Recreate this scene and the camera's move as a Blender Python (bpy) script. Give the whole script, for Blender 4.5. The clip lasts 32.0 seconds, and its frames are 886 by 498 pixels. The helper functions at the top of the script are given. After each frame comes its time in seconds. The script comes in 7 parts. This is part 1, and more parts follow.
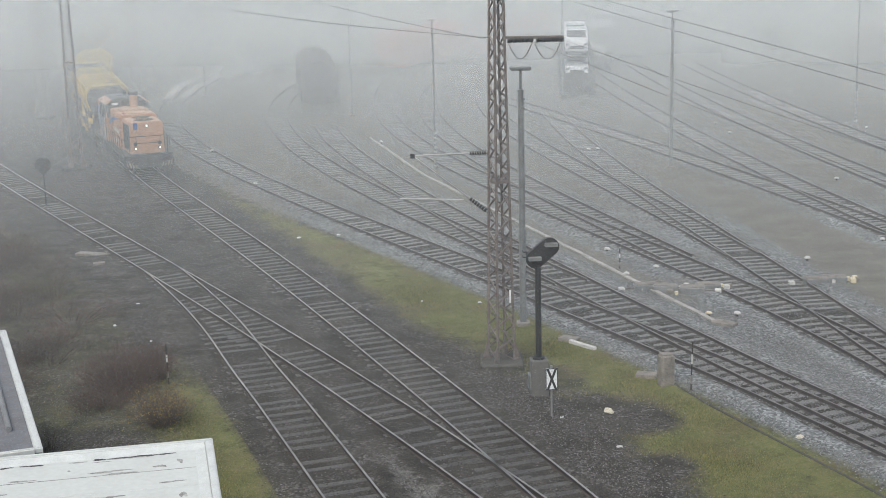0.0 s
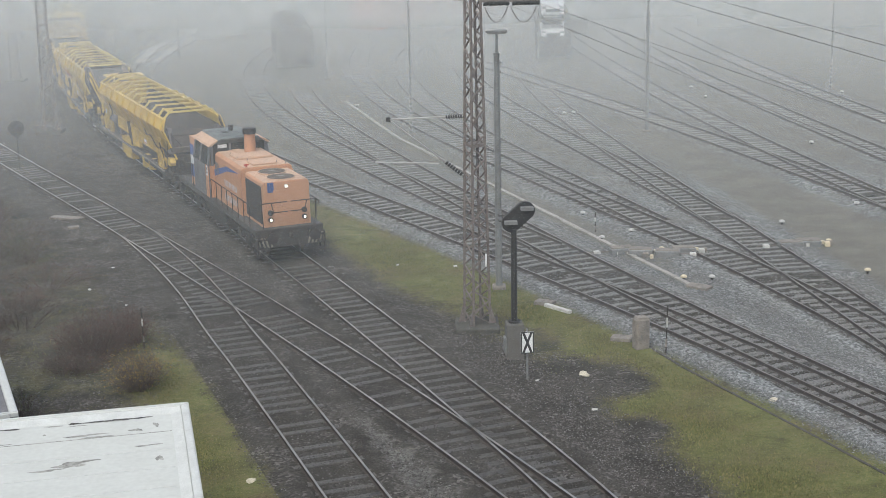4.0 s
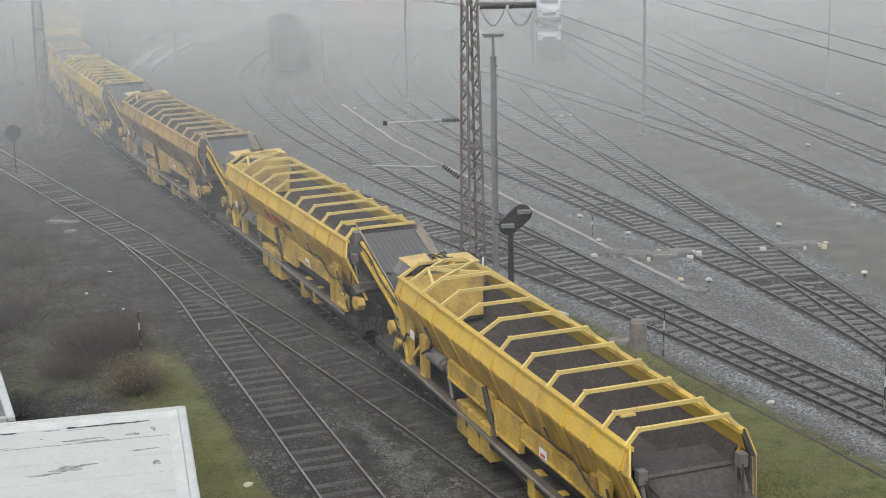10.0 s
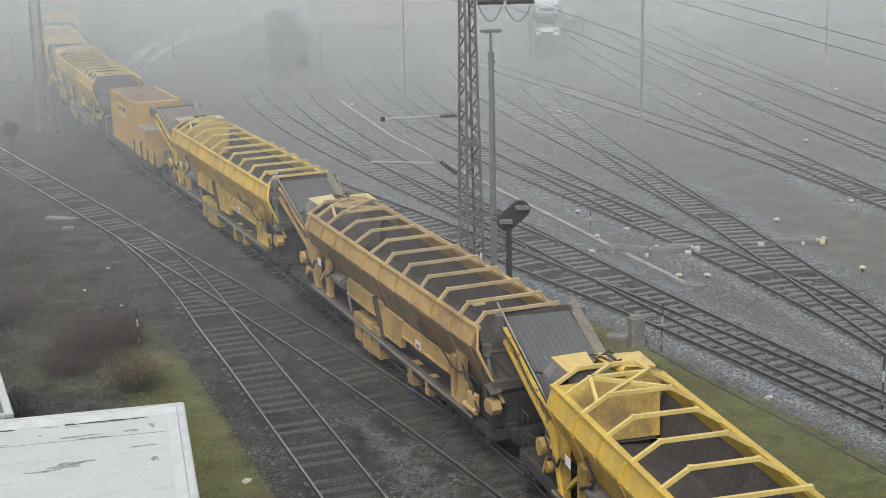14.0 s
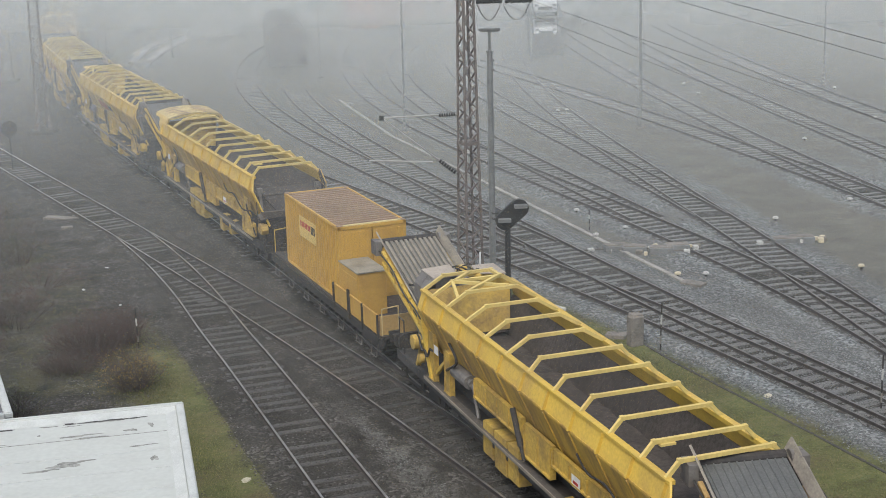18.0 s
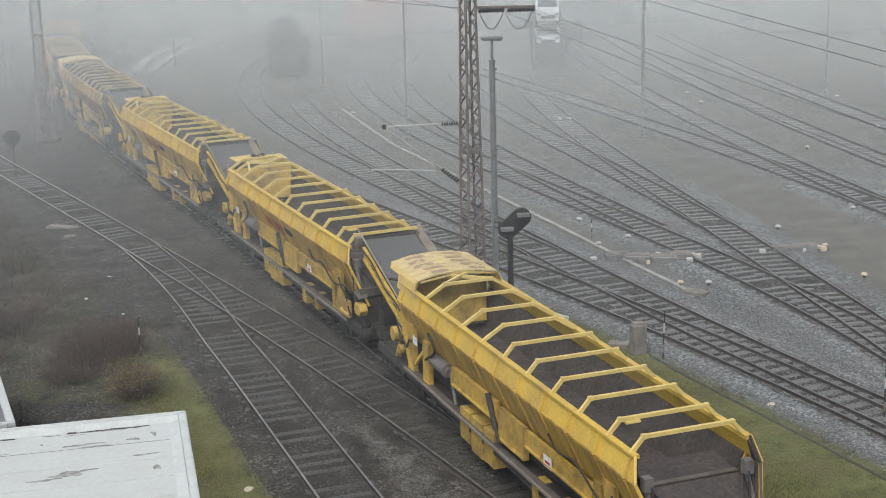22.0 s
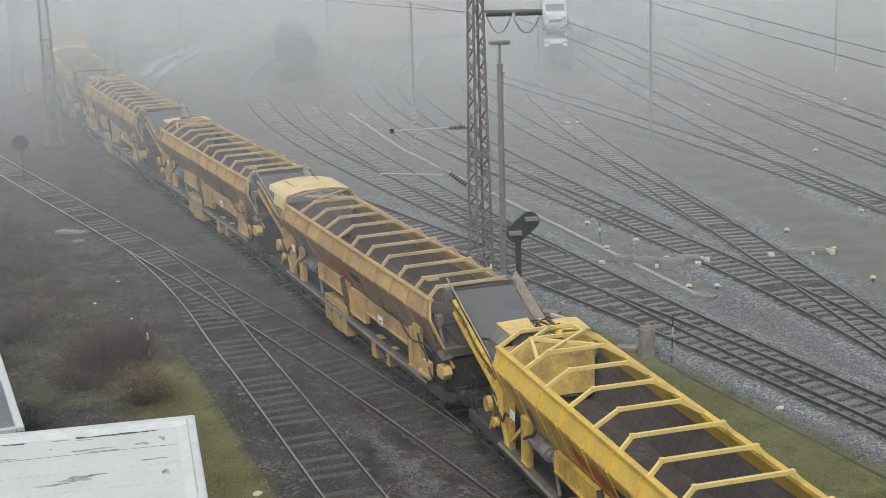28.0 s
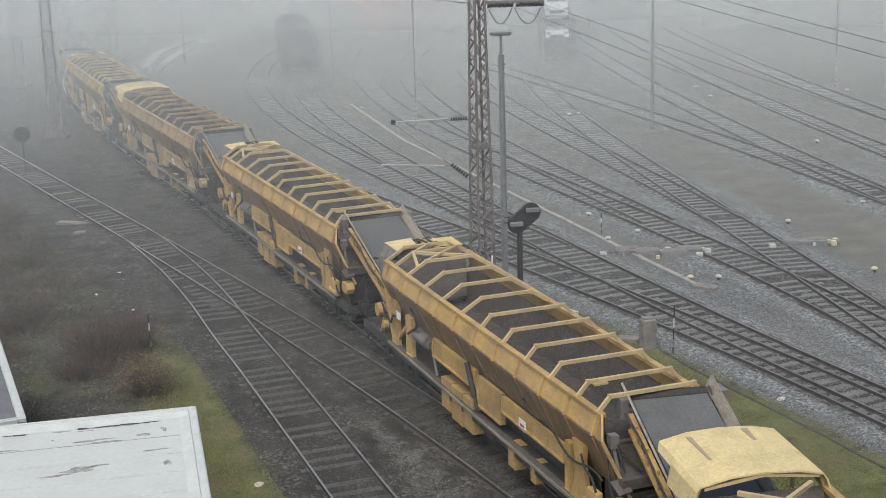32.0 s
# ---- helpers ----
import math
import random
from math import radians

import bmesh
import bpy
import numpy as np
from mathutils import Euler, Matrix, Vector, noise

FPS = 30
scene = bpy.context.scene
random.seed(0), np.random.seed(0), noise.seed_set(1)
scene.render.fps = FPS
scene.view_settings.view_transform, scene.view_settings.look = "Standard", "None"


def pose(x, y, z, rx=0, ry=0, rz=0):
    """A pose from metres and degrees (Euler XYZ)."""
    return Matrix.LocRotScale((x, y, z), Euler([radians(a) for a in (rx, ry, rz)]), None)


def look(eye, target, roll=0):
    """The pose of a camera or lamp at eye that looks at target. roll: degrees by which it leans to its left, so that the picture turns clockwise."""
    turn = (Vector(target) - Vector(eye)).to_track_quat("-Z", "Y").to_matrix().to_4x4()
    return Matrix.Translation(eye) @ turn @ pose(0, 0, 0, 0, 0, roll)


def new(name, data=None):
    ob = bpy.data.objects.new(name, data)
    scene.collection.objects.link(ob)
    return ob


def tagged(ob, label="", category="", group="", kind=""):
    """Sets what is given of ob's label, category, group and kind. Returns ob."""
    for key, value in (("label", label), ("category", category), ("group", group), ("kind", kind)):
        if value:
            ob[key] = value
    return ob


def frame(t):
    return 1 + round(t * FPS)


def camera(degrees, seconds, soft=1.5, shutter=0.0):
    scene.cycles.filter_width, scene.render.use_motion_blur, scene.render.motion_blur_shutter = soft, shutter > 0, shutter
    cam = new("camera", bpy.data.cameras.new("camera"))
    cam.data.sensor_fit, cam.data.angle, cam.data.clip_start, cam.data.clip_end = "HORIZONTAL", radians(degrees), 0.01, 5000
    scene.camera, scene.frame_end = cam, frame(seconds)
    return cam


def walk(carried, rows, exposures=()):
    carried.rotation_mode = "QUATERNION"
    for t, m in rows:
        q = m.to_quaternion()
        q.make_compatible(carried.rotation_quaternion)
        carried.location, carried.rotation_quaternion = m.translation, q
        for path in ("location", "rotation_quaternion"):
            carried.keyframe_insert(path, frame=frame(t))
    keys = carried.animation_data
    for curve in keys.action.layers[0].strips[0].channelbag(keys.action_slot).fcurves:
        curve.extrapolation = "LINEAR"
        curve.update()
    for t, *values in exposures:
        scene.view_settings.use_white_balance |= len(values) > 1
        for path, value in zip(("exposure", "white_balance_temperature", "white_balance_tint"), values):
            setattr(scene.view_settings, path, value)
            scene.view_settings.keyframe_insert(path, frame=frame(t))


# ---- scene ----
cam = camera(32.962, 32.0, soft=0.85)
EYE_Z = 15.719
walk(cam, [
    (0, pose(0, 0, EYE_Z, 76.822, 1.355, -0.317)), (0.5, pose(0, 0, EYE_Z, 76.606, 1.285, -0.366)), (1, pose(0, 0, EYE_Z, 75.649, 1.232, -0.791)),
    (1.5, pose(0, 0, EYE_Z, 74.887, 1.258, -1.051)), (2, pose(0, 0, EYE_Z, 74.886, 1.204, -1.240)), (2.5, pose(0, 0, EYE_Z, 75.141, 1.124, -1.265)),
    (3, pose(0, 0, EYE_Z, 75.272, 1.099, -1.280)), (3.5, pose(0, 0, EYE_Z, 75.365, 1.135, -1.200)), (5.5, pose(0, 0, EYE_Z, 75.478, 1.166, -1.365)),
    (6, pose(0, 0, EYE_Z, 75.533, 1.125, -1.396)), (6.5, pose(0, 0, EYE_Z, 75.526, 1.133, -1.330)), (7, pose(0, 0, EYE_Z, 75.504, 1.162, -1.348)),
    (7.5, pose(0, 0, EYE_Z, 75.464, 1.147, -1.400)), (8, pose(0, 0, EYE_Z, 75.493, 1.144, -1.433)), (8.5, pose(0, 0, EYE_Z, 75.453, 1.176, -1.407)),
    (9, pose(0, 0, EYE_Z, 75.419, 1.157, -1.473)), (9.5, pose(0, 0, EYE_Z, 75.455, 1.203, -1.403)), (10, pose(0, 0, EYE_Z, 75.540, 1.216, -1.354)),
    (10.5, pose(0, 0, EYE_Z, 75.612, 1.225, -1.388)), (11, pose(0, 0, EYE_Z, 75.508, 1.219, -1.398)), (11.5, pose(0, 0, EYE_Z, 75.461, 1.227, -1.439)),
    (12, pose(0, 0, EYE_Z, 75.435, 1.254, -1.423)), (12.5, pose(0, 0, EYE_Z, 75.414, 1.211, -1.420)), (13, pose(0, 0, EYE_Z, 75.365, 1.249, -1.443)),
    (13.5, pose(0, 0, EYE_Z, 75.329, 1.310, -1.369)), (14, pose(0, 0, EYE_Z, 75.382, 1.303, -1.450)), (14.5, pose(0, 0, EYE_Z, 75.431, 1.298, -1.430)),
    (16.5, pose(0, 0, EYE_Z, 75.382, 1.397, -1.531)), (17, pose(0, 0, EYE_Z, 75.410, 1.397, -1.487)), (17.5, pose(0, 0, EYE_Z, 75.360, 1.347, -1.518)),
    (18, pose(0, 0, EYE_Z, 75.340, 1.396, -1.518)), (18.5, pose(0, 0, EYE_Z, 75.271, 1.445, -1.525)), (19, pose(0, 0, EYE_Z, 75.209, 1.394, -1.570)),
    (19.5, pose(0, 0, EYE_Z, 75.093, 1.448, -1.600)), (20, pose(0, 0, EYE_Z, 75.028, 1.433, -1.609)), (20.5, pose(0, 0, EYE_Z, 74.955, 1.501, -1.532)),
    (21, pose(0, 0, EYE_Z, 75.062, 1.481, -1.520)), (21.5, pose(0, 0, EYE_Z, 75.233, 1.437, -1.460)), (22, pose(0, 0, EYE_Z, 75.677, 1.452, -1.430)),
    (22.5, pose(0, 0, EYE_Z, 76.254, 1.483, -1.405)), (23, pose(0, 0, EYE_Z, 76.322, 1.493, -1.384)), (23.5, pose(0, 0, EYE_Z, 76.391, 1.483, -1.337)),
    (24, pose(0, 0, EYE_Z, 76.353, 1.472, -1.341)), (24.5, pose(0, 0, EYE_Z, 76.301, 1.535, -1.224)), (25, pose(0, 0, EYE_Z, 76.292, 1.541, -1.216)),
    (25.5, pose(0, 0, EYE_Z, 76.259, 1.553, -1.183)), (27.5, pose(0, 0, EYE_Z, 75.954, 1.656, -1.151)), (28, pose(0, 0, EYE_Z, 75.840, 1.643, -1.158)),
    (28.5, pose(0, 0, EYE_Z, 75.710, 1.678, -1.220)), (29, pose(0, 0, EYE_Z, 75.568, 1.711, -1.221)), (29.5, pose(0, 0, EYE_Z, 75.488, 1.665, -1.240)),
    (30, pose(0, 0, EYE_Z, 75.444, 1.601, -1.241)), (30.5, pose(0, 0, EYE_Z, 75.400, 1.651, -1.227)), (31, pose(0, 0, EYE_Z, 75.335, 1.653, -1.186)),
    (31.5, pose(0, 0, EYE_Z, 75.378, 1.721, -1.159)), (32, pose(0, 0, EYE_Z, 75.500, 1.668, -1.111)),
], exposures=((0, 0.91), (3, 0.90), (6, 0.86), (9, 0.82), (12, 0.79), (32, 0.78)))

# ---- light ----
scene.cycles.transparent_max_bounces = 40
world = bpy.data.worlds.new("sky")
scene.world = world
world.use_nodes = True
wn = world.node_tree
sky = wn.nodes.new("ShaderNodeTexSky")
sky.sky_type = "NISHITA"
sky.sun_disc = False
sky.sun_elevation = radians(58)
sky.sun_rotation = radians(200)
sky.air_density, sky.dust_density, sky.ozone_density = 1.0, 3.5, 1.5
wn.nodes["Background"].inputs["Strength"].default_value = 0.10
wn.links.new(sky.outputs[0], wn.nodes["Background"].inputs["Color"])
sun = new("sun", bpy.data.lights.new("sun", "SUN"))
sun.data.energy, sun.data.angle, sun.data.color = 1.1, radians(40), (0.96, 1.0, 0.93)
sun.matrix_world = look((-20, -40, 80), (0, 10, 0))

# ---- materials ----
def mat(name, base, rough=0.7, metal=0.0, spots=None, amount=0.5, scale=3.0, grain=0.15, grain_scale=40.0,
        bump=0.0, bump_scale=60.0, wet=0.0, emit=0.0, streak=None):
    """A worn surface: base colour, a second colour in patches, fine grain and relief."""
    m = bpy.data.materials.new(name)
    m.use_nodes = True
    nt = m.node_tree
    n, l = nt.nodes, nt.links
    bsdf = n["Principled BSDF"]
    co = n.new("ShaderNodeTexCoord")
    pos = co.outputs["Object"]
    info = n.new("ShaderNodeObjectInfo")
    shift = n.new("ShaderNodeVectorMath")
    shift.operation = "ADD"
    mul = n.new("ShaderNodeMath")
    mul.operation = "MULTIPLY"
    mul.inputs[1].default_value = 37.0
    l.new(info.outputs["Random"], mul.inputs[0])
    l.new(pos, shift.inputs[0])
    l.new(mul.outputs[0], shift.inputs[1])
    big = n.new("ShaderNodeTexNoise")
    big.inputs["Scale"].default_value = scale
    big.inputs["Detail"].default_value = 6.0
    big.inputs["Roughness"].default_value = 0.65
    l.new(shift.outputs[0], big.inputs["Vector"])
    if streak:                       # marks run along one axis
        run = n.new("ShaderNodeVectorMath")
        run.operation = "MULTIPLY"
        run.inputs[1].default_value = streak
        l.new(shift.outputs[0], run.inputs[0])
        l.new(run.outputs[0], big.inputs["Vector"])
    ramp = n.new("ShaderNodeValToRGB")
    ramp.color_ramp.elements[0].position = 0.42
    ramp.color_ramp.elements[1].position = 0.68
    l.new(big.outputs["Fac"], ramp.inputs["Fac"])
    fac = n.new("ShaderNodeMath")
    fac.operation = "MULTIPLY"
    fac.inputs[1].default_value = amount
    l.new(ramp.outputs["Color"], fac.inputs[0])
    mix = n.new("ShaderNodeMix")
    mix.data_type = "RGBA"
    mix.inputs["A"].default_value = (*base, 1)
    mix.inputs["B"].default_value = (*(spots or [c * 0.55 for c in base]), 1)
    l.new(fac.outputs[0], mix.inputs["Factor"])
    fine = n.new("ShaderNodeTexNoise")
    fine.inputs["Scale"].default_value = grain_scale
    fine.inputs["Detail"].default_value = 3.0
    l.new(shift.outputs[0], fine.inputs["Vector"])
    mr = n.new("ShaderNodeMapRange")
    mr.inputs["From Min"].default_value, mr.inputs["From Max"].default_value = 0.25, 0.75
    mr.inputs["To Min"].default_value, mr.inputs["To Max"].default_value = 1 - grain, 1 + grain
    l.new(fine.outputs["Fac"], mr.inputs["Value"])
    sc = n.new("ShaderNodeVectorMath")
    sc.operation = "SCALE"
    l.new(mix.outputs["Result"], sc.inputs[0])
    l.new(mr.outputs["Result"], sc.inputs["Scale"])
    l.new(sc.outputs[0], bsdf.inputs["Base Color"])
    bsdf.inputs["Roughness"].default_value = rough
    bsdf.inputs["Metallic"].default_value = metal
    if wet:
        rr = n.new("ShaderNodeMapRange")
        rr.inputs["To Min"].default_value, rr.inputs["To Max"].default_value = rough, max(0.12, rough - wet)
        l.new(ramp.outputs["Color"], rr.inputs["Value"])
        l.new(rr.outputs["Result"], bsdf.inputs["Roughness"])
    if bump:
        b = n.new("ShaderNodeBump")
        b.inputs["Strength"].default_value = bump
        b.inputs["Distance"].default_value = 0.03
        bt = n.new("ShaderNodeTexNoise")
        bt.inputs["Scale"].default_value = bump_scale
        bt.inputs["Detail"].default_value = 4.0
        l.new(shift.outputs[0], bt.inputs["Vector"])
        l.new(bt.outputs["Fac"], b.inputs["Height"])
        l.new(b.outputs["Normal"], bsdf.inputs["Normal"])
    if emit:
        bsdf.inputs["Emission Color"].default_value = (1.0, 0.86, 0.6, 1)
        bsdf.inputs["Emission Strength"].default_value = emit
    return m


RAIL_TOP = mat("polished_rail", (0.44, 0.42, 0.40), 0.32, 0.8, (0.21, 0.17, 0.14), 0.5, 1.2)
RAIL_WORN = mat("dull_rail_head", (0.22, 0.205, 0.19), 0.5, 0.5, (0.09, 0.075, 0.065), 0.7, 0.8)
RAIL_SIDE = mat("rusty_rail", (0.06, 0.05, 0.044), 0.8, 0.0, (0.032, 0.026, 0.022), 0.6, 4.0)
SLEEPER = mat("wet_old_sleeper", (0.078, 0.073, 0.064), 0.5, 0, (0.034, 0.03, 0.027), 0.9, 1.6, 0.45, 14, 0.5, 22, 0.2)
SLEEPER_PALE = mat("wet_grey_sleeper", (0.155, 0.15, 0.14), 0.5, 0, (0.065, 0.061, 0.056), 0.9, 1.8, 0.45, 14, 0.5, 22, 0.2)
YELLOW = mat("yellow_paint", (0.61, 0.41, 0.072), 0.48, 0, (0.40, 0.26, 0.08), 0.7, 0.9, 0.12, 14, 0.05, 20)
# grime on lower parts; on the end wall the darker tone stands for shade
YELLOW_GRIMY_SHADED = mat("grimy_shaded_yellow_paint", (0.53, 0.35, 0.07), 0.6, 0, (0.19, 0.125, 0.06), 0.9, 1.1, 0.2, 12, 0.08, 20)
YELLOW_DUST = mat("dusty_yellow_paint", (0.47, 0.305, 0.112), 0.65, 0, (0.25, 0.165, 0.085), 0.85, 0.8, 0.16, 12, 0.05, 20)
TAN = mat("tan_dirty_paint", (0.39, 0.275, 0.145), 0.7, 0, (0.21, 0.15, 0.10), 0.85, 0.7, 0.18, 12, 0.05, 20)
WALL_CLEAN = mat("rain_streaked_yellow", (0.58, 0.375, 0.075), 0.55, 0, (0.26, 0.16, 0.07), 0.9, 1.2, 0.12, 14, 0.05, 20, streak=(2.2, 1.0, 0.45))
WALL_DIRTY = mat("rain_streaked_tan", (0.285, 0.185, 0.095), 0.68, 0, (0.14, 0.097, 0.066), 0.95, 1.2, 0.15, 12, 0.05, 20, streak=(2.2, 1.0, 0.45))
DECK = mat("trodden_steel_deck", (0.11, 0.095, 0.08), 0.75, 0.1, (0.055, 0.045, 0.038), 0.8, 1.6, 0.25, 16)
BOARD = mat("weathered_side_board", (0.27, 0.235, 0.185), 0.75, 0, (0.15, 0.13, 0.105), 0.8, 1.5, 0.2, 14, streak=(0.5, 2.0, 2.0))
BOW_DUSTY = mat("weathered_bow_paint", (0.50, 0.375, 0.20), 0.65, 0, (0.34, 0.25, 0.14), 0.7, 1.2, 0.1, 14)
BOW = mat("dusty_bow_paint", (0.66, 0.505, 0.17), 0.6, 0, (0.48, 0.35, 0.13), 0.6, 1.2, 0.1, 14)
RAIL_GREY = mat("grey_brown_rail", (0.085, 0.076, 0.069), 0.75, 0.0, (0.05, 0.043, 0.039), 0.6, 4.0)
# dark tone standing for the shade inside the fan openings
FAN_WELL = mat("shaded_fan_well", (0.135, 0.11, 0.088), 0.8, 0, (0.06, 0.048, 0.04), 0.8, 3.0)
DULL_MARK = mat("worn_white_mark", (0.52, 0.46, 0.42), 0.6, 0, (0.45, 0.25, 0.16), 0.6, 5.0)
YELLOWS = {"clean": YELLOW, "dusty": YELLOW_DUST, "tan": TAN}
CREAM = mat("sun_bleached_cover", (0.62, 0.49, 0.24), 0.7, 0, (0.43, 0.33, 0.18), 0.7, 1.3, 0.15, 16)
COVER_YELLOW = mat("yellow_cover", (0.66, 0.47, 0.16), 0.6, 0, (0.34, 0.24, 0.13), 0.6, 1.6, 0.12, 16)
SPOIL = mat("dark_spoil", (0.054, 0.046, 0.041), 0.85, 0, (0.095, 0.079, 0.07), 0.6, 0.8, 0.35, 9, 0.8, 12)
RUBBER = mat("grey_rubber_belt", (0.122, 0.122, 0.114), 0.6, 0, (0.072, 0.071, 0.066), 0.7, 2.2, 0.2, 22, 0.15, 30, 0.25)
STEEL = mat("dirty_grey_steel", (0.20, 0.185, 0.17), 0.6, 0.2, (0.09, 0.07, 0.06), 0.8, 2.5, 0.2, 20)
DARK = mat("dark_grime_and_shade", (0.032, 0.029, 0.027), 0.75, 0, (0.06, 0.048, 0.04), 0.7, 2.5, 0.3, 14)
# oily frames; under wagons and behind panels the tone stands for shade
GRIME_SHADE = mat("oily_shaded_frame", (0.06, 0.056, 0.052), 0.7, 0, (0.03, 0.027, 0.025), 0.7, 2.0, 0.25, 12)
ORANGE = mat("orange_paint", (0.50, 0.255, 0.14), 0.55, 0, (0.36, 0.175, 0.095), 0.5, 1.0, 0.1, 12)
# paler, duller orange for the upper faces
ORANGE_TOP = mat("pale_orange_top", (0.53, 0.345, 0.23), 0.6, 0, (0.39, 0.25, 0.17), 0.6, 0.9, 0.08, 10)
GREY_PAINT = mat("grey_paint", (0.15, 0.15, 0.155), 0.6, 0, (0.09, 0.085, 0.085), 0.6, 1.8, 0.15, 15)
ROOF_GREY = mat("grey_cab_roof", (0.13, 0.145, 0.14), 0.55, 0, (0.05, 0.05, 0.048), 0.85, 0.9, 0.15, 14)
BLUE = mat("blue_paint", (0.06, 0.11, 0.28), 0.5)
WHITE = mat("white_paint", (0.75, 0.75, 0.73), 0.6, 0, (0.45, 0.44, 0.42), 0.5, 4.0)
FADED_RED = mat("faded_red_mark", (0.36, 0.075, 0.035), 0.6, 0, (0.42, 0.20, 0.07), 0.5, 3.0)
COVER_DIRT = mat("cover_dirt", (0.36, 0.27, 0.18), 0.8, 0, (0.27, 0.19, 0.12), 0.7, 4.0)
CHEST_LID = mat("dirty_chest_lid", (0.30, 0.27, 0.21), 0.6, 0, (0.17, 0.145, 0.11), 0.8, 1.6)
SIGN_YELLOW = mat("pale_yellow_sign", (0.70, 0.50, 0.17), 0.6, 0, (0.55, 0.38, 0.12), 0.5, 3.0)
HOOD_LID = mat("dusty_grey_lid", (0.40, 0.34, 0.28), 0.7, 0, (0.26, 0.22, 0.18), 0.7, 2.0)
VAN = mat("white_van_paint", (0.80, 0.80, 0.80), 0.4)
RED = mat("red_paint", (0.45, 0.05, 0.035), 0.55)
BLACK = mat("black_paint", (0.025, 0.025, 0.025), 0.6)
LAMP = mat("lit_lamp", (1, 0.9, 0.75), 0.4, emit=2.5)
GLASS_DARK = mat("dark_window_glass", (0.045, 0.05, 0.05), 0.1)
LATTICE = mat("weathered_lattice_steel", (0.19, 0.165, 0.152), 0.75, 0.1, (0.115, 0.085, 0.072), 0.8, 3.0, 0.2, 20)
POLE = mat("galvanised_pole", (0.20, 0.205, 0.20), 0.6, 0.2, (0.13, 0.12, 0.11), 0.6, 3.0)
ARM_METAL = mat("bare_arm_metal", (0.36, 0.35, 0.33), 0.5, 0.4, (0.22, 0.21, 0.2), 0.6, 3.0)
CONCRETE = mat("old_concrete", (0.23, 0.205, 0.175), 0.85, 0, (0.11, 0.10, 0.09), 0.8, 3.0, 0.2, 25, 0.3, 30)
MOSSY = mat("dark_mossy_concrete", (0.075, 0.072, 0.062), 0.9, 0, (0.045, 0.046, 0.036), 0.8, 3.0, 0.2, 25, 0.3, 30)
DULL_WHITE = mat("dull_white", (0.50, 0.49, 0.45), 0.7, 0, (0.3, 0.29, 0.26), 0.6, 5.0)
ROOFING = mat("pale_roof_sheet", (0.505, 0.515, 0.475), 0.6, 0, (0.43, 0.435, 0.395), 0.6, 0.9, 0.06, 8, 0, 10, 0.15)
ROOF_EDGE = mat("white_roof_edge", (0.52, 0.53, 0.50), 0.55, 0, (0.38, 0.385, 0.36), 0.6, 2.0)
STAIN = mat("roof_stain", (0.33, 0.325, 0.29), 0.7, 0, (0.09, 0.085, 0.075), 0.9, 7.0, 0.3, 30)
CONT_TOP = mat("rusty_container_roof", (0.30, 0.205, 0.14), 0.7, 0, (0.20, 0.135, 0.095), 0.6, 0.8, 0.15, 14)
CONT = mat("container_yellow", (0.56, 0.335, 0.07), 0.55, 0, (0.38, 0.22, 0.065), 0.6, 1.0, 0.1, 14)

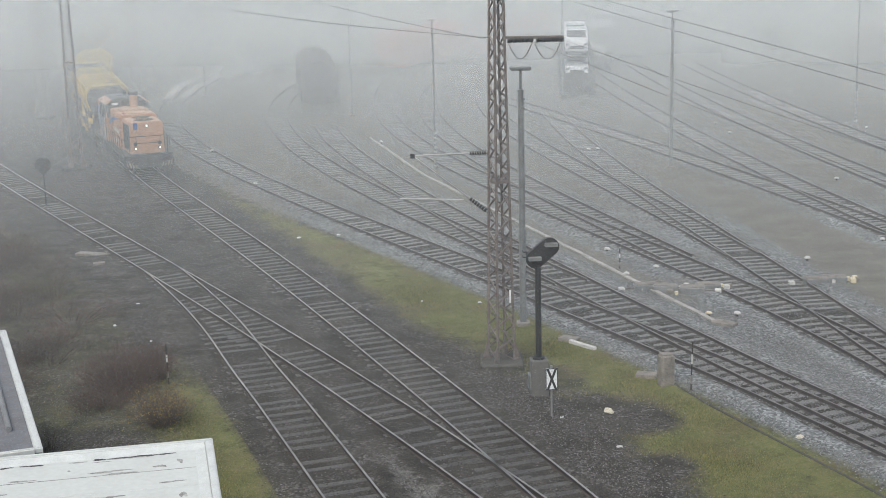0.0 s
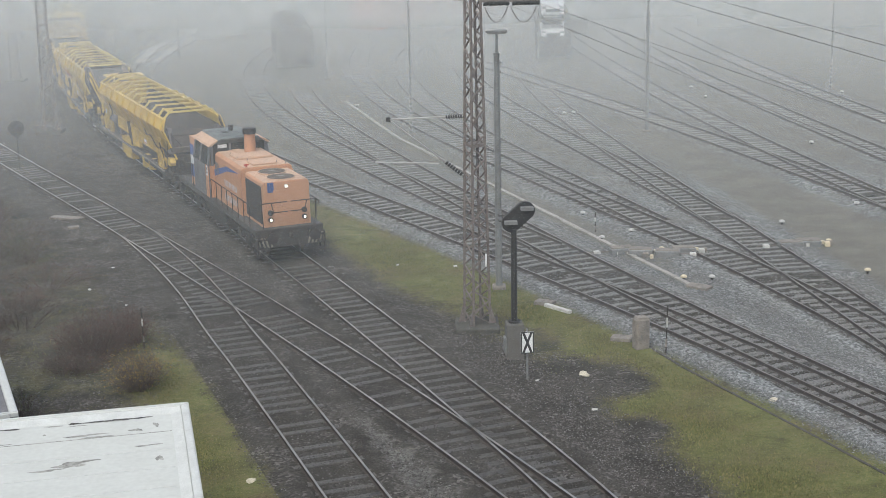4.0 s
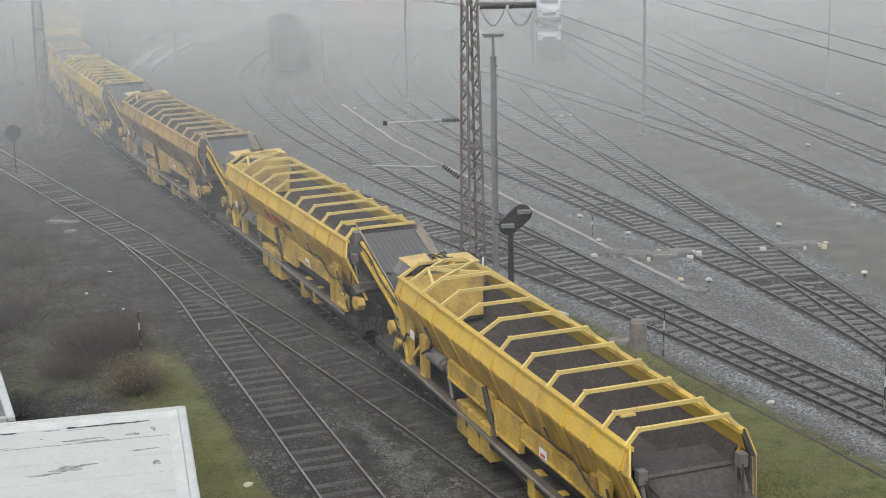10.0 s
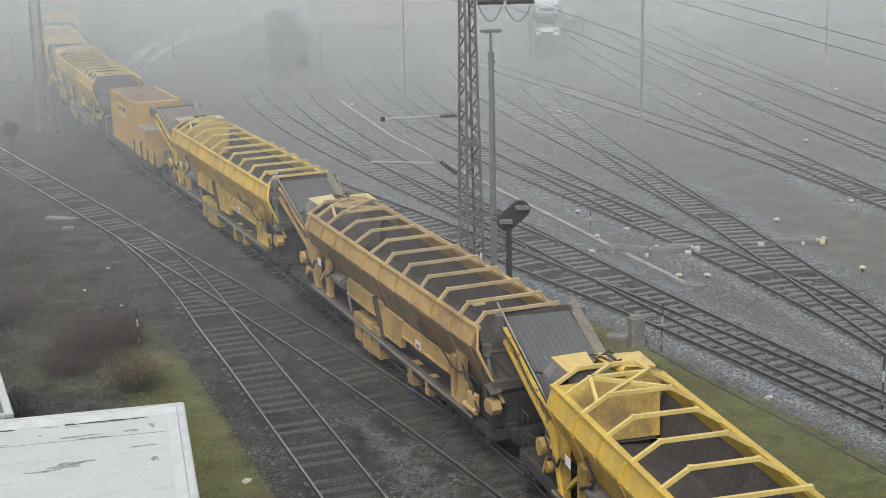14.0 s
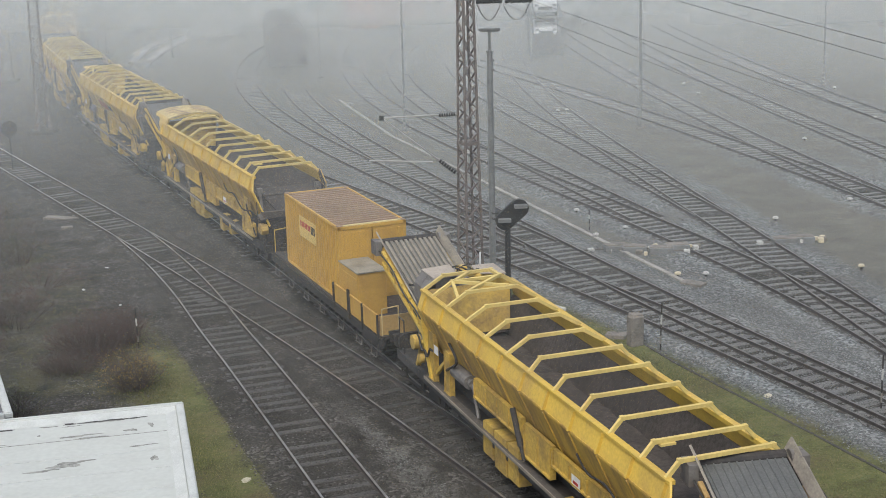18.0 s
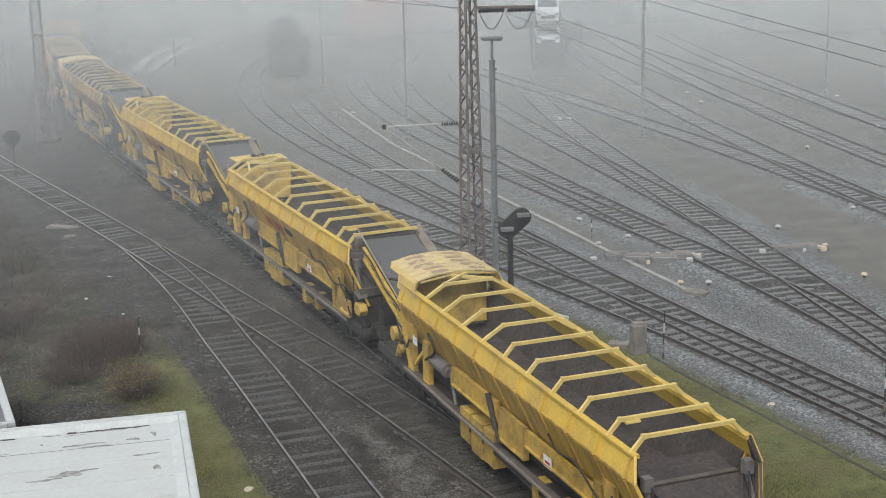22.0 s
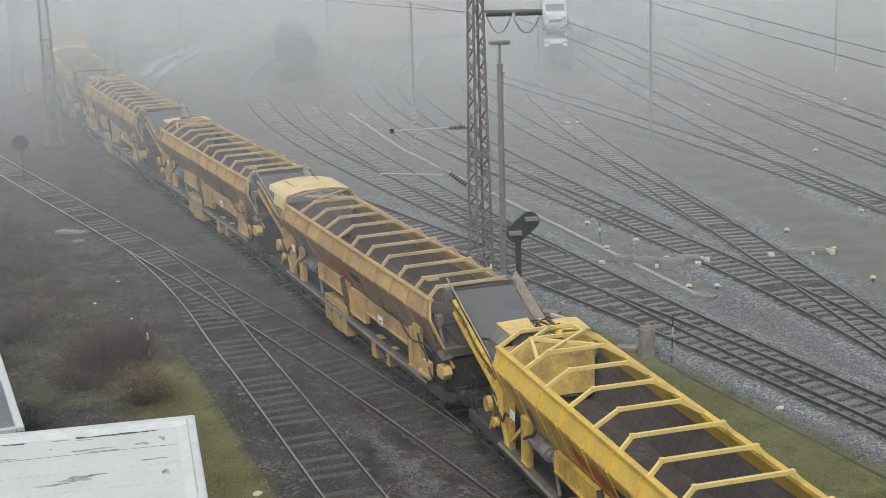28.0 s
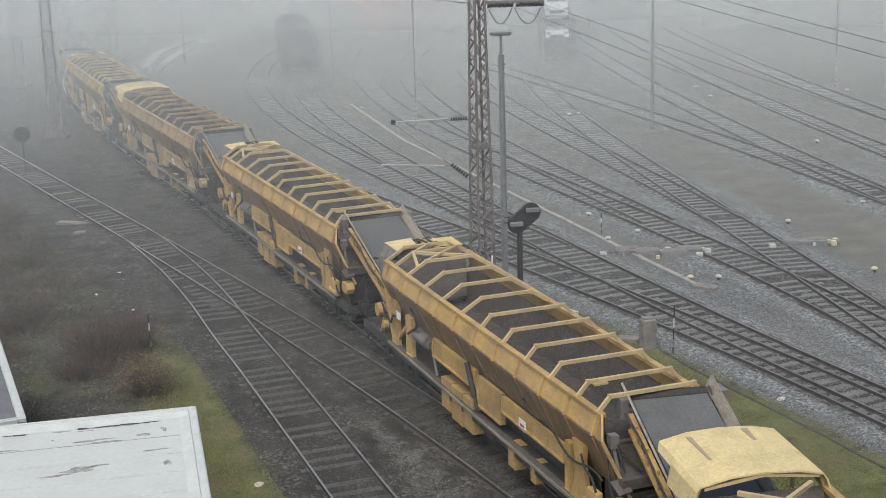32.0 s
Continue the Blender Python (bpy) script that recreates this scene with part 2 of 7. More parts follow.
# ---- mesh tools ----
class Shape:
    """Collects solid pieces into one mesh."""

    def __init__(self):
        self.v, self.f = [], []

    def add(self, verts, faces):
        k = len(self.v)
        self.v += [tuple(p) for p in verts]
        self.f += [[k + i for i in f] for f in faces]
        return self

    def box(self, x0, x1, y0, y1, z0, z1):
        return self.add([(x, y, z) for x in (x0, x1) for y in (y0, y1) for z in (z0, z1)],
                        [(0, 1, 3, 2), (4, 6, 7, 5), (0, 4, 5, 1), (2, 3, 7, 6), (0, 2, 6, 4), (1, 5, 7, 3)])

    def prism(self, profile, a, b, axis="x"):
        """A profile in the plane across the axis, swept from a to b."""
        n = len(profile)
        put = {"x": lambda p, t: (t, p[0], p[1]), "y": lambda p, t: (p[0], t, p[1]), "z": lambda p, t: (p[0], p[1], t)}[axis]
        return self.add([put(p, a) for p in profile] + [put(p, b) for p in profile],
                        [list(range(n))[::-1], list(range(n, 2 * n))] + [(i, (i + 1) % n, n + (i + 1) % n, n + i) for i in range(n)])

    def beam(self, p, q, w, h=None, up=(0, 0, 1)):
        """A square bar from p to q."""
        p, q = Vector(p), Vector(q)
        d = (q - p).normalized()
        s = d.cross(Vector(up))
        s = s.normalized() if s.length > 1e-4 else Vector((1, 0, 0))
        u = s.cross(d)
        s, u = s * w / 2, u * (h or w) / 2
        return self.add([c + a * s + b * u for c in (p, q) for a, b in ((-1, -1), (1, -1), (1, 1), (-1, 1))],
                        [(3, 2, 1, 0), (4, 5, 6, 7), (0, 1, 5, 4), (1, 2, 6, 5), (2, 3, 7, 6), (3, 0, 4, 7)])

    def tube(self, p, q, r, r2=None, n=10):
        p, q = Vector(p), Vector(q)
        d = (q - p).normalized()
        s = d.orthogonal().normalized()
        u = d.cross(s)
        r2 = r if r2 is None else r2
        ring = [(math.cos(2 * math.pi * i / n), math.sin(2 * math.pi * i / n)) for i in range(n)]
        return self.add([p + r * (a * s + b * u) for a, b in ring] + [q + r2 * (a * s + b * u) for a, b in ring],
                        [list(range(n))[::-1], list(range(n, 2 * n))] + [(i, (i + 1) % n, n + (i + 1) % n, n + i) for i in range(n)])

    def run(self, f, steps, r, n=6):
        """A bent tube along f(0) to f(1), in one piece."""
        pts = [Vector(f(k / steps)) for k in range(steps + 1)]
        vs = []
        side = (pts[1] - pts[0]).orthogonal().normalized()
        for k, c in enumerate(pts):
            d = (pts[min(k + 1, steps)] - pts[max(k - 1, 0)]).normalized()
            side = (side - d * side.dot(d)).normalized()
            u = d.cross(side)
            vs += [c + r * (math.cos(2 * math.pi * i / n) * side + math.sin(2 * math.pi * i / n) * u) for i in range(n)]
        fs = [(k * n + i, k * n + (i + 1) % n, (k + 1) * n + (i + 1) % n, (k + 1) * n + i) for k in range(steps) for i in range(n)]
        return self.add(vs, fs + [list(range(n))[::-1], list(range(steps * n, steps * n + n))])

    def sheet(self, pts, thick, up=(0, 0, 1)):
        """A flat plate with corners pts and a thickness along its normal."""
        pts = [Vector(p) for p in pts]
        nrm = (pts[1] - pts[0]).cross(pts[-1] - pts[0]).normalized() * thick
        n = len(pts)
        return self.add(pts + [p + nrm for p in pts],
                        [list(range(n))[::-1], list(range(n, 2 * n))] + [(i, (i + 1) % n, n + (i + 1) % n, n + i) for i in range(n)])

    def mesh(self, name, bevel=0.0):
        me = bpy.data.meshes.new(name)
        me.from_pydata(self.v, [], self.f)
        bm = bmesh.new()
        bm.from_mesh(me)
        bmesh.ops.recalc_face_normals(bm, faces=bm.faces)
        if bevel:
            es = [e for e in bm.edges if len(e.link_faces) == 2 and e.calc_face_angle(0) > 0.5]
            bmesh.ops.bevel(bm, geom=es, offset=bevel, segments=1, affect="EDGES", clamp_overlap=True)
        bm.to_mesh(me)
        bm.free()
        return me


def part(name, shape, material, parent, label="", bevel=0.0):
    """Links a shape as one mesh object under a thing or a part."""
    ob = new(name, shape.mesh(name, bevel))
    ob.data.materials.append(material)
    ob.parent = parent
    return tagged(ob, label)


def thing(name, label, category, group="", kind="", at=None):
    ob = tagged(new(name), label, category, group, kind)
    ob.empty_display_size = 0.3
    if at is not None:
        ob.matrix_world = at
    return ob


def solo(name, shape, material, label, category, group="", kind="", at=None, bevel=0.0):
    ob = new(name, shape.mesh(name, bevel))
    ob.data.materials.append(material)
    if at is not None:
        ob.matrix_world = at
    return tagged(ob, label, category, group, kind)

# ---- plan of the tracks: x as a polynomial of (y - 60), with the stretch of y ----
TRACKS = {
    "T": ([-0.0008045, -0.4059, -5.765], -170, 345),
    "L": ([2.539e-05, -0.0009214, -0.5562, -10.2], 12, 110),
    "A": ([-0.0003483, -0.3538, -10.33], 10, 64),
    "C": ([5.476e-05, -0.0009752, -0.5457, 2.92], 14, 128),
    "D": ([-2.157e-07, 6.768e-05, -0.0009171, -0.4404, 5.247], 60, 132),
    "E": ([6.378e-07, -1.847e-05, 0.001146, -0.3705, 5.444], 14, 106),
    "F": ([-5.724e-07, 0.0001101, -0.002996, -0.3573, 11.31], 22, 132),
    "G": ([4.018e-05, -0.000761, -0.3044, 11.47], 64, 130),
    "H": ([2.171e-05, -0.0003651, -0.1468, 13.86], 22, 128),
    "I": ([5.518e-05, -0.003324, -0.1691, 13.9], 64, 125),
    "J": ([-0.00109, -0.2486, 23.1], 30, 118),
    "K": ([0.0009736, -0.1962, 22.85], 64, 135),
    "M": ([0.0009736, -0.1962, 27.9], 40, 140),
    "N": ([0.0009736, -0.1962, 33.0], 44, 140),
}
RAIL_Z = 0.20


def smooth(a, b, v):
    t = min(1.0, max(0.0, (v - a) / (b - a)))
    return t * t * (3 - 2 * t)


def poly(c, v):
    r = 0.0
    for k in c:
        r = r * v + k
    return r


def track_x(key, y):
    if key == "A" and y > 46:
        # the branch leaves the through track at the switch
        w, u = smooth(46, 54, y), max(0.0, 64 - y)
        off = 0.0775 * u + 0.00536 * u * u
        return (1 - w) * poly(TRACKS["A"][0], y - 60) + w * (poly(TRACKS["L"][0], y - 60) - off)
    if key == "T" and y > 62:
        # the train's track straightens out towards the north
        v = min(y, 122.0) - 60
        w = smooth(62, 95, y)
        far_x = ((2.693e-05 * v - 0.00076519) * v - 0.41703) * v - 5.8025 - 0.205 * max(0.0, y - 122.0)
        return (1 - w) * poly(TRACKS[key][0], y - 60) + w * far_x
    x = poly(TRACKS[key][0], y - 60)
    if key == "T" and y < 38.5:
        # a sharper bend below the camera
        v = min(38.5 - y, 24.0)
        x -= 0.0046 * v * (2 * (38.5 - y) - v)
    return x


def track_drop(y):
    """How far the train's track has sunk below the yard at this y."""
    u = min(max(y - 84.0, 0.0), 96.0)
    return 0.02 * (u * u / 40 if u < 20 else u - 10)


def track_dir(key, y):
    """Unit heading towards smaller y."""
    d = (track_x(key, y + 0.2) - track_x(key, y - 0.2)) / 0.4
    return Vector((-d, -1, 0)).normalized()


# ---- ground ----
def row_of_tracks(y):
    """Where each track crosses this y, with the cosine of its slant."""
    return [(track_x(k, y), abs(track_dir(k, y).y)) for k, (c, a, b) in TRACKS.items() if a <= y <= b]


def ground_lines(y):
    at = lambda k: track_x(k, max(TRACKS[k][1], min(y, TRACKS[k][2])))
    return at("T"), at("C"), at("A") if y < 64 else at("L"), at("H"), at("J"), at("E"), at("F"), at("G")


def ground_mix(x, y, lines):
    """Shares of grass, grey ballast and pale earth at a place."""
    tx, cx, lx, hx, jx, ex, fx, gx = lines
    grass = 0.0
    # the strip between the train's track and the yard widens towards the camera
    if tx < x < cx:
        south = tx + 2.2 + 1.3 * smooth(56, 44, y)
        north = cx - 2.2 - 0.6 * smooth(60, 80, y)
        grass = smooth(south - 0.8, south + 1.6, x) * smooth(north + 0.5, north - 0.6, x) * (1 - 0.65 * smooth(66, 100, y))
        for px, py, r in ((5.0, 43.9, 1.9), (6.2, 43.6, 1.2), (6.3, 39.6, 1.0)):
            grass *= smooth(0.3 * r, 1.25 * r, math.hypot(x - px, (y - py) * 0.75))
        if y > 45 and x < tx + 5.6 - 0.12 * abs(y - 48):
            grass *= 0.45 + 0.55 * smooth(49, 55, y)
    if x < lx:
        d = lx - x
        grass = max(grass, smooth(1.3, 2.3, d) * smooth(5.6, 3.0, d) * smooth(54, 44, y))
        moss = smooth(-0.02, 0.35, noise.noise((x * 0.42 + 7, y * 0.3, 3.0)))
        grass = max(grass, 0.36 * moss * smooth(2.2, 4.5, d) * smooth(22, 14, d) * smooth(40, 45, y) * (1 - 0.6 * smooth(70, 95, y)))
        grass = max(grass, 0.26 * smooth(2.5, 5, d) * smooth(16, 9, d) * smooth(38, 46, y) * (1 - smooth(80, 100, y)))
    ballast = smooth(-3.0, -1.8, x - cx)
    earth = 0.0
    if hx < x < jx:
        earth = smooth(1.7, 2.8, x - hx) * smooth(1.7, 2.6, jx - x)
    if ex < x < fx:
        earth = max(earth, 0.75 * smooth(1.8, 2.5, x - ex) * smooth(1.7, 2.4, fx - x) * smooth(52, 60, y) * smooth(100, 85, y))
    return grass, ballast, earth


def ground_cover(x, y, row, lines):
    """Distance to the nearest track, and the shares of grass, ballast and earth."""
    g, b, e = ground_mix(x, y, lines) if 18 <= y <= 145 and -46 <= x <= 40 else (0.25, 0.4, 0.3)
    d = min([abs(x - q) * c for q, c in row], default=9)
    # dark tone between the rails weakens with distance, haze put into the colour
    b *= 1 - 0.7 * smooth(1.3, 0.8, d) * smooth(100, 60, y)
    if lines and y < 56 and lines[2] < x < lines[0]:
        b = max(b, 0.5 * smooth(1.1, 1.7, d) * smooth(56, 46, y))
        e = max(e, 0.4 * smooth(1.0, 1.6, d) * smooth(56, 46, y))
    # farther off, the yard takes more of the pale ground tone
    if lines and -46 <= x <= 40 and x > lines[1] - 3:
        e = max(e, (0.5 + 0.35 * smooth(1.3, 2.0, d)) * smooth(60, 84, y))
    return d, g, b, e


def build_shoulders(m):
    """Ballast heaped over the sleeper ends on both sides of every track."""
    me = bpy.data.meshes.new("ballast_shoulder")
    verts, cols, faces = [], [], []
    across = ((0.86, 0.048), (0.97, 0.085), (1.15, 0.108), (1.4, 0.10), (1.75, 0.05), (2.1, -0.03))
    for key, (c, a, b) in TRACKS.items():
        a, b = max(a, 26), min(b, 112)
        n = int((b - a) / 0.4)
        for sg in (-1, 1):
            k0 = len(verts)
            for i in range(n + 1):
                y = a + (b - a) * i / n
                d = track_dir(key, y)
                for off, z in across:
                    px = track_x(key, y) - d.y * off * sg
                    py = y + d.x * off * sg
                    ln, row = ground_lines(py), row_of_tracks(py)
                    _, g, bb, e = ground_cover(px, py, row, ln)
                    near = min([abs(px - track_x(o, py)) * abs(d.y) for o, (_, oa, ob) in TRACKS.items() if o != key and oa <= py <= ob], default=9)
                    lift = 0.05 * noise.noise((px * 2.6, py * 2.6, 1.7)) + 0.03 * noise.noise((px * 7, py * 7, 4.0))
                    hold = smooth(0.8, 1.05, near)
                    z2 = (z + (lift if off < 1.7 else 0)) * hold - 0.12 * (1 - hold)
                    if key == "T":
                        z2 -= 0.015
                    verts.append((px, py, z2 - (track_drop(py) if key == "T" else 0)))
                    cols.append((g * 0.4, bb, e, 1.0))
            k = len(across)
            faces += [(k0 + i * k + j, k0 + i * k + j + 1, k0 + (i + 1) * k + j + 1, k0 + (i + 1) * k + j) for i in range(n) for j in range(k - 1)]
    me.from_pydata(verts, [], faces)
    at = me.color_attributes.new("cover", "FLOAT_COLOR", "POINT")
    at.data.foreach_set("color", np.array(cols, dtype=np.float32).ravel())
    me.materials.append(m)
    for p in me.polygons:
        p.use_smooth = True
    tagged(new("ballast_shoulder", me), "loose stone ballast heaped over the sleeper ends", "ballast", kind="structure")


def build_ground():
    xs = [-900, -300, -120, -70] + [-46 + 0.5 * i for i in range(int(86 / 0.5) + 1)] + [60, 90, 140, 300, 900]
    ys = [-700, -300, -120, -60, -20, 5] + [18 + 0.5 * i for i in range(int(127 / 0.5) + 1)] + [155, 175, 200, 240, 320, 600, 2500]
    verts, cols = [], []
    for y in ys:
        row = row_of_tracks(y)
        lines = ground_lines(y) if 18 <= y <= 145 else None
        for x in xs:
            d, *cover = ground_cover(x, y, row, lines)
            z = 0.045 * smooth(3.2, 1.5, d) + 0.05 * noise.noise((x * 0.35, y * 0.35, 0)) * smooth(1.6, 3.5, d)
            tx = track_x("T", min(max(y, -170.0), 345.0))
            verts.append((x, y, z - track_drop(y) * smooth(tx + 6.5, tx + 2.2, x)))
            cols.append((*cover, 1.0))
    nx = len(xs)
    faces = [(j * nx + i, j * nx + i + 1, (j + 1) * nx + i + 1, (j + 1) * nx + i) for j in range(len(ys) - 1) for i in range(nx - 1)]
    me = bpy.data.meshes.new("ground")
    me.from_pydata(verts, [], faces)
    at = me.color_attributes.new("cover", "FLOAT_COLOR", "POINT")
    at.data.foreach_set("color", np.array(cols, dtype=np.float32).ravel())
    m = bpy.data.materials.new("ground_cover")
    m.use_nodes = True
    nt = m.node_tree
    n, l = nt.nodes, nt.links
    bsdf = n["Principled BSDF"]
    geo = n.new("ShaderNodeNewGeometry")
    att = n.new("ShaderNodeAttribute")
    att.attribute_name = "cover"
    sep = n.new("ShaderNodeSeparateColor")
    l.new(att.outputs["Color"], sep.inputs["Color"])

    def tex(scale, detail=5.0, rough=0.6):
        t = n.new("ShaderNodeTexNoise")
        t.inputs["Scale"].default_value, t.inputs["Detail"].default_value, t.inputs["Roughness"].default_value = scale, detail, rough
        l.new(geo.outputs["Position"], t.inputs["Vector"])
        return t.outputs["Fac"]

    def ramp(src, stops):
        r = n.new("ShaderNodeValToRGB")
        el = r.color_ramp.elements
        el[0].position, el[0].color = stops[0][0], (*stops[0][1], 1)
        el[1].position, el[1].color = stops[-1][0], (*stops[-1][1], 1)
        for p, c in stops[1:-1]:
            el.new(p).color = (*c, 1)
        l.new(src, r.inputs["Fac"])
        return r.outputs["Color"]

    def math_(op, a, b):
        q = n.new("ShaderNodeMath")
        q.operation = op
        for i, v in enumerate((a, b)):
            if isinstance(v, (int, float)):
                q.inputs[i].default_value = v
            else:
                l.new(v, q.inputs[i])
        return q.outputs[0]

    def blend(f, a, b):
        q = n.new("ShaderNodeMix")
        q.data_type = "RGBA"
        l.new(f, q.inputs["Factor"])
        l.new(a, q.inputs["A"])
        l.new(b, q.inputs["B"])
        return q.outputs["Result"]

    vor = n.new("ShaderNodeTexVoronoi")
    vor.inputs["Scale"].default_value = 13.0
    l.new(geo.outputs["Position"], vor.inputs["Vector"])
    vcol = n.new("ShaderNodeSeparateColor")
    l.new(vor.outputs["Color"], vcol.inputs["Color"])
    soil = ramp(tex(0.45, 8, 0.7), [(0.3, (0.03, 0.027, 0.023)), (0.5, (0.05, 0.046, 0.039)), (0.7, (0.083, 0.077, 0.066))])
    speck = ramp(vcol.outputs["Red"], [(0.0, (0.026, 0.023, 0.02)), (0.7, (0.078, 0.072, 0.064)), (1.0, (0.19, 0.178, 0.16))])
    soil = blend(ramp(tex(0.9, 4), [(0.42, (0, 0, 0)), (0.62, (0.8, 0.8, 0.8))]), soil, speck)
    stone = ramp(vcol.outputs["Green"], [(0.0, (0.075, 0.077, 0.075)), (0.5, (0.155, 0.161, 0.157)), (1.0, (0.31, 0.318, 0.31))])
    stone = blend(ramp(tex(0.35, 6), [(0.4, (0, 0, 0)), (0.7, (0.75, 0.75, 0.75))]), stone, ramp(vcol.outputs["Blue"], [(0, (0.075, 0.07, 0.063)), (1, (0.185, 0.17, 0.153))]))
    turf = ramp(tex(1.1, 8, 0.75), [(0.32, (0.055, 0.054, 0.03)), (0.48, (0.12, 0.13, 0.05)), (0.66, (0.225, 0.212, 0.092))])
    turf = blend(ramp(tex(14, 4, 0.7), [(0.4, (0, 0, 0)), (0.75, (0.6, 0.6, 0.6))]), turf, ramp(tex(30, 2), [(0.3, (0.028, 0.03, 0.015)), (0.7, (0.17, 0.17, 0.065))]))
    turf = blend(ramp(tex(0.55, 7, 0.7), [(0.44, (0, 0, 0)), (0.66, (0.85, 0.85, 0.85))]), turf, ramp(tex(5.0, 4), [(0.35, (0.075, 0.06, 0.04)), (0.7, (0.15, 0.12, 0.06))]))
    dirt = ramp(tex(0.6, 8, 0.7), [(0.3, (0.115, 0.11, 0.093)), (0.7, (0.175, 0.166, 0.14))])
    ragged = math_("ADD", math_("MULTIPLY", math_("SUBTRACT", tex(1.1, 7, 0.75), 0.5), 1.3), math_("MULTIPLY", math_("SUBTRACT", tex(7.0, 4, 0.7), 0.5), 0.7))

    def edge(ch, gain=3.0):
        s = math_("ADD", math_("MULTIPLY", math_("SUBTRACT", math_("ADD", ch, ragged), 0.5), gain), 0.5)
        q = n.new("ShaderNodeClamp")
        l.new(s, q.inputs["Value"])
        return q.outputs[0]

    col = blend(edge(sep.outputs["Green"]), soil, stone)
    col = blend(edge(sep.outputs["Blue"], 2.0), col, dirt)
    col = blend(edge(sep.outputs["Red"], 1.5), col, turf)
    l.new(col, bsdf.inputs["Base Color"])
    bsdf.inputs["Roughness"].default_value = 0.85
    bsdf.inputs["Specular IOR Level"].default_value = 0.25
    bump = n.new("ShaderNodeBump")
    bump.inputs["Strength"].default_value, bump.inputs["Distance"].default_value = 0.7, 0.05
    l.new(math_("ADD", math_("MULTIPLY", vor.outputs["Distance"], -0.9), tex(9, 5)), bump.inputs["Height"])
    l.new(bump.outputs["Normal"], bsdf.inputs["Normal"])
    me.materials.append(m)
    for p in me.polygons:
        p.use_smooth = True
    tagged(new("ground", me), "dark ballast and soil with mossy grass strips", "ground", kind="structure")
    build_shoulders(m)


build_ground()


# ---- fog ----
def fog_material(name, share):
    m = bpy.data.materials.new(name)
    m.use_nodes = True
    n, l = m.node_tree.nodes, m.node_tree.links
    n.remove(n["Principled BSDF"])
    out = n["Material Output"]
    geo = n.new("ShaderNodeNewGeometry")
    sep = n.new("ShaderNodeSeparateXYZ")
    l.new(geo.outputs["Position"], sep.inputs[0])
    low = n.new("ShaderNodeMapRange")
    low.interpolation_type = "SMOOTHSTEP"
    low.inputs["From Min"].default_value, low.inputs["From Max"].default_value = 0.0, 2.4
    l.new(sep.outputs["Z"], low.inputs["Value"])
    nz = n.new("ShaderNodeTexNoise")
    nz.inputs["Scale"].default_value, nz.inputs["Detail"].default_value = 0.035, 3.0
    l.new(geo.outputs["Position"], nz.inputs["Vector"])
    drift = n.new("ShaderNodeMapRange")
    drift.inputs["From Min"].default_value, drift.inputs["From Max"].default_value = 0.3, 0.7
    drift.inputs["To Min"].default_value, drift.inputs["To Max"].default_value = share * 0.6, share * 1.4
    l.new(nz.outputs["Fac"], drift.inputs["Value"])
    west = n.new("ShaderNodeMapRange")       # the fog lies thicker towards the west
    west.interpolation_type = "SMOOTHSTEP"
    west.inputs["From Min"].default_value, west.inputs["From Max"].default_value = -8.0, -25.0
    west.inputs["To Min"].default_value, west.inputs["To Max"].default_value = 1.24, 1.42
    l.new(sep.outputs["X"], west.inputs["Value"])
    thick = n.new("ShaderNodeMath")
    thick.operation = "MULTIPLY"
    l.new(drift.outputs["Result"], thick.inputs[0])
    l.new(west.outputs["Result"], thick.inputs[1])
    mul = n.new("ShaderNodeMath")
    mul.operation = "MULTIPLY"
    mul.use_clamp = True
    l.new(low.outputs["Result"], mul.inputs[0])
    l.new(thick.outputs[0], mul.inputs[1])
    clear = n.new("ShaderNodeBsdfTransparent")
    front, back = n.new("ShaderNodeBsdfDiffuse"), n.new("ShaderNodeBsdfTranslucent")
    for q in (front, back):
        q.inputs["Color"].default_value = (0.858, 0.880, 0.858, 1)
    both, mix = n.new("ShaderNodeMixShader"), n.new("ShaderNodeMixShader")
    l.new(front.outputs[0], both.inputs[1])
    l.new(back.outputs[0], both.inputs[2])
    l.new(mul.outputs[0], mix.inputs["Fac"])
    l.new(clear.outputs[0], mix.inputs[1])
    l.new(both.outputs[0], mix.inputs[2])
    l.new(mix.outputs[0], out.inputs["Surface"])
    return m


def build_fog():
    for y, share, high in ((33, 0.02, 18), (41, 0.025, 20), (50, 0.04, 22), (58, 0.06, 24), (66, 0.07, 26), (74, 0.085, 28), (82, 0.095, 30), (91, 0.11, 32), (100, 0.13, 34), (110, 0.16, 36),
                           (121, 0.21, 38), (134, 0.32, 40), (150, 0.45, 42), (172, 0.55, 44), (205, 0.8, 48)):
        q = Shape()
        w = 40 + 0.6 * y
        q.add([(-w, y, 0.02), (w, y, 0.02), (w, y, high), (-w, y, high)], [(0, 1, 2, 3)])
        solo("fog_bank", q, fog_material("fog", share), "thin veil of pale grey morning fog over the tracks", "fog", "fog banks", "stuff")


build_fog()
far = Shape()
arc = [(math.sin(radians(a)) * 300, math.cos(radians(a)) * 300) for a in range(-70, 71, 10)]
far.add([(x, y, z) for x, y in arc for z in (-0.5, 90)], [(2 * i, 2 * i + 2, 2 * i + 3, 2 * i + 1) for i in range(len(arc) - 1)])
solo("backdrop", far, mat("far_fog", (0.84, 0.85, 0.84), 1.0, 0, (0.79, 0.80, 0.79), 0.6, 0.02, 0.02, 0.1), "dense pale grey fog closing off the distance", "fog", kind="structure")


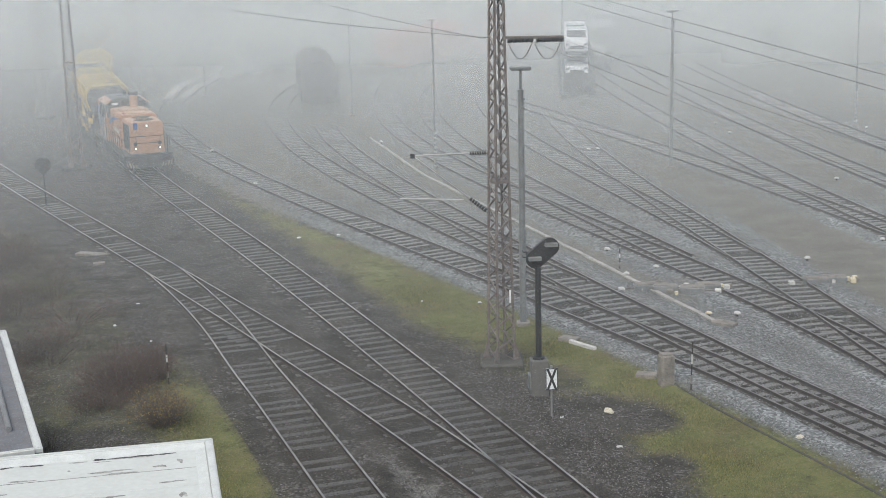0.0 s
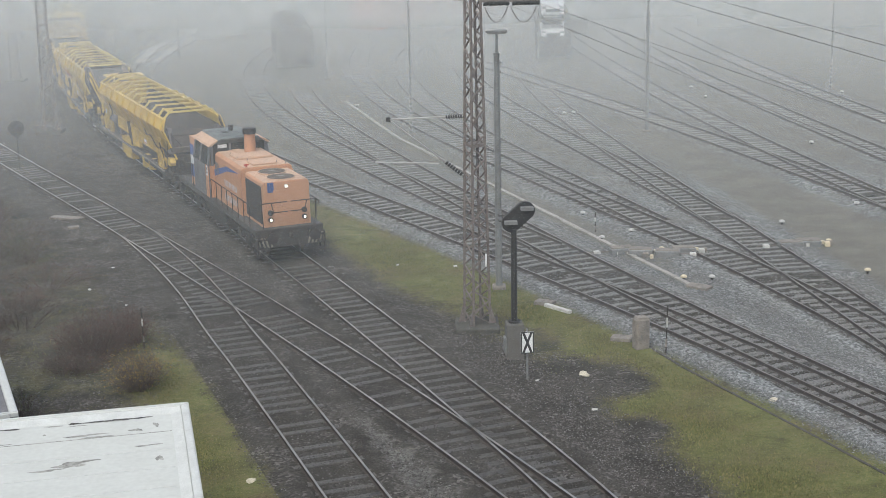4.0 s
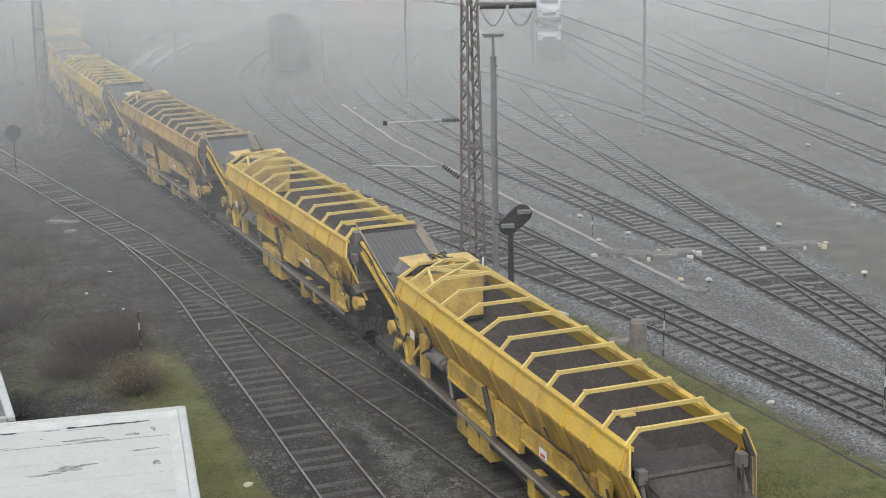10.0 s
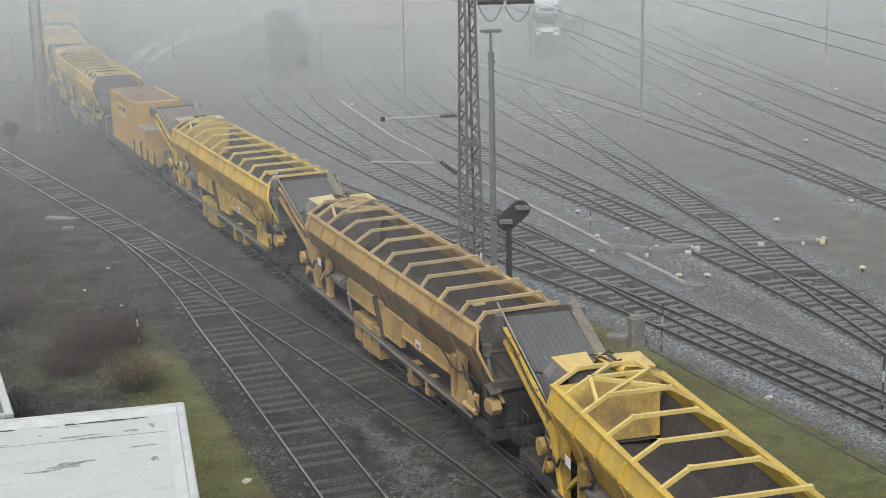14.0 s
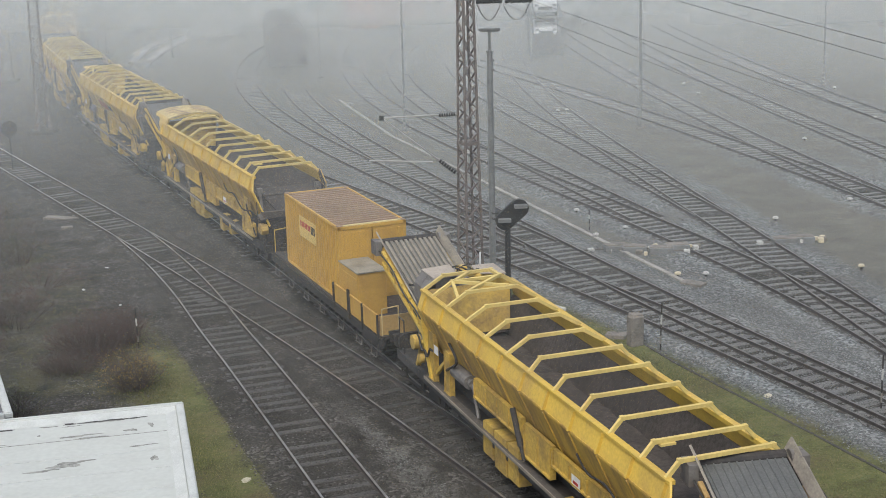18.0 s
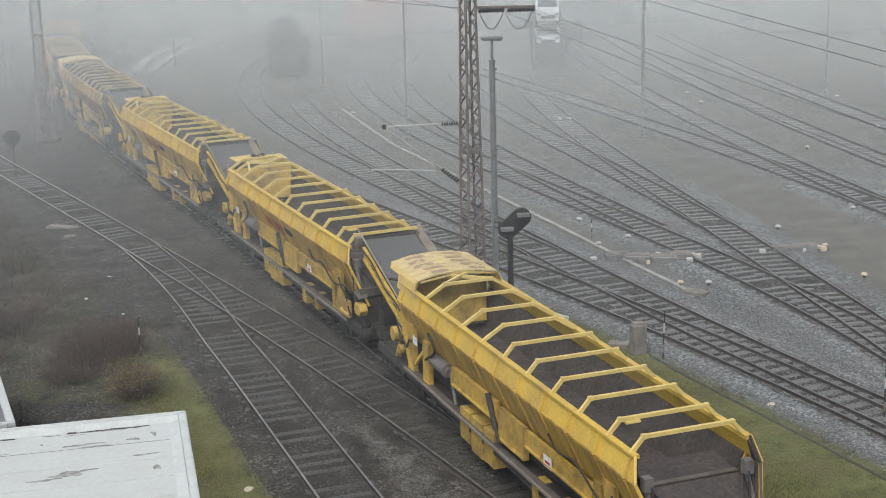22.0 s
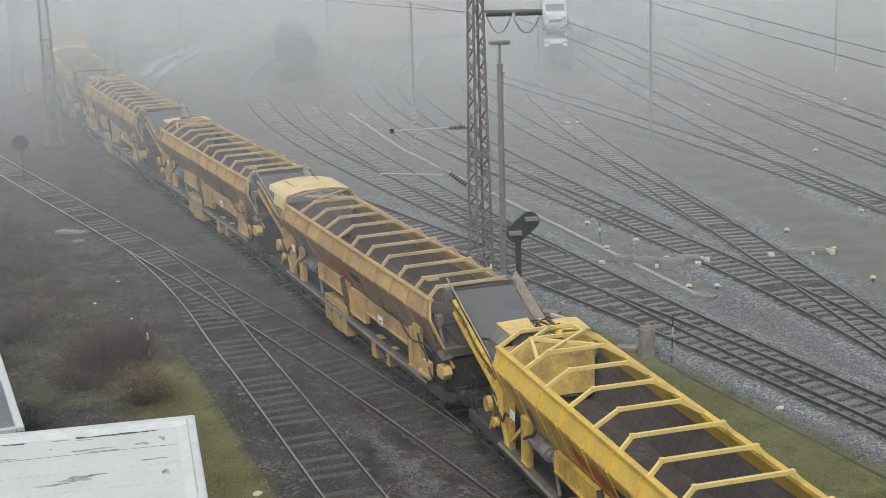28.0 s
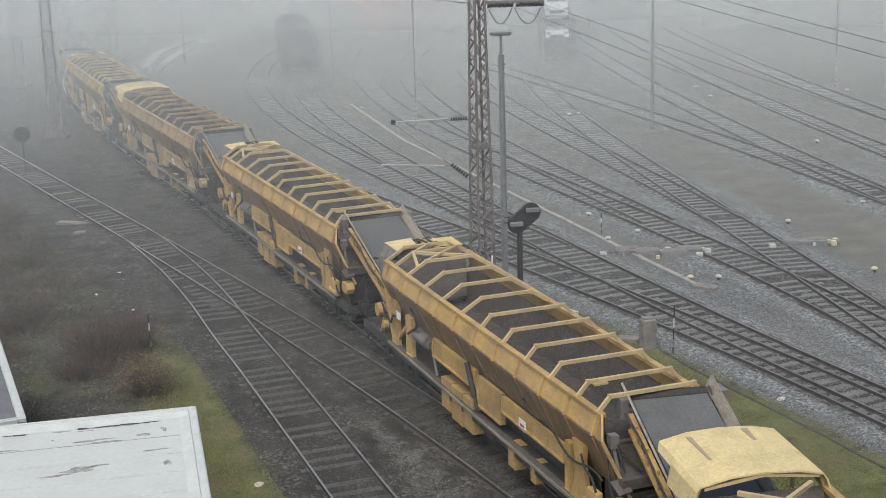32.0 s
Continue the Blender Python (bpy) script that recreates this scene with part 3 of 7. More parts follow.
# ---- rails and sleepers ----
def build_track(key, pale, head, near, far_, every=0.62, length=2.6):
    c, y0, y1 = TRACKS[key]
    tr = thing("railway_track", "worn railway track on dark ballast", "track", "railway tracks", "structure")
    steps = [y0 + (y1 - y0) * i / max(2, int((y1 - y0) / 1.2)) for i in range(max(2, int((y1 - y0) / 1.2)) + 1)]
    prof = [(-0.065, 0.04), (0.065, 0.04), (0.065, 0.055), (0.012, 0.075), (0.012, 0.155), (0.036, 0.165), (0.036, 0.192), (-0.036, 0.192),
            (-0.036, 0.165), (-0.012, 0.155), (-0.012, 0.075), (-0.065, 0.055)]
    top = [(-0.033, 0.192), (0.033, 0.192), (0.028, 0.200), (-0.028, 0.200)]
    for side in (-0.753, 0.753):
        for shape, material, nm in ((prof, RAIL_SIDE if not pale else RAIL_GREY, "rail"), (top, head, "rail_head")):
            s, k = Shape(), len(shape)
            vs = []
            for y in steps:
                d = track_dir(key, y)
                nrm = Vector((-d.y, d.x, 0))
                o = Vector((track_x(key, y), y, -track_drop(y) if key == "T" else 0)) + nrm * side
                vs += [o + nrm * a + Vector((0, 0, b)) for a, b in shape]
            fs = [(i * k + j, i * k + (j + 1) % k, (i + 1) * k + (j + 1) % k, (i + 1) * k + j) for i in range(len(steps) - 1) for j in range(k)]
            fs += [list(range(k))[::-1], list(range(len(vs) - k, len(vs)))]
            part(nm, s.add(vs, fs), material, tr)
    s = Shape().box(-0.125, 0.125, -length / 2, length / 2, -0.1, 0.04)
    me = s.mesh("sleeper", 0.012)
    me.materials.append(SLEEPER_PALE if pale else SLEEPER)
    y = max(near, y0)
    count = 0
    while y < min(far_, y1) and count < 300:
        d = track_dir(key, y)
        ob = new("sleeper", me)
        ob.parent = tr
        j = random.uniform(-0.03, 0.03)
        ob.matrix_world = Matrix.Translation((track_x(key, y) + j * 2, y + j, (0.032 if pale else 0.03 if key == "T" else 0.022) - (track_drop(y) if key == "T" else 0) + random.uniform(-0.03, 0.012))) @ Matrix.Rotation(
            math.atan2(d.y, d.x) + random.uniform(-0.02, 0.02), 4, "Z")
        y += every * abs(d.y)
        count += 1
    return tr


SLEEPER_RANGE = {"T": (30, 110), "L": (30, 105), "A": (30, 55), "C": (32, 110), "D": (67, 115), "E": (34, 104), "F": (38, 118), "G": (69, 112),
                 "H": (40, 108), "I": (67, 108), "J": (58, 105), "K": (70, 115), "M": (62, 120), "N": (66, 120)}

# ---- the works train ----
_ys = np.arange(-175, 350, 0.25)
_xs = np.array([track_x("T", y) for y in _ys])
_len = np.concatenate([[0], np.cumsum(np.hypot(np.diff(_xs), np.diff(_ys)))])
_s0 = float(np.interp(38.0, _ys, _len))
SPEED = 7.65
TRAIN = []


def rail_point(s):
    """The place on the train's track s metres past y = 38, towards the camera."""
    y = float(np.interp(_s0 - s, _len, _ys))
    return Vector((track_x("T", y), y, -track_drop(y)))


def vehicle_pose(s_front, length):
    a, b = rail_point(s_front - length * 0.18), rail_point(s_front - length * 0.82)
    d = (a - b).normalized()
    side = Vector((0, 0, 1)).cross(d).normalized()
    turn = Matrix((d, side, d.cross(side))).transposed().to_4x4()
    return Matrix.Translation((a + b) / 2) @ turn


WHEELS = []


def bogie(parent, x, base=1.8, r=0.46, material=None):
    """A two-axle bogie under a vehicle."""
    material = material or DARK
    f = Shape()
    for y in (-1.0, 1.0):
        f.box(x - base / 2 - 0.35, x + base / 2 + 0.35, y - 0.07, y + 0.07, 0.62, 0.86)
        f.prism([(x - 0.45, 0.45), (x + 0.45, 0.45), (x + 0.3, 0.95), (x - 0.3, 0.95)], y - 0.09, y + 0.09, "y")
        for a in (-base / 2, base / 2):
            f.box(x + a - 0.17, x + a + 0.17, y - 0.14, y + 0.14, 0.5, 0.82)
            f.tube((x + a - 0.25, y, 0.55), (x + a - 0.25, y, 0.85), 0.08)
            f.tube((x + a + 0.25, y, 0.55), (x + a + 0.25, y, 0.85), 0.08)
    f.box(x - 0.3, x + 0.3, -1.0, 1.0, 0.6, 0.85)
    fr = part("bogie_frame", f, material, parent)
    for a in (-base / 2, base / 2):
        w = Shape()
        w.tube((0, -0.95, 0), (0, 0.95, 0), 0.09)
        for y in (-0.75, 0.75):
            sg = 1 if y > 0 else -1
            w.tube((0, y - 0.065, 0), (0, y + 0.065, 0), r, n=20)
            w.tube((0, y - sg * 0.066, 0), (0, y - sg * 0.095, 0), r + 0.03, n=20)
            for k in range(4):
                q = k * math.pi / 2
                w.tube((0.24 * math.cos(q), y + sg * 0.066, 0.24 * math.sin(q)), (0.24 * math.cos(q), y + sg * 0.08, 0.24 * math.sin(q)), 0.05, n=6)
        ob = part("wheelset", w, STEEL, fr)
        ob.location = (x + a, 0, RAIL_Z + r)
        WHEELS.append((ob, (x + a, 0, RAIL_Z + r), r))


def buffers(parent, x, z=1.25):
    sg = 1 if x > 0 else -1
    for y in (-0.88, 0.88):
        b = Shape().tube((x - sg * 0.55, y, z), (x - sg * 0.1, y, z), 0.11, 0.09, 12)
        b.tube((x - sg * 0.1, y, z), (x - sg * 0.02, y, z), 0.22, 0.23, 16)
        b.box(min(x - sg * 0.6, x - sg * 0.5), max(x - sg * 0.6, x - sg * 0.5), y - 0.17, y + 0.17, z - 0.17, z + 0.17)
        part("buffer", b, DARK, parent)
    h = Shape().box(min(x - sg * 0.6, x - sg * 0.25), max(x - sg * 0.6, x - sg * 0.25), -0.06, 0.06, z - 0.1, z + 0.06)
    h.tube((x - sg * 0.3, 0, z), (x + sg * 0.02, 0, z - 0.18), 0.035, n=6)
    part("coupling", h, DARK, parent)
    part("brake_hose", Shape().tube((x - sg * 0.55, 0.35, z - 0.25), (x - sg * 0.2, 0.3, z - 0.6), 0.025, n=6), DARK, parent)


def handrail(parent, pts, r=0.018, material=None, name="handrail"):
    h = Shape()
    for a, b in zip(pts[:-1], pts[1:]):
        h.tube(a, b, r, n=6)
    return part(name, h, material or DARK, parent)


def letters(text, size, m, material, parent, name="lettering"):
    """Raised built-in letters, turned into a mesh."""
    cu = bpy.data.curves.new(name, "FONT")
    cu.body, cu.size, cu.extrude, cu.align_x, cu.align_y = text, size, 0.004, "CENTER", "CENTER"
    tmp = bpy.data.objects.new(name, cu)
    me = bpy.data.meshes.new_from_object(tmp)
    bpy.data.objects.remove(tmp)
    me.materials.append(material)
    ob = new(name, me)
    ob.parent = parent
    ob.matrix_basis = m
    return ob


def side_m(x, y, z, left):
    """Pose of a flat sign on a vehicle's side wall."""
    r = Matrix(((1, 0, 0), (0, 0, -1), (0, 1, 0))) if not left else Matrix(((-1, 0, 0), (0, 0, 1), (0, 1, 0)))
    return Matrix.Translation((x, y, z)) @ r.to_4x4()


def build_wagon(paint, cover, label, dirt=GRIME_SHADE, mark=False, ribs=0.004):
    """A conveyor hopper wagon, 19.3 m over buffers; x runs forward."""
    Y = YELLOWS[paint]
    LOWER = {"clean": YELLOW_GRIMY_SHADED, "dusty": YELLOW_DUST, "tan": TAN}[paint]
    WALL = WALL_CLEAN if paint == "clean" else WALL_DIRTY
    w = thing("conveyor_hopper_wagon", label, "wagon", "conveyor hopper wagons")
    # underframe
    u = Shape()
    for y in (-1, 1):
        u.box(-9.05, 9.05, y * 1.30 - 0.06, y * 1.30 + 0.06, 0.98, 1.26)
    u.box(-9.0, 9.0, -0.35, 0.35, 0.85, 1.2)
    for x in (-9.05, -6.4, -3, 0, 3, 6.4, 9.05):
        u.box(x - 0.08, x + 0.08, -1.24, 1.24, 0.95, 1.2)
    # grimy frame, its dark tone also painted in for shade below the deck edge
    part("underframe", u, dirt, w)
    part("deck", Shape().box(-8.9, 8.9, -1.24, 1.24, 1.204, 1.24), DARK, w)
    for sg in (-1, 1):
        part("side_walkway", Shape().box(-6.3, 8.0, min(sg * 1.24, sg * 1.44), max(sg * 1.24, sg * 1.44), 1.262, 1.29), DECK, w, "trodden steel walkway plate")
        part("walkway_edge", Shape().box(-6.3, 8.0, min(sg * 1.44, sg * 1.47), max(sg * 1.44, sg * 1.47), 1.22, 1.30), BOARD, w, "dusty steel kick edge")
    bogie(w, 6.5)
    bogie(w, -6.5)
    buffers(w, 9.79)
    buffers(w, -9.79)
    x0, x1 = -6.5, 8.25          # rear and front of the hopper's top edge
    for sg in (-1, 1):
        # upper band, leaning out, folded lip and the inclined lower wall
        s = Shape()
        s.prism([(sg * 1.30, 3.80), (sg * 1.37, 3.80), (sg * 1.52, 3.33), (sg * 1.45, 3.33)], x0, x1)
        s.prism([(sg * 1.27, 3.74), (sg * 1.43, 3.78), (sg * 1.43, 3.84), (sg * 1.27, 3.84)], x0 - 0.02, x1 + 0.02)
        part("upper_side_wall", s, Y, w)
        s = Shape()
        s.prism([(sg * 1.445, 3.328), (sg * 1.54, 3.328), (sg * 1.54, 3.27), (sg * 0.98, 2.0), (sg * 0.86, 2.0)], x0, x1 - 0.25)
        for i in range(11):
            x = x0 + 0.45 + i * 1.42
            s.prism([(sg * 1.54, 3.28), (sg * 1.57, 3.26), (sg * 1.01, 2.0), (sg * 0.98, 2.0)], x - 0.025, x + 0.025)
        part("inclined_side_wall", s, WALL, w, "rust-stained inclined wall")
        # the wall runs down to the low front end
        s = Shape()
        s.sheet([(x1 - 0.25, sg * 1.545, 3.30), (x1 + 0.24, sg * 1.51, 3.28), (x1 + 1.0, sg * 1.10, 2.02), (x1 - 0.25, sg * 0.99, 2.02)], 0.05)
        s.sheet([(x1 - 0.02, sg * 1.38, 3.83), (x1 + 0.02, sg * 1.38, 3.83), (x1 + 0.26, sg * 1.52, 3.29), (x1 - 0.02, sg * 1.53, 3.31)], 0.05)
        part("front_cheek", s, WALL, w)
        s = Shape()
        s.beam((x1, sg * 1.36, 3.84), (x1 + 0.26, sg * 1.49, 3.29), 0.05, 0.06)
        s.beam((x1 + 0.26, sg * 1.49, 3.29), (x1 + 1.0, sg * 1.10, 2.02), 0.05, 0.06)
        part("cheek_edge", s, Y if sg < 0 else GRIME_SHADE, w)
        s = Shape().sheet([(x1 - 0.25, sg * 1.49, 3.26), (x1 + 0.2, sg * 1.45, 3.24), (x1 + 0.94, sg * 1.04, 2.05), (x1 - 0.25, sg * 0.93, 2.05)], 0.02)
        s.sheet([(x1 - 0.02, sg * 1.31, 3.76), (x1 + 0.02, sg * 1.31, 3.76), (x1 + 0.2, sg * 1.44, 3.28), (x1 - 0.02, sg * 1.45, 3.28)], 0.02)
        part("cheek_liner", s, SPOIL, w, "grimy dark inner cheek")
        s = Shape().prism([(x1 + 0.62, 1.72), (x1 + 1.0, 1.72), (x1 + 1.12, 1.9), (x1 + 1.0, 2.1), (x1 + 0.62, 2.1), (x1 + 0.5, 1.9)], sg * 1.18, sg * 1.46, "y")
        part("end_gearbox", s, LOWER, w, bevel=0.02)
        s = Shape().sheet([(x1 + 0.55, sg * 1.12, 2.5), (x1 + 1.0, sg * 1.12, 2.35), (x1 + 1.0, sg * 1.45, 2.3), (x1 + 0.55, sg * 1.45, 2.45)], 0.03)
        part("rubber_flap", s, DECK, w, "worn dark flap")
        for k in range(3):
            s = Shape()
            f = lambda q: (x1 + 0.15 + 0.55 * q + 0.1 * k, sg * (1.30 - 0.12 * k + 0.1 * math.sin(3 * q + k)), 3.2 - 1.3 * q - 0.2 * math.sin(math.pi * q))
            s.run(f, 9, 0.024, 5)
            part("hydraulic_hose", s, DARK, w)
        s = Shape().box(x1 + 0.1, x1 + 0.32, min(sg * 1.1, sg * 1.3), max(sg * 1.1, sg * 1.3), 3.1, 3.4)
        s.beam((x1 + 0.2, sg * 1.2, 3.1), (x1 + 0.45, sg * 1.2, 2.6), 0.08)
        part("valve_block", s, STEEL, w, "grimy valve block")
        for i in range(11):
            x = x0 + 0.45 + i * 1.42
            r = Shape().prism([(sg * 1.36, 3.77), (sg * 1.45, 3.77), (sg * 1.60, 3.33), (sg * 1.51, 3.33)], x - 0.035, x + 0.035)
            part("rib", r, Y, w)
        # lower band of panels with openings between posts
        for a, b, z0, z1 in ((-6.2, -5.7, 1.26, 2.7), (-4.9, -4.4, 1.26, 2.5), (-2.6, 0.6, 1.88, 2.42), (0.75, 2.4, 1.5, 2.35), (2.45, 6.2, 1.88, 2.32), (6.25, 6.55, 1.26, 2.5)):
            p = Shape().prism([(sg * 1.20, z0), (sg * 1.30, z0), (sg * (1.30 if z1 < 2.4 else 1.33), z1), (sg * 1.20, z1)], a, b)
            k = max(1, int((b - a) / 0.8))
            for j in range(k + 1):
                xx = a + 0.03 + (b - a - 0.06) * j / k
                p.box(xx - 0.02, xx + 0.02, min(sg * 1.30, sg * 1.345), max(sg * 1.30, sg * 1.345), z0, z1 - 0.05)
            p.box(a, b, min(sg * 1.30, sg * 1.36), max(sg * 1.30, sg * 1.36), z0, z0 + 0.05)
            part("side_panel", p, LOWER, w)
        # curved gusset foot at the front and struts at the rear
        g = Shape()
        prof = [(6.6, 1.26), (7.6, 1.26), (7.45, 1.7), (7.3, 2.3), (7.35, 2.75), (6.75, 2.75), (6.9, 2.3), (6.85, 1.75)]
        g.prism(prof, sg * 1.26, sg * 1.38, "y")
        part("gusset", g, LOWER, w)
        g = Shape()
        g.beam((-6.0, sg * 1.28, 1.26), (-6.6, sg * 1.35, 2.9), 0.16, 0.12)
        g.beam((-7.4, sg * 1.25, 1.26), (-6.7, sg * 1.30, 2.2), 0.14, 0.12)
        g.beam((-4.6, sg * 1.25, 2.4), (-5.9, sg * 1.25, 1.4), 0.1, 0.1)
        part("strut", g, Y, w)
        # hanging cabinets and tanks under the deck edge
        for a, b, z0 in ((-1.9, -1.2, 0.62), (-1.1, -0.3, 0.5), (-0.2, 0.5, 0.55), (2.9, 3.35, 0.6), (4.3, 4.6, 0.7)):
            c = Shape().box(a, b, min(sg * 1.0, sg * 1.36), max(sg * 1.0, sg * 1.36), z0, 1.5 if b < 1 else 1.26)
            c.box(a + 0.04, b - 0.04, min(sg * 1.36, sg * 1.375), max(sg * 1.36, sg * 1.375), z0 + 0.06, 1.2)
            part("cabinet", c, LOWER, w, bevel=0.012)
        t = Shape().tube((-4.2, sg * 1.22, 2.1), (-3.1, sg * 1.22, 2.1), 0.2, n=14).tube((-3.1, sg * 1.22, 2.1), (-2.95, sg * 1.22, 2.1), 0.12, n=10)
        t.tube((-2.95, sg * 1.22, 2.1), (-2.5, sg * 1.24, 1.3), 0.05, n=8)
        part("hydraulic_motor", t, STEEL, w, "grimy grey drive motor")
        cyl = Shape().tube((0.2, sg * 1.38, 2.55), (0.75, sg * 1.40, 1.75), 0.075, n=10).tube((0.75, sg * 1.40, 1.75), (0.95, sg * 1.40, 1.45), 0.045, n=8)
        part("hydraulic_cylinder", cyl, DARK, w)
        f = lambda q: (-6.9 + 1.3 * q, sg * 1.42, 2.35 - 0.35 * math.sin(q * 3.1) + 0.08 * math.sin(q * 17))
        part("hose", Shape().run(f, 14, 0.035), DARK, w)
        f = lambda q: (7.4 + 1.1 * q, sg * 1.47, 2.6 - 1.0 * q - 0.1 * math.sin(q * 9))
        part("hose", Shape().run(f, 10, 0.03), DARK, w)
        f = lambda q: (3.9 + 4.4 * q, sg * (1.36 + 0.1 * math.sin(3 * q)), 2.75 - 0.55 * q - 0.12 * math.sin(q * 12))
        part("hose", Shape().run(f, 22, 0.028), DARK, w)
        f = lambda q: (-4.2 + 0.5 * math.sin(4 * q), sg * (1.42 - 0.05 * q), 2.9 - 0.9 * q)
        part("hose", Shape().run(f, 12, 0.04), DARK, w)
        lamp = Shape().box(7.75, 8.25, min(sg * 1.34, sg * 1.50), max(sg * 1.34, sg * 1.50), 1.55, 1.95)
        lamp.tube((7.5, sg * 1.45, 1.5), (8.3, sg * 1.45, 1.5), 0.1, n=10)
        part("end_drive", lamp, LOWER, w, bevel=0.02)
        part("end_drive", Shape().tube((-6.9, sg * 1.36, 2.15), (-6.9, sg * 1.58, 2.15), 0.22, n=14).tube((-6.55, sg * 1.36, 1.75), (-6.55, sg * 1.5, 1.75), 0.14, n=12), LOWER, w)
        sign = Shape().box(3.6, 4.05, min(sg * 1.346, sg * 1.352), max(sg * 1.346, sg * 1.352), 1.86, 2.16)
        part("sign", sign, WHITE, w, "white data plate")
        part("sign_bar", Shape().box(3.68, 3.95, min(sg * 1.352, sg * 1.356), max(sg * 1.352, sg * 1.356), 1.96, 2.03), RED, w)
        part("sign", Shape().box(-5.6, -5.25, min(sg * 1.37, sg * 1.376), max(sg * 1.37, sg * 1.376), 2.2, 2.45), WHITE, w, "white data plate")
        if mark:
            for i, (a, b) in enumerate(((-1.3, -0.98), (-0.9, -0.6), (-0.5, -0.2), (-0.1, 0.2), (0.3, 0.6), (0.7, 1.0))):
                bar = Shape().prism([(sg * 1.427, 3.0), (sg * 1.437, 3.0), (sg * 1.261, 2.6), (sg * 1.251, 2.6)], a, b)
                part("painted_mark", bar, FADED_RED, w, "faded red painted mark")
            part("painted_mark", Shape().prism([(sg * 1.427, 3.0), (sg * 1.437, 3.0), (sg * 1.327, 2.75), (sg * 1.317, 2.75)], 1.15, 2.05), GRIME_SHADE, w, "faded black painted mark")
        st = Shape()
        for z in (0.55, 0.85):
            st.box(-8.9, -8.45, min(sg * 1.2, sg * 1.42), max(sg * 1.2, sg * 1.42), z, z + 0.03)
        for x in (-8.9, -8.45):
            st.box(x - 0.02, x + 0.02, min(sg * 1.25, sg * 1.29), max(sg * 1.25, sg * 1.29), 0.5, 1.26)
        part("step", st, DARK, w)
        handrail(w, [(-8.95, sg * 1.3, 1.26), (-8.95, sg * 1.3, 2.3), (-8.5, sg * 1.3, 2.3), (-8.5, sg * 1.3, 1.26)], 0.02, DARK)
        handrail(w, [(9.0, sg * 1.28, 1.26), (9.0, sg * 1.28, 2.1), (9.0, sg * 0.8, 2.1), (9.0, sg * 0.8, 1.26)], 0.02, DARK)
    # added dark walls put the shade of the recesses into colour
    for sg in (-1, 1):
        part("inner_frame", Shape().box(-6.0, 7.2, min(sg * 0.84, sg * 0.9), max(sg * 0.84, sg * 0.9), 1.242, 1.99), GRIME_SHADE, w, "dark backing wall standing in for shade in the recesses")
    # inside: sloping liners, belt with spoil, rear wall, open low front
    for sg in (-1, 1):
        s = Shape().prism([(sg * 1.40, 3.34), (sg * 1.435, 3.34), (sg * 0.872, 2.04), (sg * 0.84, 2.04)], x0 + 0.02, x1 - 0.3)
        part("liner", s, SPOIL, w, "grimy dark inner wall")
    belt = Shape()
    n = 40
    rnd = random.Random(len(TRAIN))
    across = (-1.0, -0.6, -0.2, 0.2, 0.6, 1.0)
    grid = []
    for i in range(n + 1):
        a = x0 + 0.1 + (x1 - x0 - 0.3) * i / n
        grid += [(a, y, 2.30 + 0.16 * rnd.random() * (1 - 0.5 * abs(y))) for y in across]
    belt.add(grid, [(i * 6 + j, i * 6 + j + 1, i * 6 + j + 7, i * 6 + j + 6) for i in range(n) for j in range(5)])
    belt.add([(x0 + 0.1, -0.95, 2.0), (x1 - 0.2, -0.95, 2.0), (x1 - 0.2, 0.95, 2.0), (x0 + 0.1, 0.95, 2.0)], [(0, 1, 2, 3)])
    part("conveyor_belt", belt, SPOIL, w, "dark belt with leftover spoil")
    s = Shape().sheet([(x1 - 0.25, -1.28, 2.9), (x1 + 0.75, -1.28, 2.45), (x1 + 0.75, 1.28, 2.45), (x1 - 0.25, 1.28, 2.9)], 0.05)
    s.sheet([(x1 - 1.3, -1.25, 3.0), (x1 - 0.25, -1.28, 2.9), (x1 - 0.25, 1.28, 2.9), (x1 - 1.3, 1.25, 3.0)], 0.05)
    part("apron_plate", s, SPOIL, w, "black rubber-covered front apron")
    s = Shape().box(x1 + 0.68, x1 + 0.86, -1.3, 1.3, 2.32, 2.56)
    s.tube((x1 - 0.26, -1.2, 2.98), (x1 - 0.26, 1.2, 2.98), 0.06, n=10)
    part("front_beam", s, DECK, w)
    s = Shape().box(x1 - 0.2, x1 + 0.8, -1.2, 1.2, 1.3, 2.2)
    s.box(x1 + 0.8, x1 + 0.9, -0.7, 0.7, 1.5, 2.1)
    part("front_drive_housing", s, DARK, w)
    for sg in (-1, 1):
        c = Shape()
        c.beam((x1 - 0.1, sg * 1.25, 3.3), (x1 + 0.75, sg * 0.75, 2.6), 0.04)
        c.beam((x1 - 0.1, sg * 1.2, 3.0), (x1 - 0.12, sg * 1.25, 3.4), 0.04)
        part("chain", c, DARK, w)
    # bows over the load: high rounded ones at the rear, flatter ones further forward
    BOWS = {"clean": BOW, "dusty": BOW_DUSTY, "tan": TAN}[paint]
    stations = [x0 + 0.05, x0 + 0.78] + [x0 + 1.95 + 1.44 * i for i in range(9)] + [x1 - 0.2]
    for i, x in enumerate(stations):
        a, h = (0.63, 0.38) if i < 6 else (0.30, 0.33)
        if cover != "small" and i < 2:
            continue
        b = Shape()
        z = 3.80
        pts = [(-1.36, z), (-1.36 + a, z + h), (1.36 - a, z + h), (1.36, z)]
        for p, q in zip(pts[:-1], pts[1:]):
            b.beam((x, p[0], p[1]), (x, q[0], q[1]), 0.085, 0.085, (1, 0, 0))
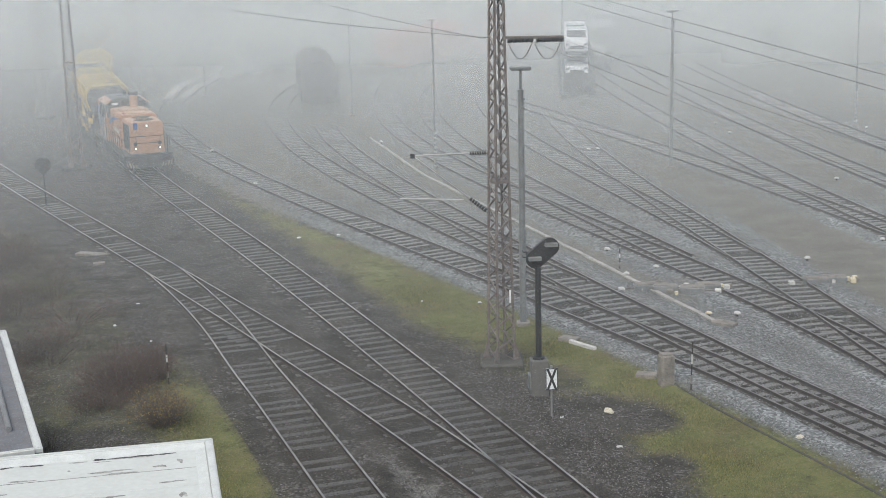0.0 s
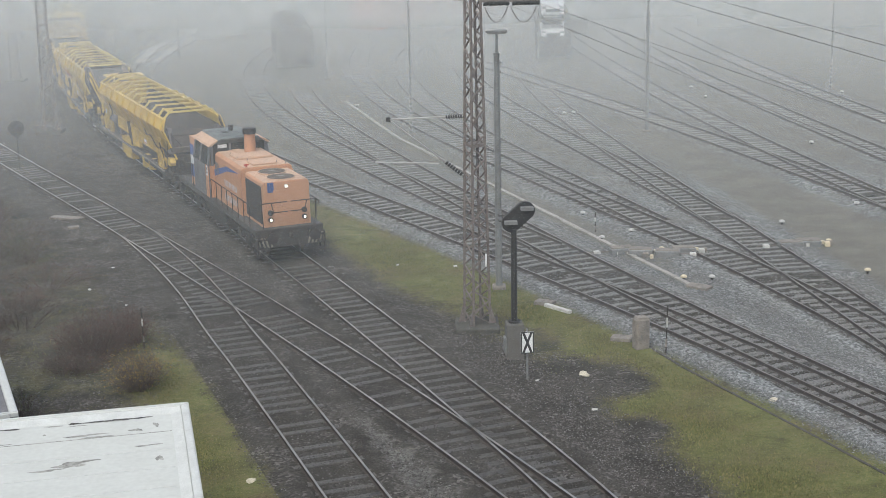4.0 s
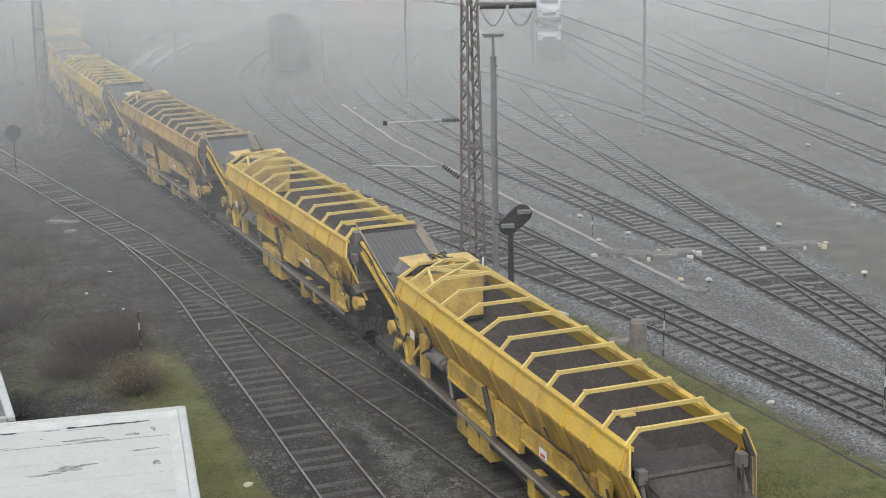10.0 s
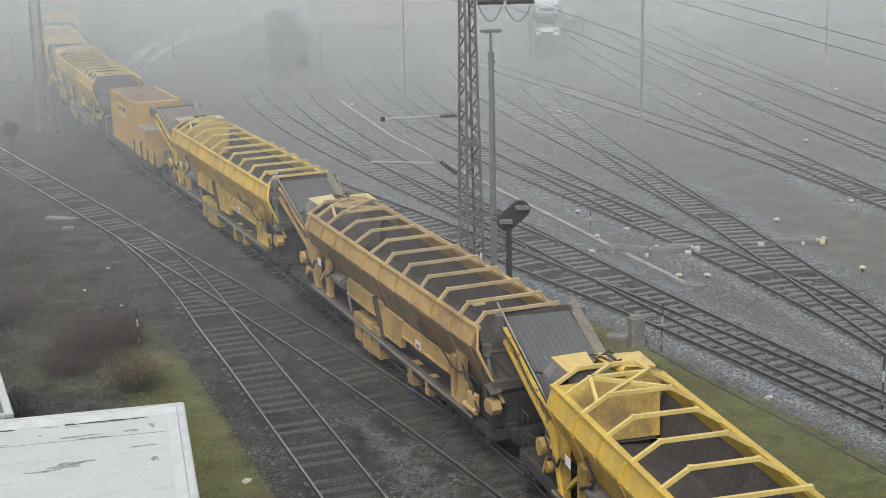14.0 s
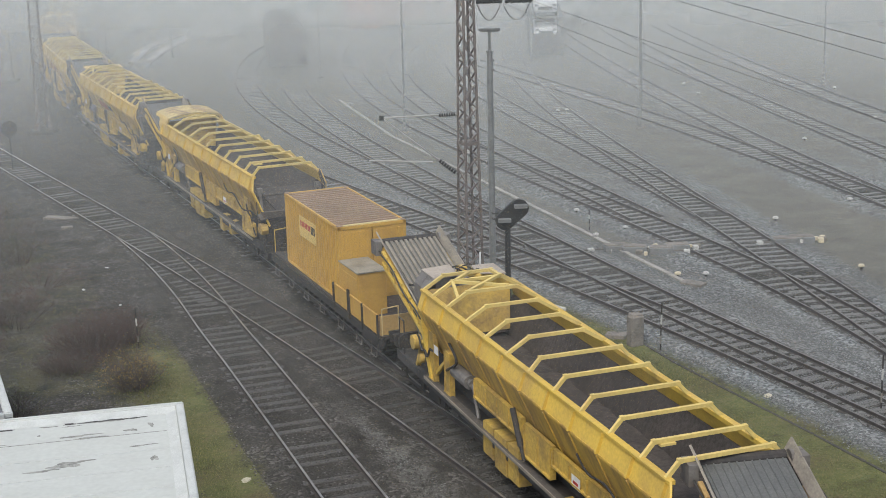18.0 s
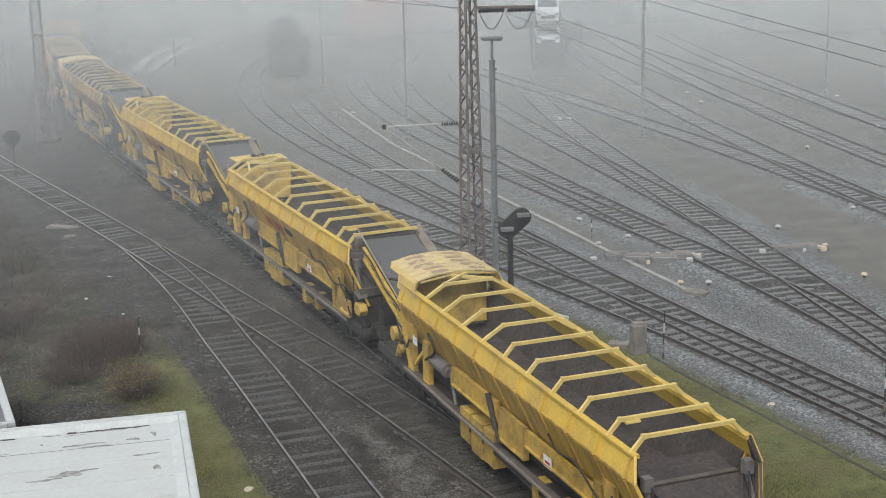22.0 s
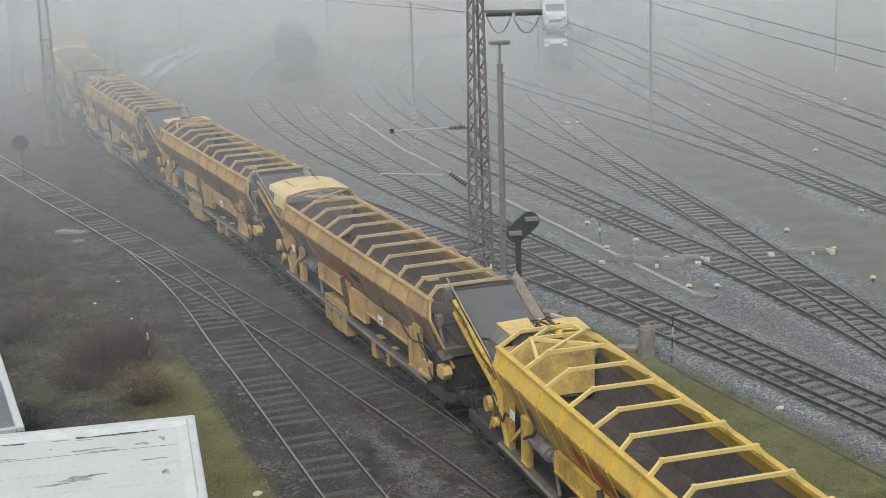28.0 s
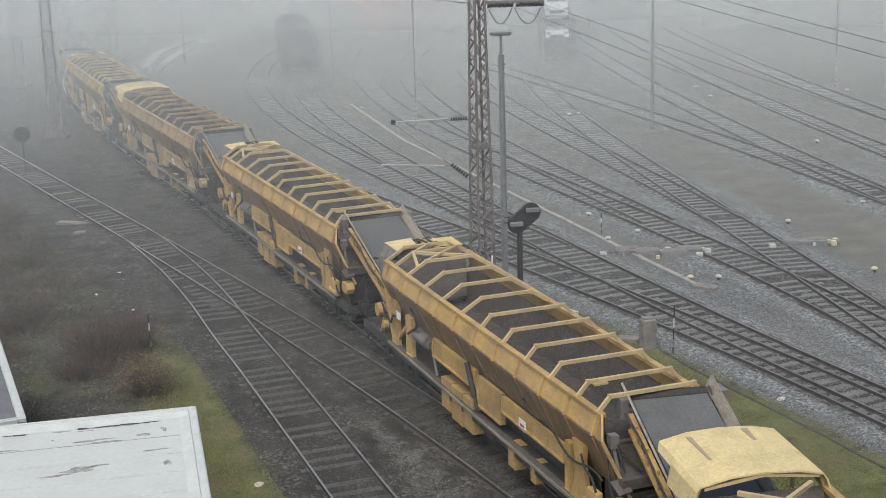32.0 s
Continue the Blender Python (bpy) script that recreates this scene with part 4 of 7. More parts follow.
        for p in (pts[1], pts[2]):
            b.box(x - 0.05, x + 0.05, p[0] - 0.05, p[0] + 0.05, p[1] - 0.05, p[1] + 0.05)
        part("bow", b, BOWS, w)
    part("lamp_bracket", Shape().box(stations[-2] - 0.1, stations[-2] + 0.1, -0.95, -0.6, 4.03, 4.08), BOWS, w)
    # rear: sloping end wall, braces and cover
    s = Shape().sheet([(x0 + 0.02, -1.3, 3.78), (x0 + 0.75, -1.0, 2.55), (x0 + 0.75, 1.0, 2.55), (x0 + 0.02, 1.3, 3.78)], 0.06)
    # clean wagons: darker yellow imitates shade under the bows; others: brown dirt
    part("rear_wall", s, YELLOW_GRIMY_SHADED if paint == "clean" else DECK, w, "sloping end wall with dirt and painted-in shade")
    grime = Shape().sheet([(x0 + 0.42, -1.1, 3.16), (x0 + 0.80, -0.97, 2.5), (x0 + 0.80, 0.97, 2.5), (x0 + 0.55, 0.2, 2.95)], 0.01)
    part("spoil_crust", grime, SPOIL, w, "dark crust of spoil on the end wall")
    zb = 4.18
    xa, xc = stations[1], stations[2]
    ties = [((xa, -0.73, zb), (xc, 0.73, zb)), ((xc, -0.73, zb), (xa, 0.73, zb + 0.05))]
    if cover == "small":
        ties += [((stations[0], 0.05, zb), (xa, -0.68, zb)), ((xa, -0.73, zb), (xc, -1.0, 4.02)), ((stations[0], 0.7, zb), (xa, 0.73, zb))]
    for a, b in ties:
        part("diagonal_brace", Shape().beam(a, b, 0.085), BOWS, w)
    ribbed_lid = label.endswith("ahead of the flat wagon")
    if cover == "small":
        # left hood: two bent grey plates under a flat lid
        for a, b in ((x0 - 1.12, x0 - 0.6), (x0 - 0.58, x0 - 0.04)):
            s = Shape().prism([(-0.98, 4.06), (-1.22, 3.74), (-1.24, 3.3), (-1.14, 3.05), (-1.10, 3.07), (-1.2, 3.32), (-1.18, 3.72), (-0.94, 4.04)], a, b)
            part("hood_plate", s, STEEL, w, "bent grey hood plate", 0.004)
        part("rear_hood", Shape().box(x0 - 1.08, x0 - 0.06, -0.94, -0.14, 3.45, 4.06), STEEL, w, "grey end hood", 0.01)
        part("hood_lid", Shape().sheet([(x0 - 1.14, -1.0, 4.065), (x0 - 0.02, -1.0, 4.065), (x0 + 0.06, -0.3, 4.11), (x0 - 1.1, -0.12, 4.12)], 0.03), HOOD_LID if ribbed_lid else CREAM if paint == "dusty" else COVER_YELLOW, w, "pale dusty hood lid")
        s = Shape().prism([(0.4, 3.5), (0.42, 4.08), (1.1, 4.05), (1.16, 3.5)], x0 - 0.75, x0 + 0.1)
        part("rear_hood", s, Y, w)
        part("hood_lid", Shape().sheet([(x0 - 0.8, 0.42, 4.1), (x0 + 0.15, 0.36, 4.1), (x0 + 0.3, 1.1, 4.08), (x0 - 0.75, 1.12, 4.1)], 0.03), HOOD_LID if ribbed_lid else COVER_YELLOW, w, "flat yellow hood lid")
        for k in range(6):
            s = Shape()
            f = lambda q: (x0 - 0.85 + 0.14 * k + 0.14 * math.sin(5 * q + k), -0.15 + 0.6 * q, 4.12 + 0.06 * math.sin(7 * q + 2 * k))
            s.run(f, 8, 0.024, 5)
            part("hydraulic_hose", s, DARK, w)
        part("hood_cylinder", Shape().tube((x0 - 0.65, -0.05, 4.05), (x0 - 0.05, 0.3, 4.02), 0.085, n=10).tube((x0 - 0.05, 0.3, 4.02), (x0 + 0.12, 0.42, 4.0), 0.12, n=10), Y, w)
        part("hood_valve", Shape().box(x0 - 0.9, x0 - 0.6, 0.0, 0.25, 3.95, 4.16), Y, w, bevel=0.02)
    else:
        paint_top = CREAM
        x0 = x0 + 0.9 if cover == "stained" else x0
        top_z = lambda y: float(np.interp(y, [q[0] for q in top], [q[1] for q in top]))
        top = ((-1.28, 4.16), (-0.7, 4.29), (0.0, 4.33), (0.7, 4.29), (1.2, 4.18))
        s = Shape()
        prof = [(y, z) for y, z in top] + [(y, z - 0.035) for y, z in reversed(top)]
        s.prism(prof, x0 - 2.1, x0 + 0.32)
        part("rear_cover", s, paint_top, w, "pale weathered sheet cover")
        s = Shape().prism([(-1.28, 4.158), (-1.36, 4.05), (-1.44, 3.62), (-1.41, 3.62), (-1.33, 4.04), (-1.25, 4.15)], x0 - 1.15, x0 + 0.3)
        s.sheet([(x0 - 2.1, -1.28, 4.16), (x0 - 1.15, -1.28, 4.16), (x0 - 1.15, -1.37, 4.0), (x0 - 1.95, -1.36, 4.02)], 0.03)
        part("cover_skirt", s, COVER_YELLOW if cover == "stained" else CREAM, w, "bent cover edge")
        s = Shape().prism([(1.2, 4.178), (1.3, 4.05), (1.42, 3.7), (1.39, 3.7), (1.27, 4.04), (1.17, 4.17)], x0 - 1.15, x0 + 0.3)
        part("cover_skirt", s, COVER_YELLOW if cover == "stained" else CREAM, w, "bent cover edge")
        part("cover_lip", Shape().prism([(-1.2, 4.12), (0.0, 4.3), (1.12, 4.15), (1.12, 4.1), (0.0, 4.23), (-1.2, 4.06)], x0 + 0.26, x0 + 0.31), BOWS, w)
        for sg in (-1, 1):
            part("cover_post", Shape().beam((x0 - 1.1, sg * 1.2, 3.3), (x0 - 1.1, sg * 1.2, 4.14), 0.07), BOWS, w)
            part("cover_post", Shape().beam((x0 + 0.1, sg * 1.3, 3.84), (x0 + 0.1, sg * 1.2, 4.14), 0.07), BOWS, w)
        if cover == "stained":
            for k in range(6):
                xk = x0 - 2.0 + 0.46 * k
                part("cover_rib", Shape().prism([(y, z + 0.018) for y, z in top] + [(y, z - 0.002) for y, z in reversed(top)], xk - 0.012, xk + 0.012), paint_top, w)
            for row in (-0.62, 0.55):
                for k in range(5):
                    cx, cy = x0 - 1.77 + 0.46 * k, row + 0.12 * math.sin(5 * k)
                    ring = [(cx + (0.15 + 0.025 * math.sin(3 * a + k)) * max(-0.85, min(0.85, 1.3 * math.cos(a))), cy + (0.33 + 0.05 * math.sin(2 * a + 2 * k)) * max(-0.85, min(0.85, 1.3 * math.sin(a)))) for a in [0.5236 * j for j in range(12)]]
                    q = Shape()
                    q.add([(x, y, top_z(y) + 0.012) for x, y in ring], [tuple(range(12))])
                    q.add([(x, y, top_z(y) + 0.002) for x, y in ring], [tuple(range(11, -1, -1))])
                    part("dirt_patch", q, COVER_DIRT, w, "grey-brown dirt patch")
        else:
            for cy, ca, cb in ((-0.75, x0 - 1.85, x0 - 0.6), (0.45, x0 - 1.95, x0 - 1.3)):
                zc = top_z(cy) + 0.004
                q = Shape().sheet([(ca, cy - 0.05, zc), (cb, cy - 0.02, zc + 0.002), (cb, cy + 0.05, zc - 0.002), (ca, cy + 0.1, zc)], 0.008)
                part("dirt_patch", q, COVER_DIRT, w, "grey rub mark")
    # discharge conveyor, rising backwards over the next vehicle
    x0 = -6.5
    p0, p1 = Vector((x0 - 0.1, 0, 2.35)), Vector((x0 - 5.2, 0, 3.98))
    ribbed = label.endswith("ahead of the flat wagon")
    cv = Shape().sheet([(p0.x, -0.88, p0.z), (p0.x, 0.88, p0.z), (p1.x, 0.88, p1.z), (p1.x, -0.88, p1.z)][::-1], 0.07)
    conv = part("discharge_conveyor", cv, RUBBER, w, "grey rubber discharge belt")
    dd = (p1 - p0).normalized()
    up = Vector((-dd.z, 0, dd.x)) if dd.x > 0 else Vector((dd.z, 0, -dd.x))
    for k in range(11):
        y = -0.8 + 0.16 * k
        part("belt_rib", Shape().beam(p0 + up * 0.001 + Vector((0, y, 0)), p1 + up * 0.001 + Vector((0, y, 0)), 0.09 if ribbed else 0.03, 0.09 if ribbed else ribs), BOARD if ribbed else RUBBER, conv)
    for sg in (-1, 1):
        s = Shape()
        a0, a1 = p0 + Vector((-0.2, sg * 0.93, -0.05)), p1 + Vector((-0.15, sg * 0.93, 0.02))
        s.sheet([a0, a1, a1 + Vector((0.02, sg * 0.14, 0.27)), a0 + Vector((0.06, sg * 0.14, 0.27))], 0.05)
        part("conveyor_side", s, BOARD, conv, "weathered grey-brown side board")
        s = Shape()
        s.beam(p0 + Vector((0, sg * 1.08, 0.0)), p1.lerp(p0, 0.12) + Vector((0, sg * 1.08, 0.0)), 0.1, 0.09)
        s.beam(p0 + Vector((0, sg * 1.08, -0.36)), p1.lerp(p0, 0.12) + Vector((0, sg * 1.08, -0.36)), 0.1, 0.09)
        s.beam(p0 + Vector((0, sg * 1.06, -0.18)), p1.lerp(p0, 0.12) + Vector((0, sg * 1.06, -0.18)), 0.02, 0.3)
        for k in range(6):
            q = p0.lerp(p1, 0.08 + 0.14 * k)
            s.beam(q + Vector((0, sg * 1.09, -0.36)), q + Vector((0.05, sg * 1.12, 0.12)), 0.05)
        part("conveyor_frame", s, Y, conv)
        # thin dark bars on the uncut web paint the shade of slots
        for k in range(5):
            q, q2 = p0.lerp(p1, 0.12 + 0.14 * k), p0.lerp(p1, 0.18 + 0.14 * k)
            part("frame_slot", Shape().beam(q + Vector((0, sg * 1.073, -0.18)), q2 + Vector((0, sg * 1.073, -0.18)), 0.008, 0.1), DARK, conv)
        s = Shape()
        f = lambda q: p0.lerp(p1, 0.1 + 0.8 * q) + Vector((0, sg * 1.17, 0.05 + 0.07 * math.sin(11 * q)))
        s.run(f, 14, 0.025, 5)
        part("hydraulic_hose", s, DARK, conv)
        s = Shape().tube(p1 + Vector((0.1, sg * 0.95, -0.05)), p1 + Vector((0.1, sg * 1.22, -0.05)), 0.17, n=12)
        s.box(p1.x - 0.05, p1.x + 0.45, min(sg * 1.05, sg * 1.25), max(sg * 1.05, sg * 1.25), p1.z - 0.35, p1.z + 0.1)
        part("belt_drive", s, STEEL, conv)
        s = Shape().beam((x0 - 1.3, sg * 0.8, 1.3), (x0 - 2.6, sg * 0.95, 3.0), 0.1)
        s.beam((x0 - 2.3, sg * 0.8, 1.3), (x0 - 1.2, sg * 0.95, 2.6), 0.08)
        part("conveyor_support", s, STEEL, conv)
    part("tail_roller", Shape().tube(p1 + Vector((0, -0.9, -0.06)), p1 + Vector((0, 0.9, -0.06)), 0.14, n=14), DARK, conv)
    cable = Shape()
    for k in range(8):
        f = lambda q: (p0.x - 2.2, -1.0 + 2.0 * q, 3.32 - 0.18 * math.sin(math.pi * q))
        cable.tube(f(k / 8), f((k + 1) / 8), 0.035, n=6)
    part("cable", cable, DARK, w)
    return w


def build_loco():
    """A four-axle diesel locomotive, 14.2 m over buffers."""
    g = thing("diesel_locomotive", "orange diesel shunting locomotive with lit white headlights", "locomotive")
    u = Shape().box(-6.2, 6.3, -1.42, 1.42, 1.28, 1.52)
    u.box(-6.25, -5.9, -1.4, 1.4, 0.75, 1.5)
    u.box(6.05, 6.32, -1.4, 1.4, 0.75, 1.5)
    part("frame", u, GRIME_SHADE, g, "grimy dark frame", 0.02)
    t = Shape().prism([(-1.38, 1.28), (1.38, 1.28), (1.2, 0.55), (-1.2, 0.55)], -1.6, 1.6)
    part("fuel_tank", t, DARK, g, bevel=0.02)
    bogie(g, 4.0, 2.3, 0.5)
    bogie(g, -4.0, 2.3, 0.5)
    buffers(g, 6.85)
    buffers(g, -6.85)
    xf, xb = 6.05, -0.55           # hood front, cab front
    xm = 3.55
    h = Shape().prism([(-0.99, 1.52), (0.99, 1.52), (0.97, 3.30), (0.91, 3.38), (-0.91, 3.38), (-0.97, 3.30)], xm, xf)
    part("cooler_hood", h, ORANGE, g, bevel=0.02)
    h = Shape().prism([(-1.16, 1.52), (1.16, 1.52), (1.10, 3.44), (1.0, 3.54), (-1.0, 3.54), (-1.10, 3.44)], xb, xm - 0.02)
    part("engine_hood", h, ORANGE, g, bevel=0.02)
    part("hood_top", Shape().box(xb + 0.02, xm - 0.04, -0.97, 0.97, 3.542, 3.56), ORANGE_TOP, g, "paler orange top")
    part("hood_top", Shape().box(xm + 0.04, xf - 0.04, -0.89, 0.89, 3.382, 3.396), ORANGE_TOP, g, "paler orange top")
    part("roof_hatch", Shape().box(0.7, 1.85, -0.8, 0.8, 3.562, 3.66), ORANGE_TOP, g, "raised service hatch", 0.02)
    part("roof_hatch", Shape().box(2.35, 3.35, -0.55, 0.55, 3.562, 3.64), ORANGE_TOP, g, "raised service hatch", 0.02)
    part("roof_hatch", Shape().box(-0.5, 0.5, -0.35, 0.0, 3.562, 3.61), ORANGE_TOP, g, "small service hatch", 0.01)
    for x in (4.2, 5.4):
        ring = Shape().tube((x, 0, 3.396), (x, 0, 3.45), 0.595, n=32)
        fan = part("cooling_fan", ring, ORANGE_TOP, g, "round cooling fan opening")
        # no real hollow: a flat disc with the opening's shade as its colour
        part("fan_well", Shape().tube((x, 0, 3.446), (x, 0, 3.453), 0.56, n=32), FAN_WELL, fan)
        b = Shape()
        for k in range(6):
            a = k * math.pi / 3
            b.sheet([(x, 0, 3.455), (x + 0.5 * math.cos(a), 0.5 * math.sin(a), 3.459), (x + 0.5 * math.cos(a + 0.5), 0.5 * math.sin(a + 0.5), 3.455)], 0.008)
        part("fan_blade", b, DECK, fan)
        part("fan_grille", Shape().tube((x, 0, 3.466), (x, 0, 3.474), 0.14, n=16), STEEL, fan)
    for sg in (-1, 1):
        part("radiator_grille", Shape().box(3.75, 5.9, min(sg * 0.991, sg * 1.005), max(sg * 0.991, sg * 1.005), 1.66, 3.2), BLACK, g, "black radiator grille")
        for k in range(14):
            z = 1.78 + 0.1 * k
            part("grille_slat", Shape().box(3.77, 5.88, min(sg * 1.005, sg * 1.02), max(sg * 1.005, sg * 1.02), z, z + 0.03), DARK, g)
        for k in range(4):
            x = xb + 0.85 + k * 0.8
            part("hood_door", Shape().box(x, x + 0.76, min(sg * 1.161, sg * 1.175), max(sg * 1.161, sg * 1.175), 1.6, 3.3), ORANGE, g, bevel=0.006)
        for k in range(3):
            x = xb + 0.28 + 0.2 * k
            part("louvre", Shape().box(x, x + 0.12, min(sg * 1.176, sg * 1.186), max(sg * 1.176, sg * 1.186), 2.7, 3.2), GREY_PAINT, g)
        s = Shape()
        pts = [(xb + 0.1, 2.82), (0.6, 3.06), (1.5, 3.28), (2.5, 3.295), (3.4, 3.29), (2.5, 3.2), (1.5, 3.06), (0.6, 2.80), (xb + 0.1, 2.52)]
        s.prism(pts, sg * 1.178, sg * 1.184, "y")
        part("blue_stripe", s, BLUE, g, "blue stripe")
        # lettering on the hood side is an operator's name, drawn as plain bars
        for row, (z, n) in enumerate(((2.40, 9), (1.78, 9))):
            for k in range(n):
                x = 1.1 + 0.22 * k
                part("side_mark", Shape().box(x, x + 0.15, min(sg * 1.177, sg * 1.182), max(sg * 1.177, sg * 1.182), z, z + 0.26), DULL_MARK, g)
        # cab side
        y0, y1 = min(sg * 1.36, sg * 1.42), max(sg * 1.36, sg * 1.42)
        part("cab_side", Shape().box(-3.1, xb - 0.05, y0, y1, 1.52, 2.95), GREY_PAINT, g, "dark grey cab side", 0.01)
        part("cab_corner", Shape().box(xb - 0.5, xb - 0.02, min(sg * 1.42, sg * 1.43), max(sg * 1.42, sg * 1.43), 1.54, 2.95), ORANGE, g)
        part("warning_sign", Shape().box(xb - 0.36, xb - 0.14, min(sg * 1.431, sg * 1.436), max(sg * 1.431, sg * 1.436), 2.5, 2.95), WHITE, g, "white warning plate")
        part("sign_bar", Shape().box(xb - 0.32, xb - 0.18, min(sg * 1.436, sg * 1.44), max(sg * 1.436, sg * 1.44), 2.56, 2.68), BLACK, g)
        part("sign_bar", Shape().prism([(xb - 0.33, 2.75), (xb - 0.17, 2.75), (xb - 0.25, 2.89)], sg * 1.436, sg * 1.44, "y"), BLACK, g)
        win = Shape().prism([(sg * 1.40, 2.96), (sg * 1.43, 2.96), (sg * 1.27, 3.86), (sg * 1.24, 3.86)], -2.95, xb - 0.2)
        part("side_window", win, GLASS_DARK, g, "dark tinted window")
        for x in (-3.05, -1.95, xb - 0.12):
            fr = Shape().prism([(sg * 1.38, 2.95), (sg * 1.45, 2.95), (sg * 1.29, 3.9), (sg * 1.22, 3.9)], x - 0.07, x + 0.07)
            part("window_post", fr, STEEL if x > -2 and x < -1 else GREY_PAINT, g)
        eave = Shape().prism([(sg * 1.38, 3.80), (sg * 1.30, 3.90), (sg * 0.97, 4.075), (sg * 0.94, 4.04), (sg * 1.26, 3.81)], -3.15, xb + 0.1)
        part("roof_edge", eave, ORANGE_TOP, g, "pale orange roof edge")
        for x in (-3.3,):
            part("rear_cabinet", Shape().box(-4.15, -3.16, min(sg * 0.6, sg * 1.3), max(sg * 0.6, sg * 1.3), 1.52, 3.75), ORANGE, g, "orange cabinet with blue and white panels", 0.02)
            part("cabinet_panel", Shape().box(-4.1, -3.5, min(sg * 1.301, sg * 1.308), max(sg * 1.301, sg * 1.308), 2.9, 3.4), BLUE, g)
            part("cabinet_panel", Shape().box(-4.1, -3.5, min(sg * 1.301, sg * 1.308), max(sg * 1.301, sg * 1.308), 2.5, 2.88), WHITE, g)
            part("cabinet_panel", Shape().box(-4.1, -3.5, min(sg * 1.301, sg * 1.308), max(sg * 1.301, sg * 1.308), 1.9, 2.48), BLUE, g)
        # railings along the walkway
        rail = [(x, sg * 1.4, 2.42) for x in (xb + 0.2, 6.0)]
        handrail(g, rail, 0.02)
        for k in range(8):
            x = xb + 0.2 + k * 0.83
            handrail(g, [(x, sg * 1.4, 1.52), (x, sg * 1.4, 2.42)], 0.02, name="rail_post")
        handrail(g, [(6.0, sg * 1.4, 2.42), (6.25, sg * 1.3, 2.42), (6.35, sg * 1.15, 2.6), (6.35, sg * 0.1, 2.6)], 0.022)
        handrail(g, [(6.35, sg * 0.75, 2.6), (6.35, sg * 0.65, 2.2), (6.35, sg * 0.05, 2.2)], 0.02)
        handrail(g, [(6.35, sg * 1.15, 2.6), (6.35, sg * 1.1, 1.52)], 0.022)
        handrail(g, [(-3.5, sg * 1.4, 1.52), (-3.5, sg * 1.4, 2.55), (-6.0, sg * 1.4, 2.3), (-6.0, sg * 1.4, 1.52)], 0.022)
        handrail(g, [(-6.15, sg * 1.3, 1.52), (-6.15, sg * 1.3, 2.5), (-6.15, sg * 0.3, 2.5), (-6.15, sg * 0.3, 1.52)], 0.022)
        for xx in (6.2, -5.9):
            st = Shape()
            for z in (0.45, 0.8, 1.12):
                st.box(xx - 0.3, xx + 0.3, min(sg * 1.2, sg * 1.44), max(sg * 1.2, sg * 1.44), z, z + 0.04)
            st.box(xx - 0.32, xx - 0.28, min(sg * 1.36, sg * 1.42), max(sg * 1.36, sg * 1.42), 0.42, 1.3)
            st.box(xx + 0.28, xx + 0.32, min(sg * 1.36, sg * 1.42), max(sg * 1.36, sg * 1.42), 0.42, 1.3)
            part("cab_step", st, DARK, g)
        hl = Shape().tube((6.06, sg * 0.71, 1.86), (6.16, sg * 0.71, 1.86), 0.1, n=14)
        lamp = part("headlight", hl, DARK, g, "round lit headlight")
        part("lens", Shape().tube((6.161, sg * 0.71, 1.86), (6.17, sg * 0.71, 1.86), 0.05, n=14), LAMP, lamp)
        rl = Shape().tube((6.06, sg * 0.71, 2.14), (6.15, sg * 0.71, 2.14), 0.11, n=14)
        part("tail_light", rl, DARK, g, "unlit tail light")
    # front face
    part("front_door", Shape().box(6.051, 6.065, -0.55, 0.5, 1.66, 3.05), ORANGE, g, bevel=0.004)
    part("number_panel", Shape().box(6.051, 6.06, -0.78, -0.52, 2.96, 3.37), BLUE, g, "blue panel")
    top = part("headlight", Shape().tube((6.06, 0, 3.18), (6.12, 0, 3.18), 0.08, n=14), WHITE, g, "upper lit headlight")
    part("lens", Shape().tube((6.121, 0, 3.18), (6.128, 0, 3.18), 0.042, n=14), LAMP, top)
    part("walkway", Shape().box(6.1, 6.45, -1.35, 1.35, 1.522, 1.56), GRIME_SHADE, g)
    for sg in (-1, 1):
        hz = Shape()
        for k in range(4):
            hz.prism([(sg * (0.72 + 0.16 * k), 0.78), (sg * (0.80 + 0.16 * k), 0.78), (sg * (0.92 + 0.16 * k), 1.2), (sg * (0.84 + 0.16 * k), 1.2)], 6.322, 6.328)
        part("hazard_stripe", hz, BOARD, g, "yellow hazard stripes")
    # cab
    part("cab_body", Shape().box(-3.1, xb - 0.02, -1.35, 1.35, 1.52, 2.94), ORANGE, g, bevel=0.02)
    front = Shape().box(xb - 0.1, xb - 0.04, -1.22, 1.22, 3.0, 3.88)
    part("front_window", front, GLASS_DARK, g, "dark cab windscreen")
    back = Shape().box(-3.06, -3.0, -1.2, 1.2, 3.0, 3.88)
    part("rear_window", back, GLASS_DARK, g, "dark cab windscreen")
    for y in (-1.22, -0.4, 0.4, 1.22):
        part("window_post", Shape().box(xb - 0.12, xb - 0.02, y - 0.05, y + 0.05, 2.94, 3.9), GREY_PAINT, g)
    roof = Shape().prism([(-0.94, 4.05), (0.94, 4.05), (0.86, 4.13), (-0.86, 4.13)], -3.2, xb + 0.15)
    roof.prism([(-1.26, 3.88), (1.26, 3.88), (0.94, 4.048), (-0.94, 4.048)], -3.1, xb)
    part("cab_roof", roof, ROOF_GREY, g, "grey cab roof", 0.01)
    part("roof_vent", Shape().box(-2.1, -1.8, -0.35, -0.1, 4.132, 4.16), BLACK, g)
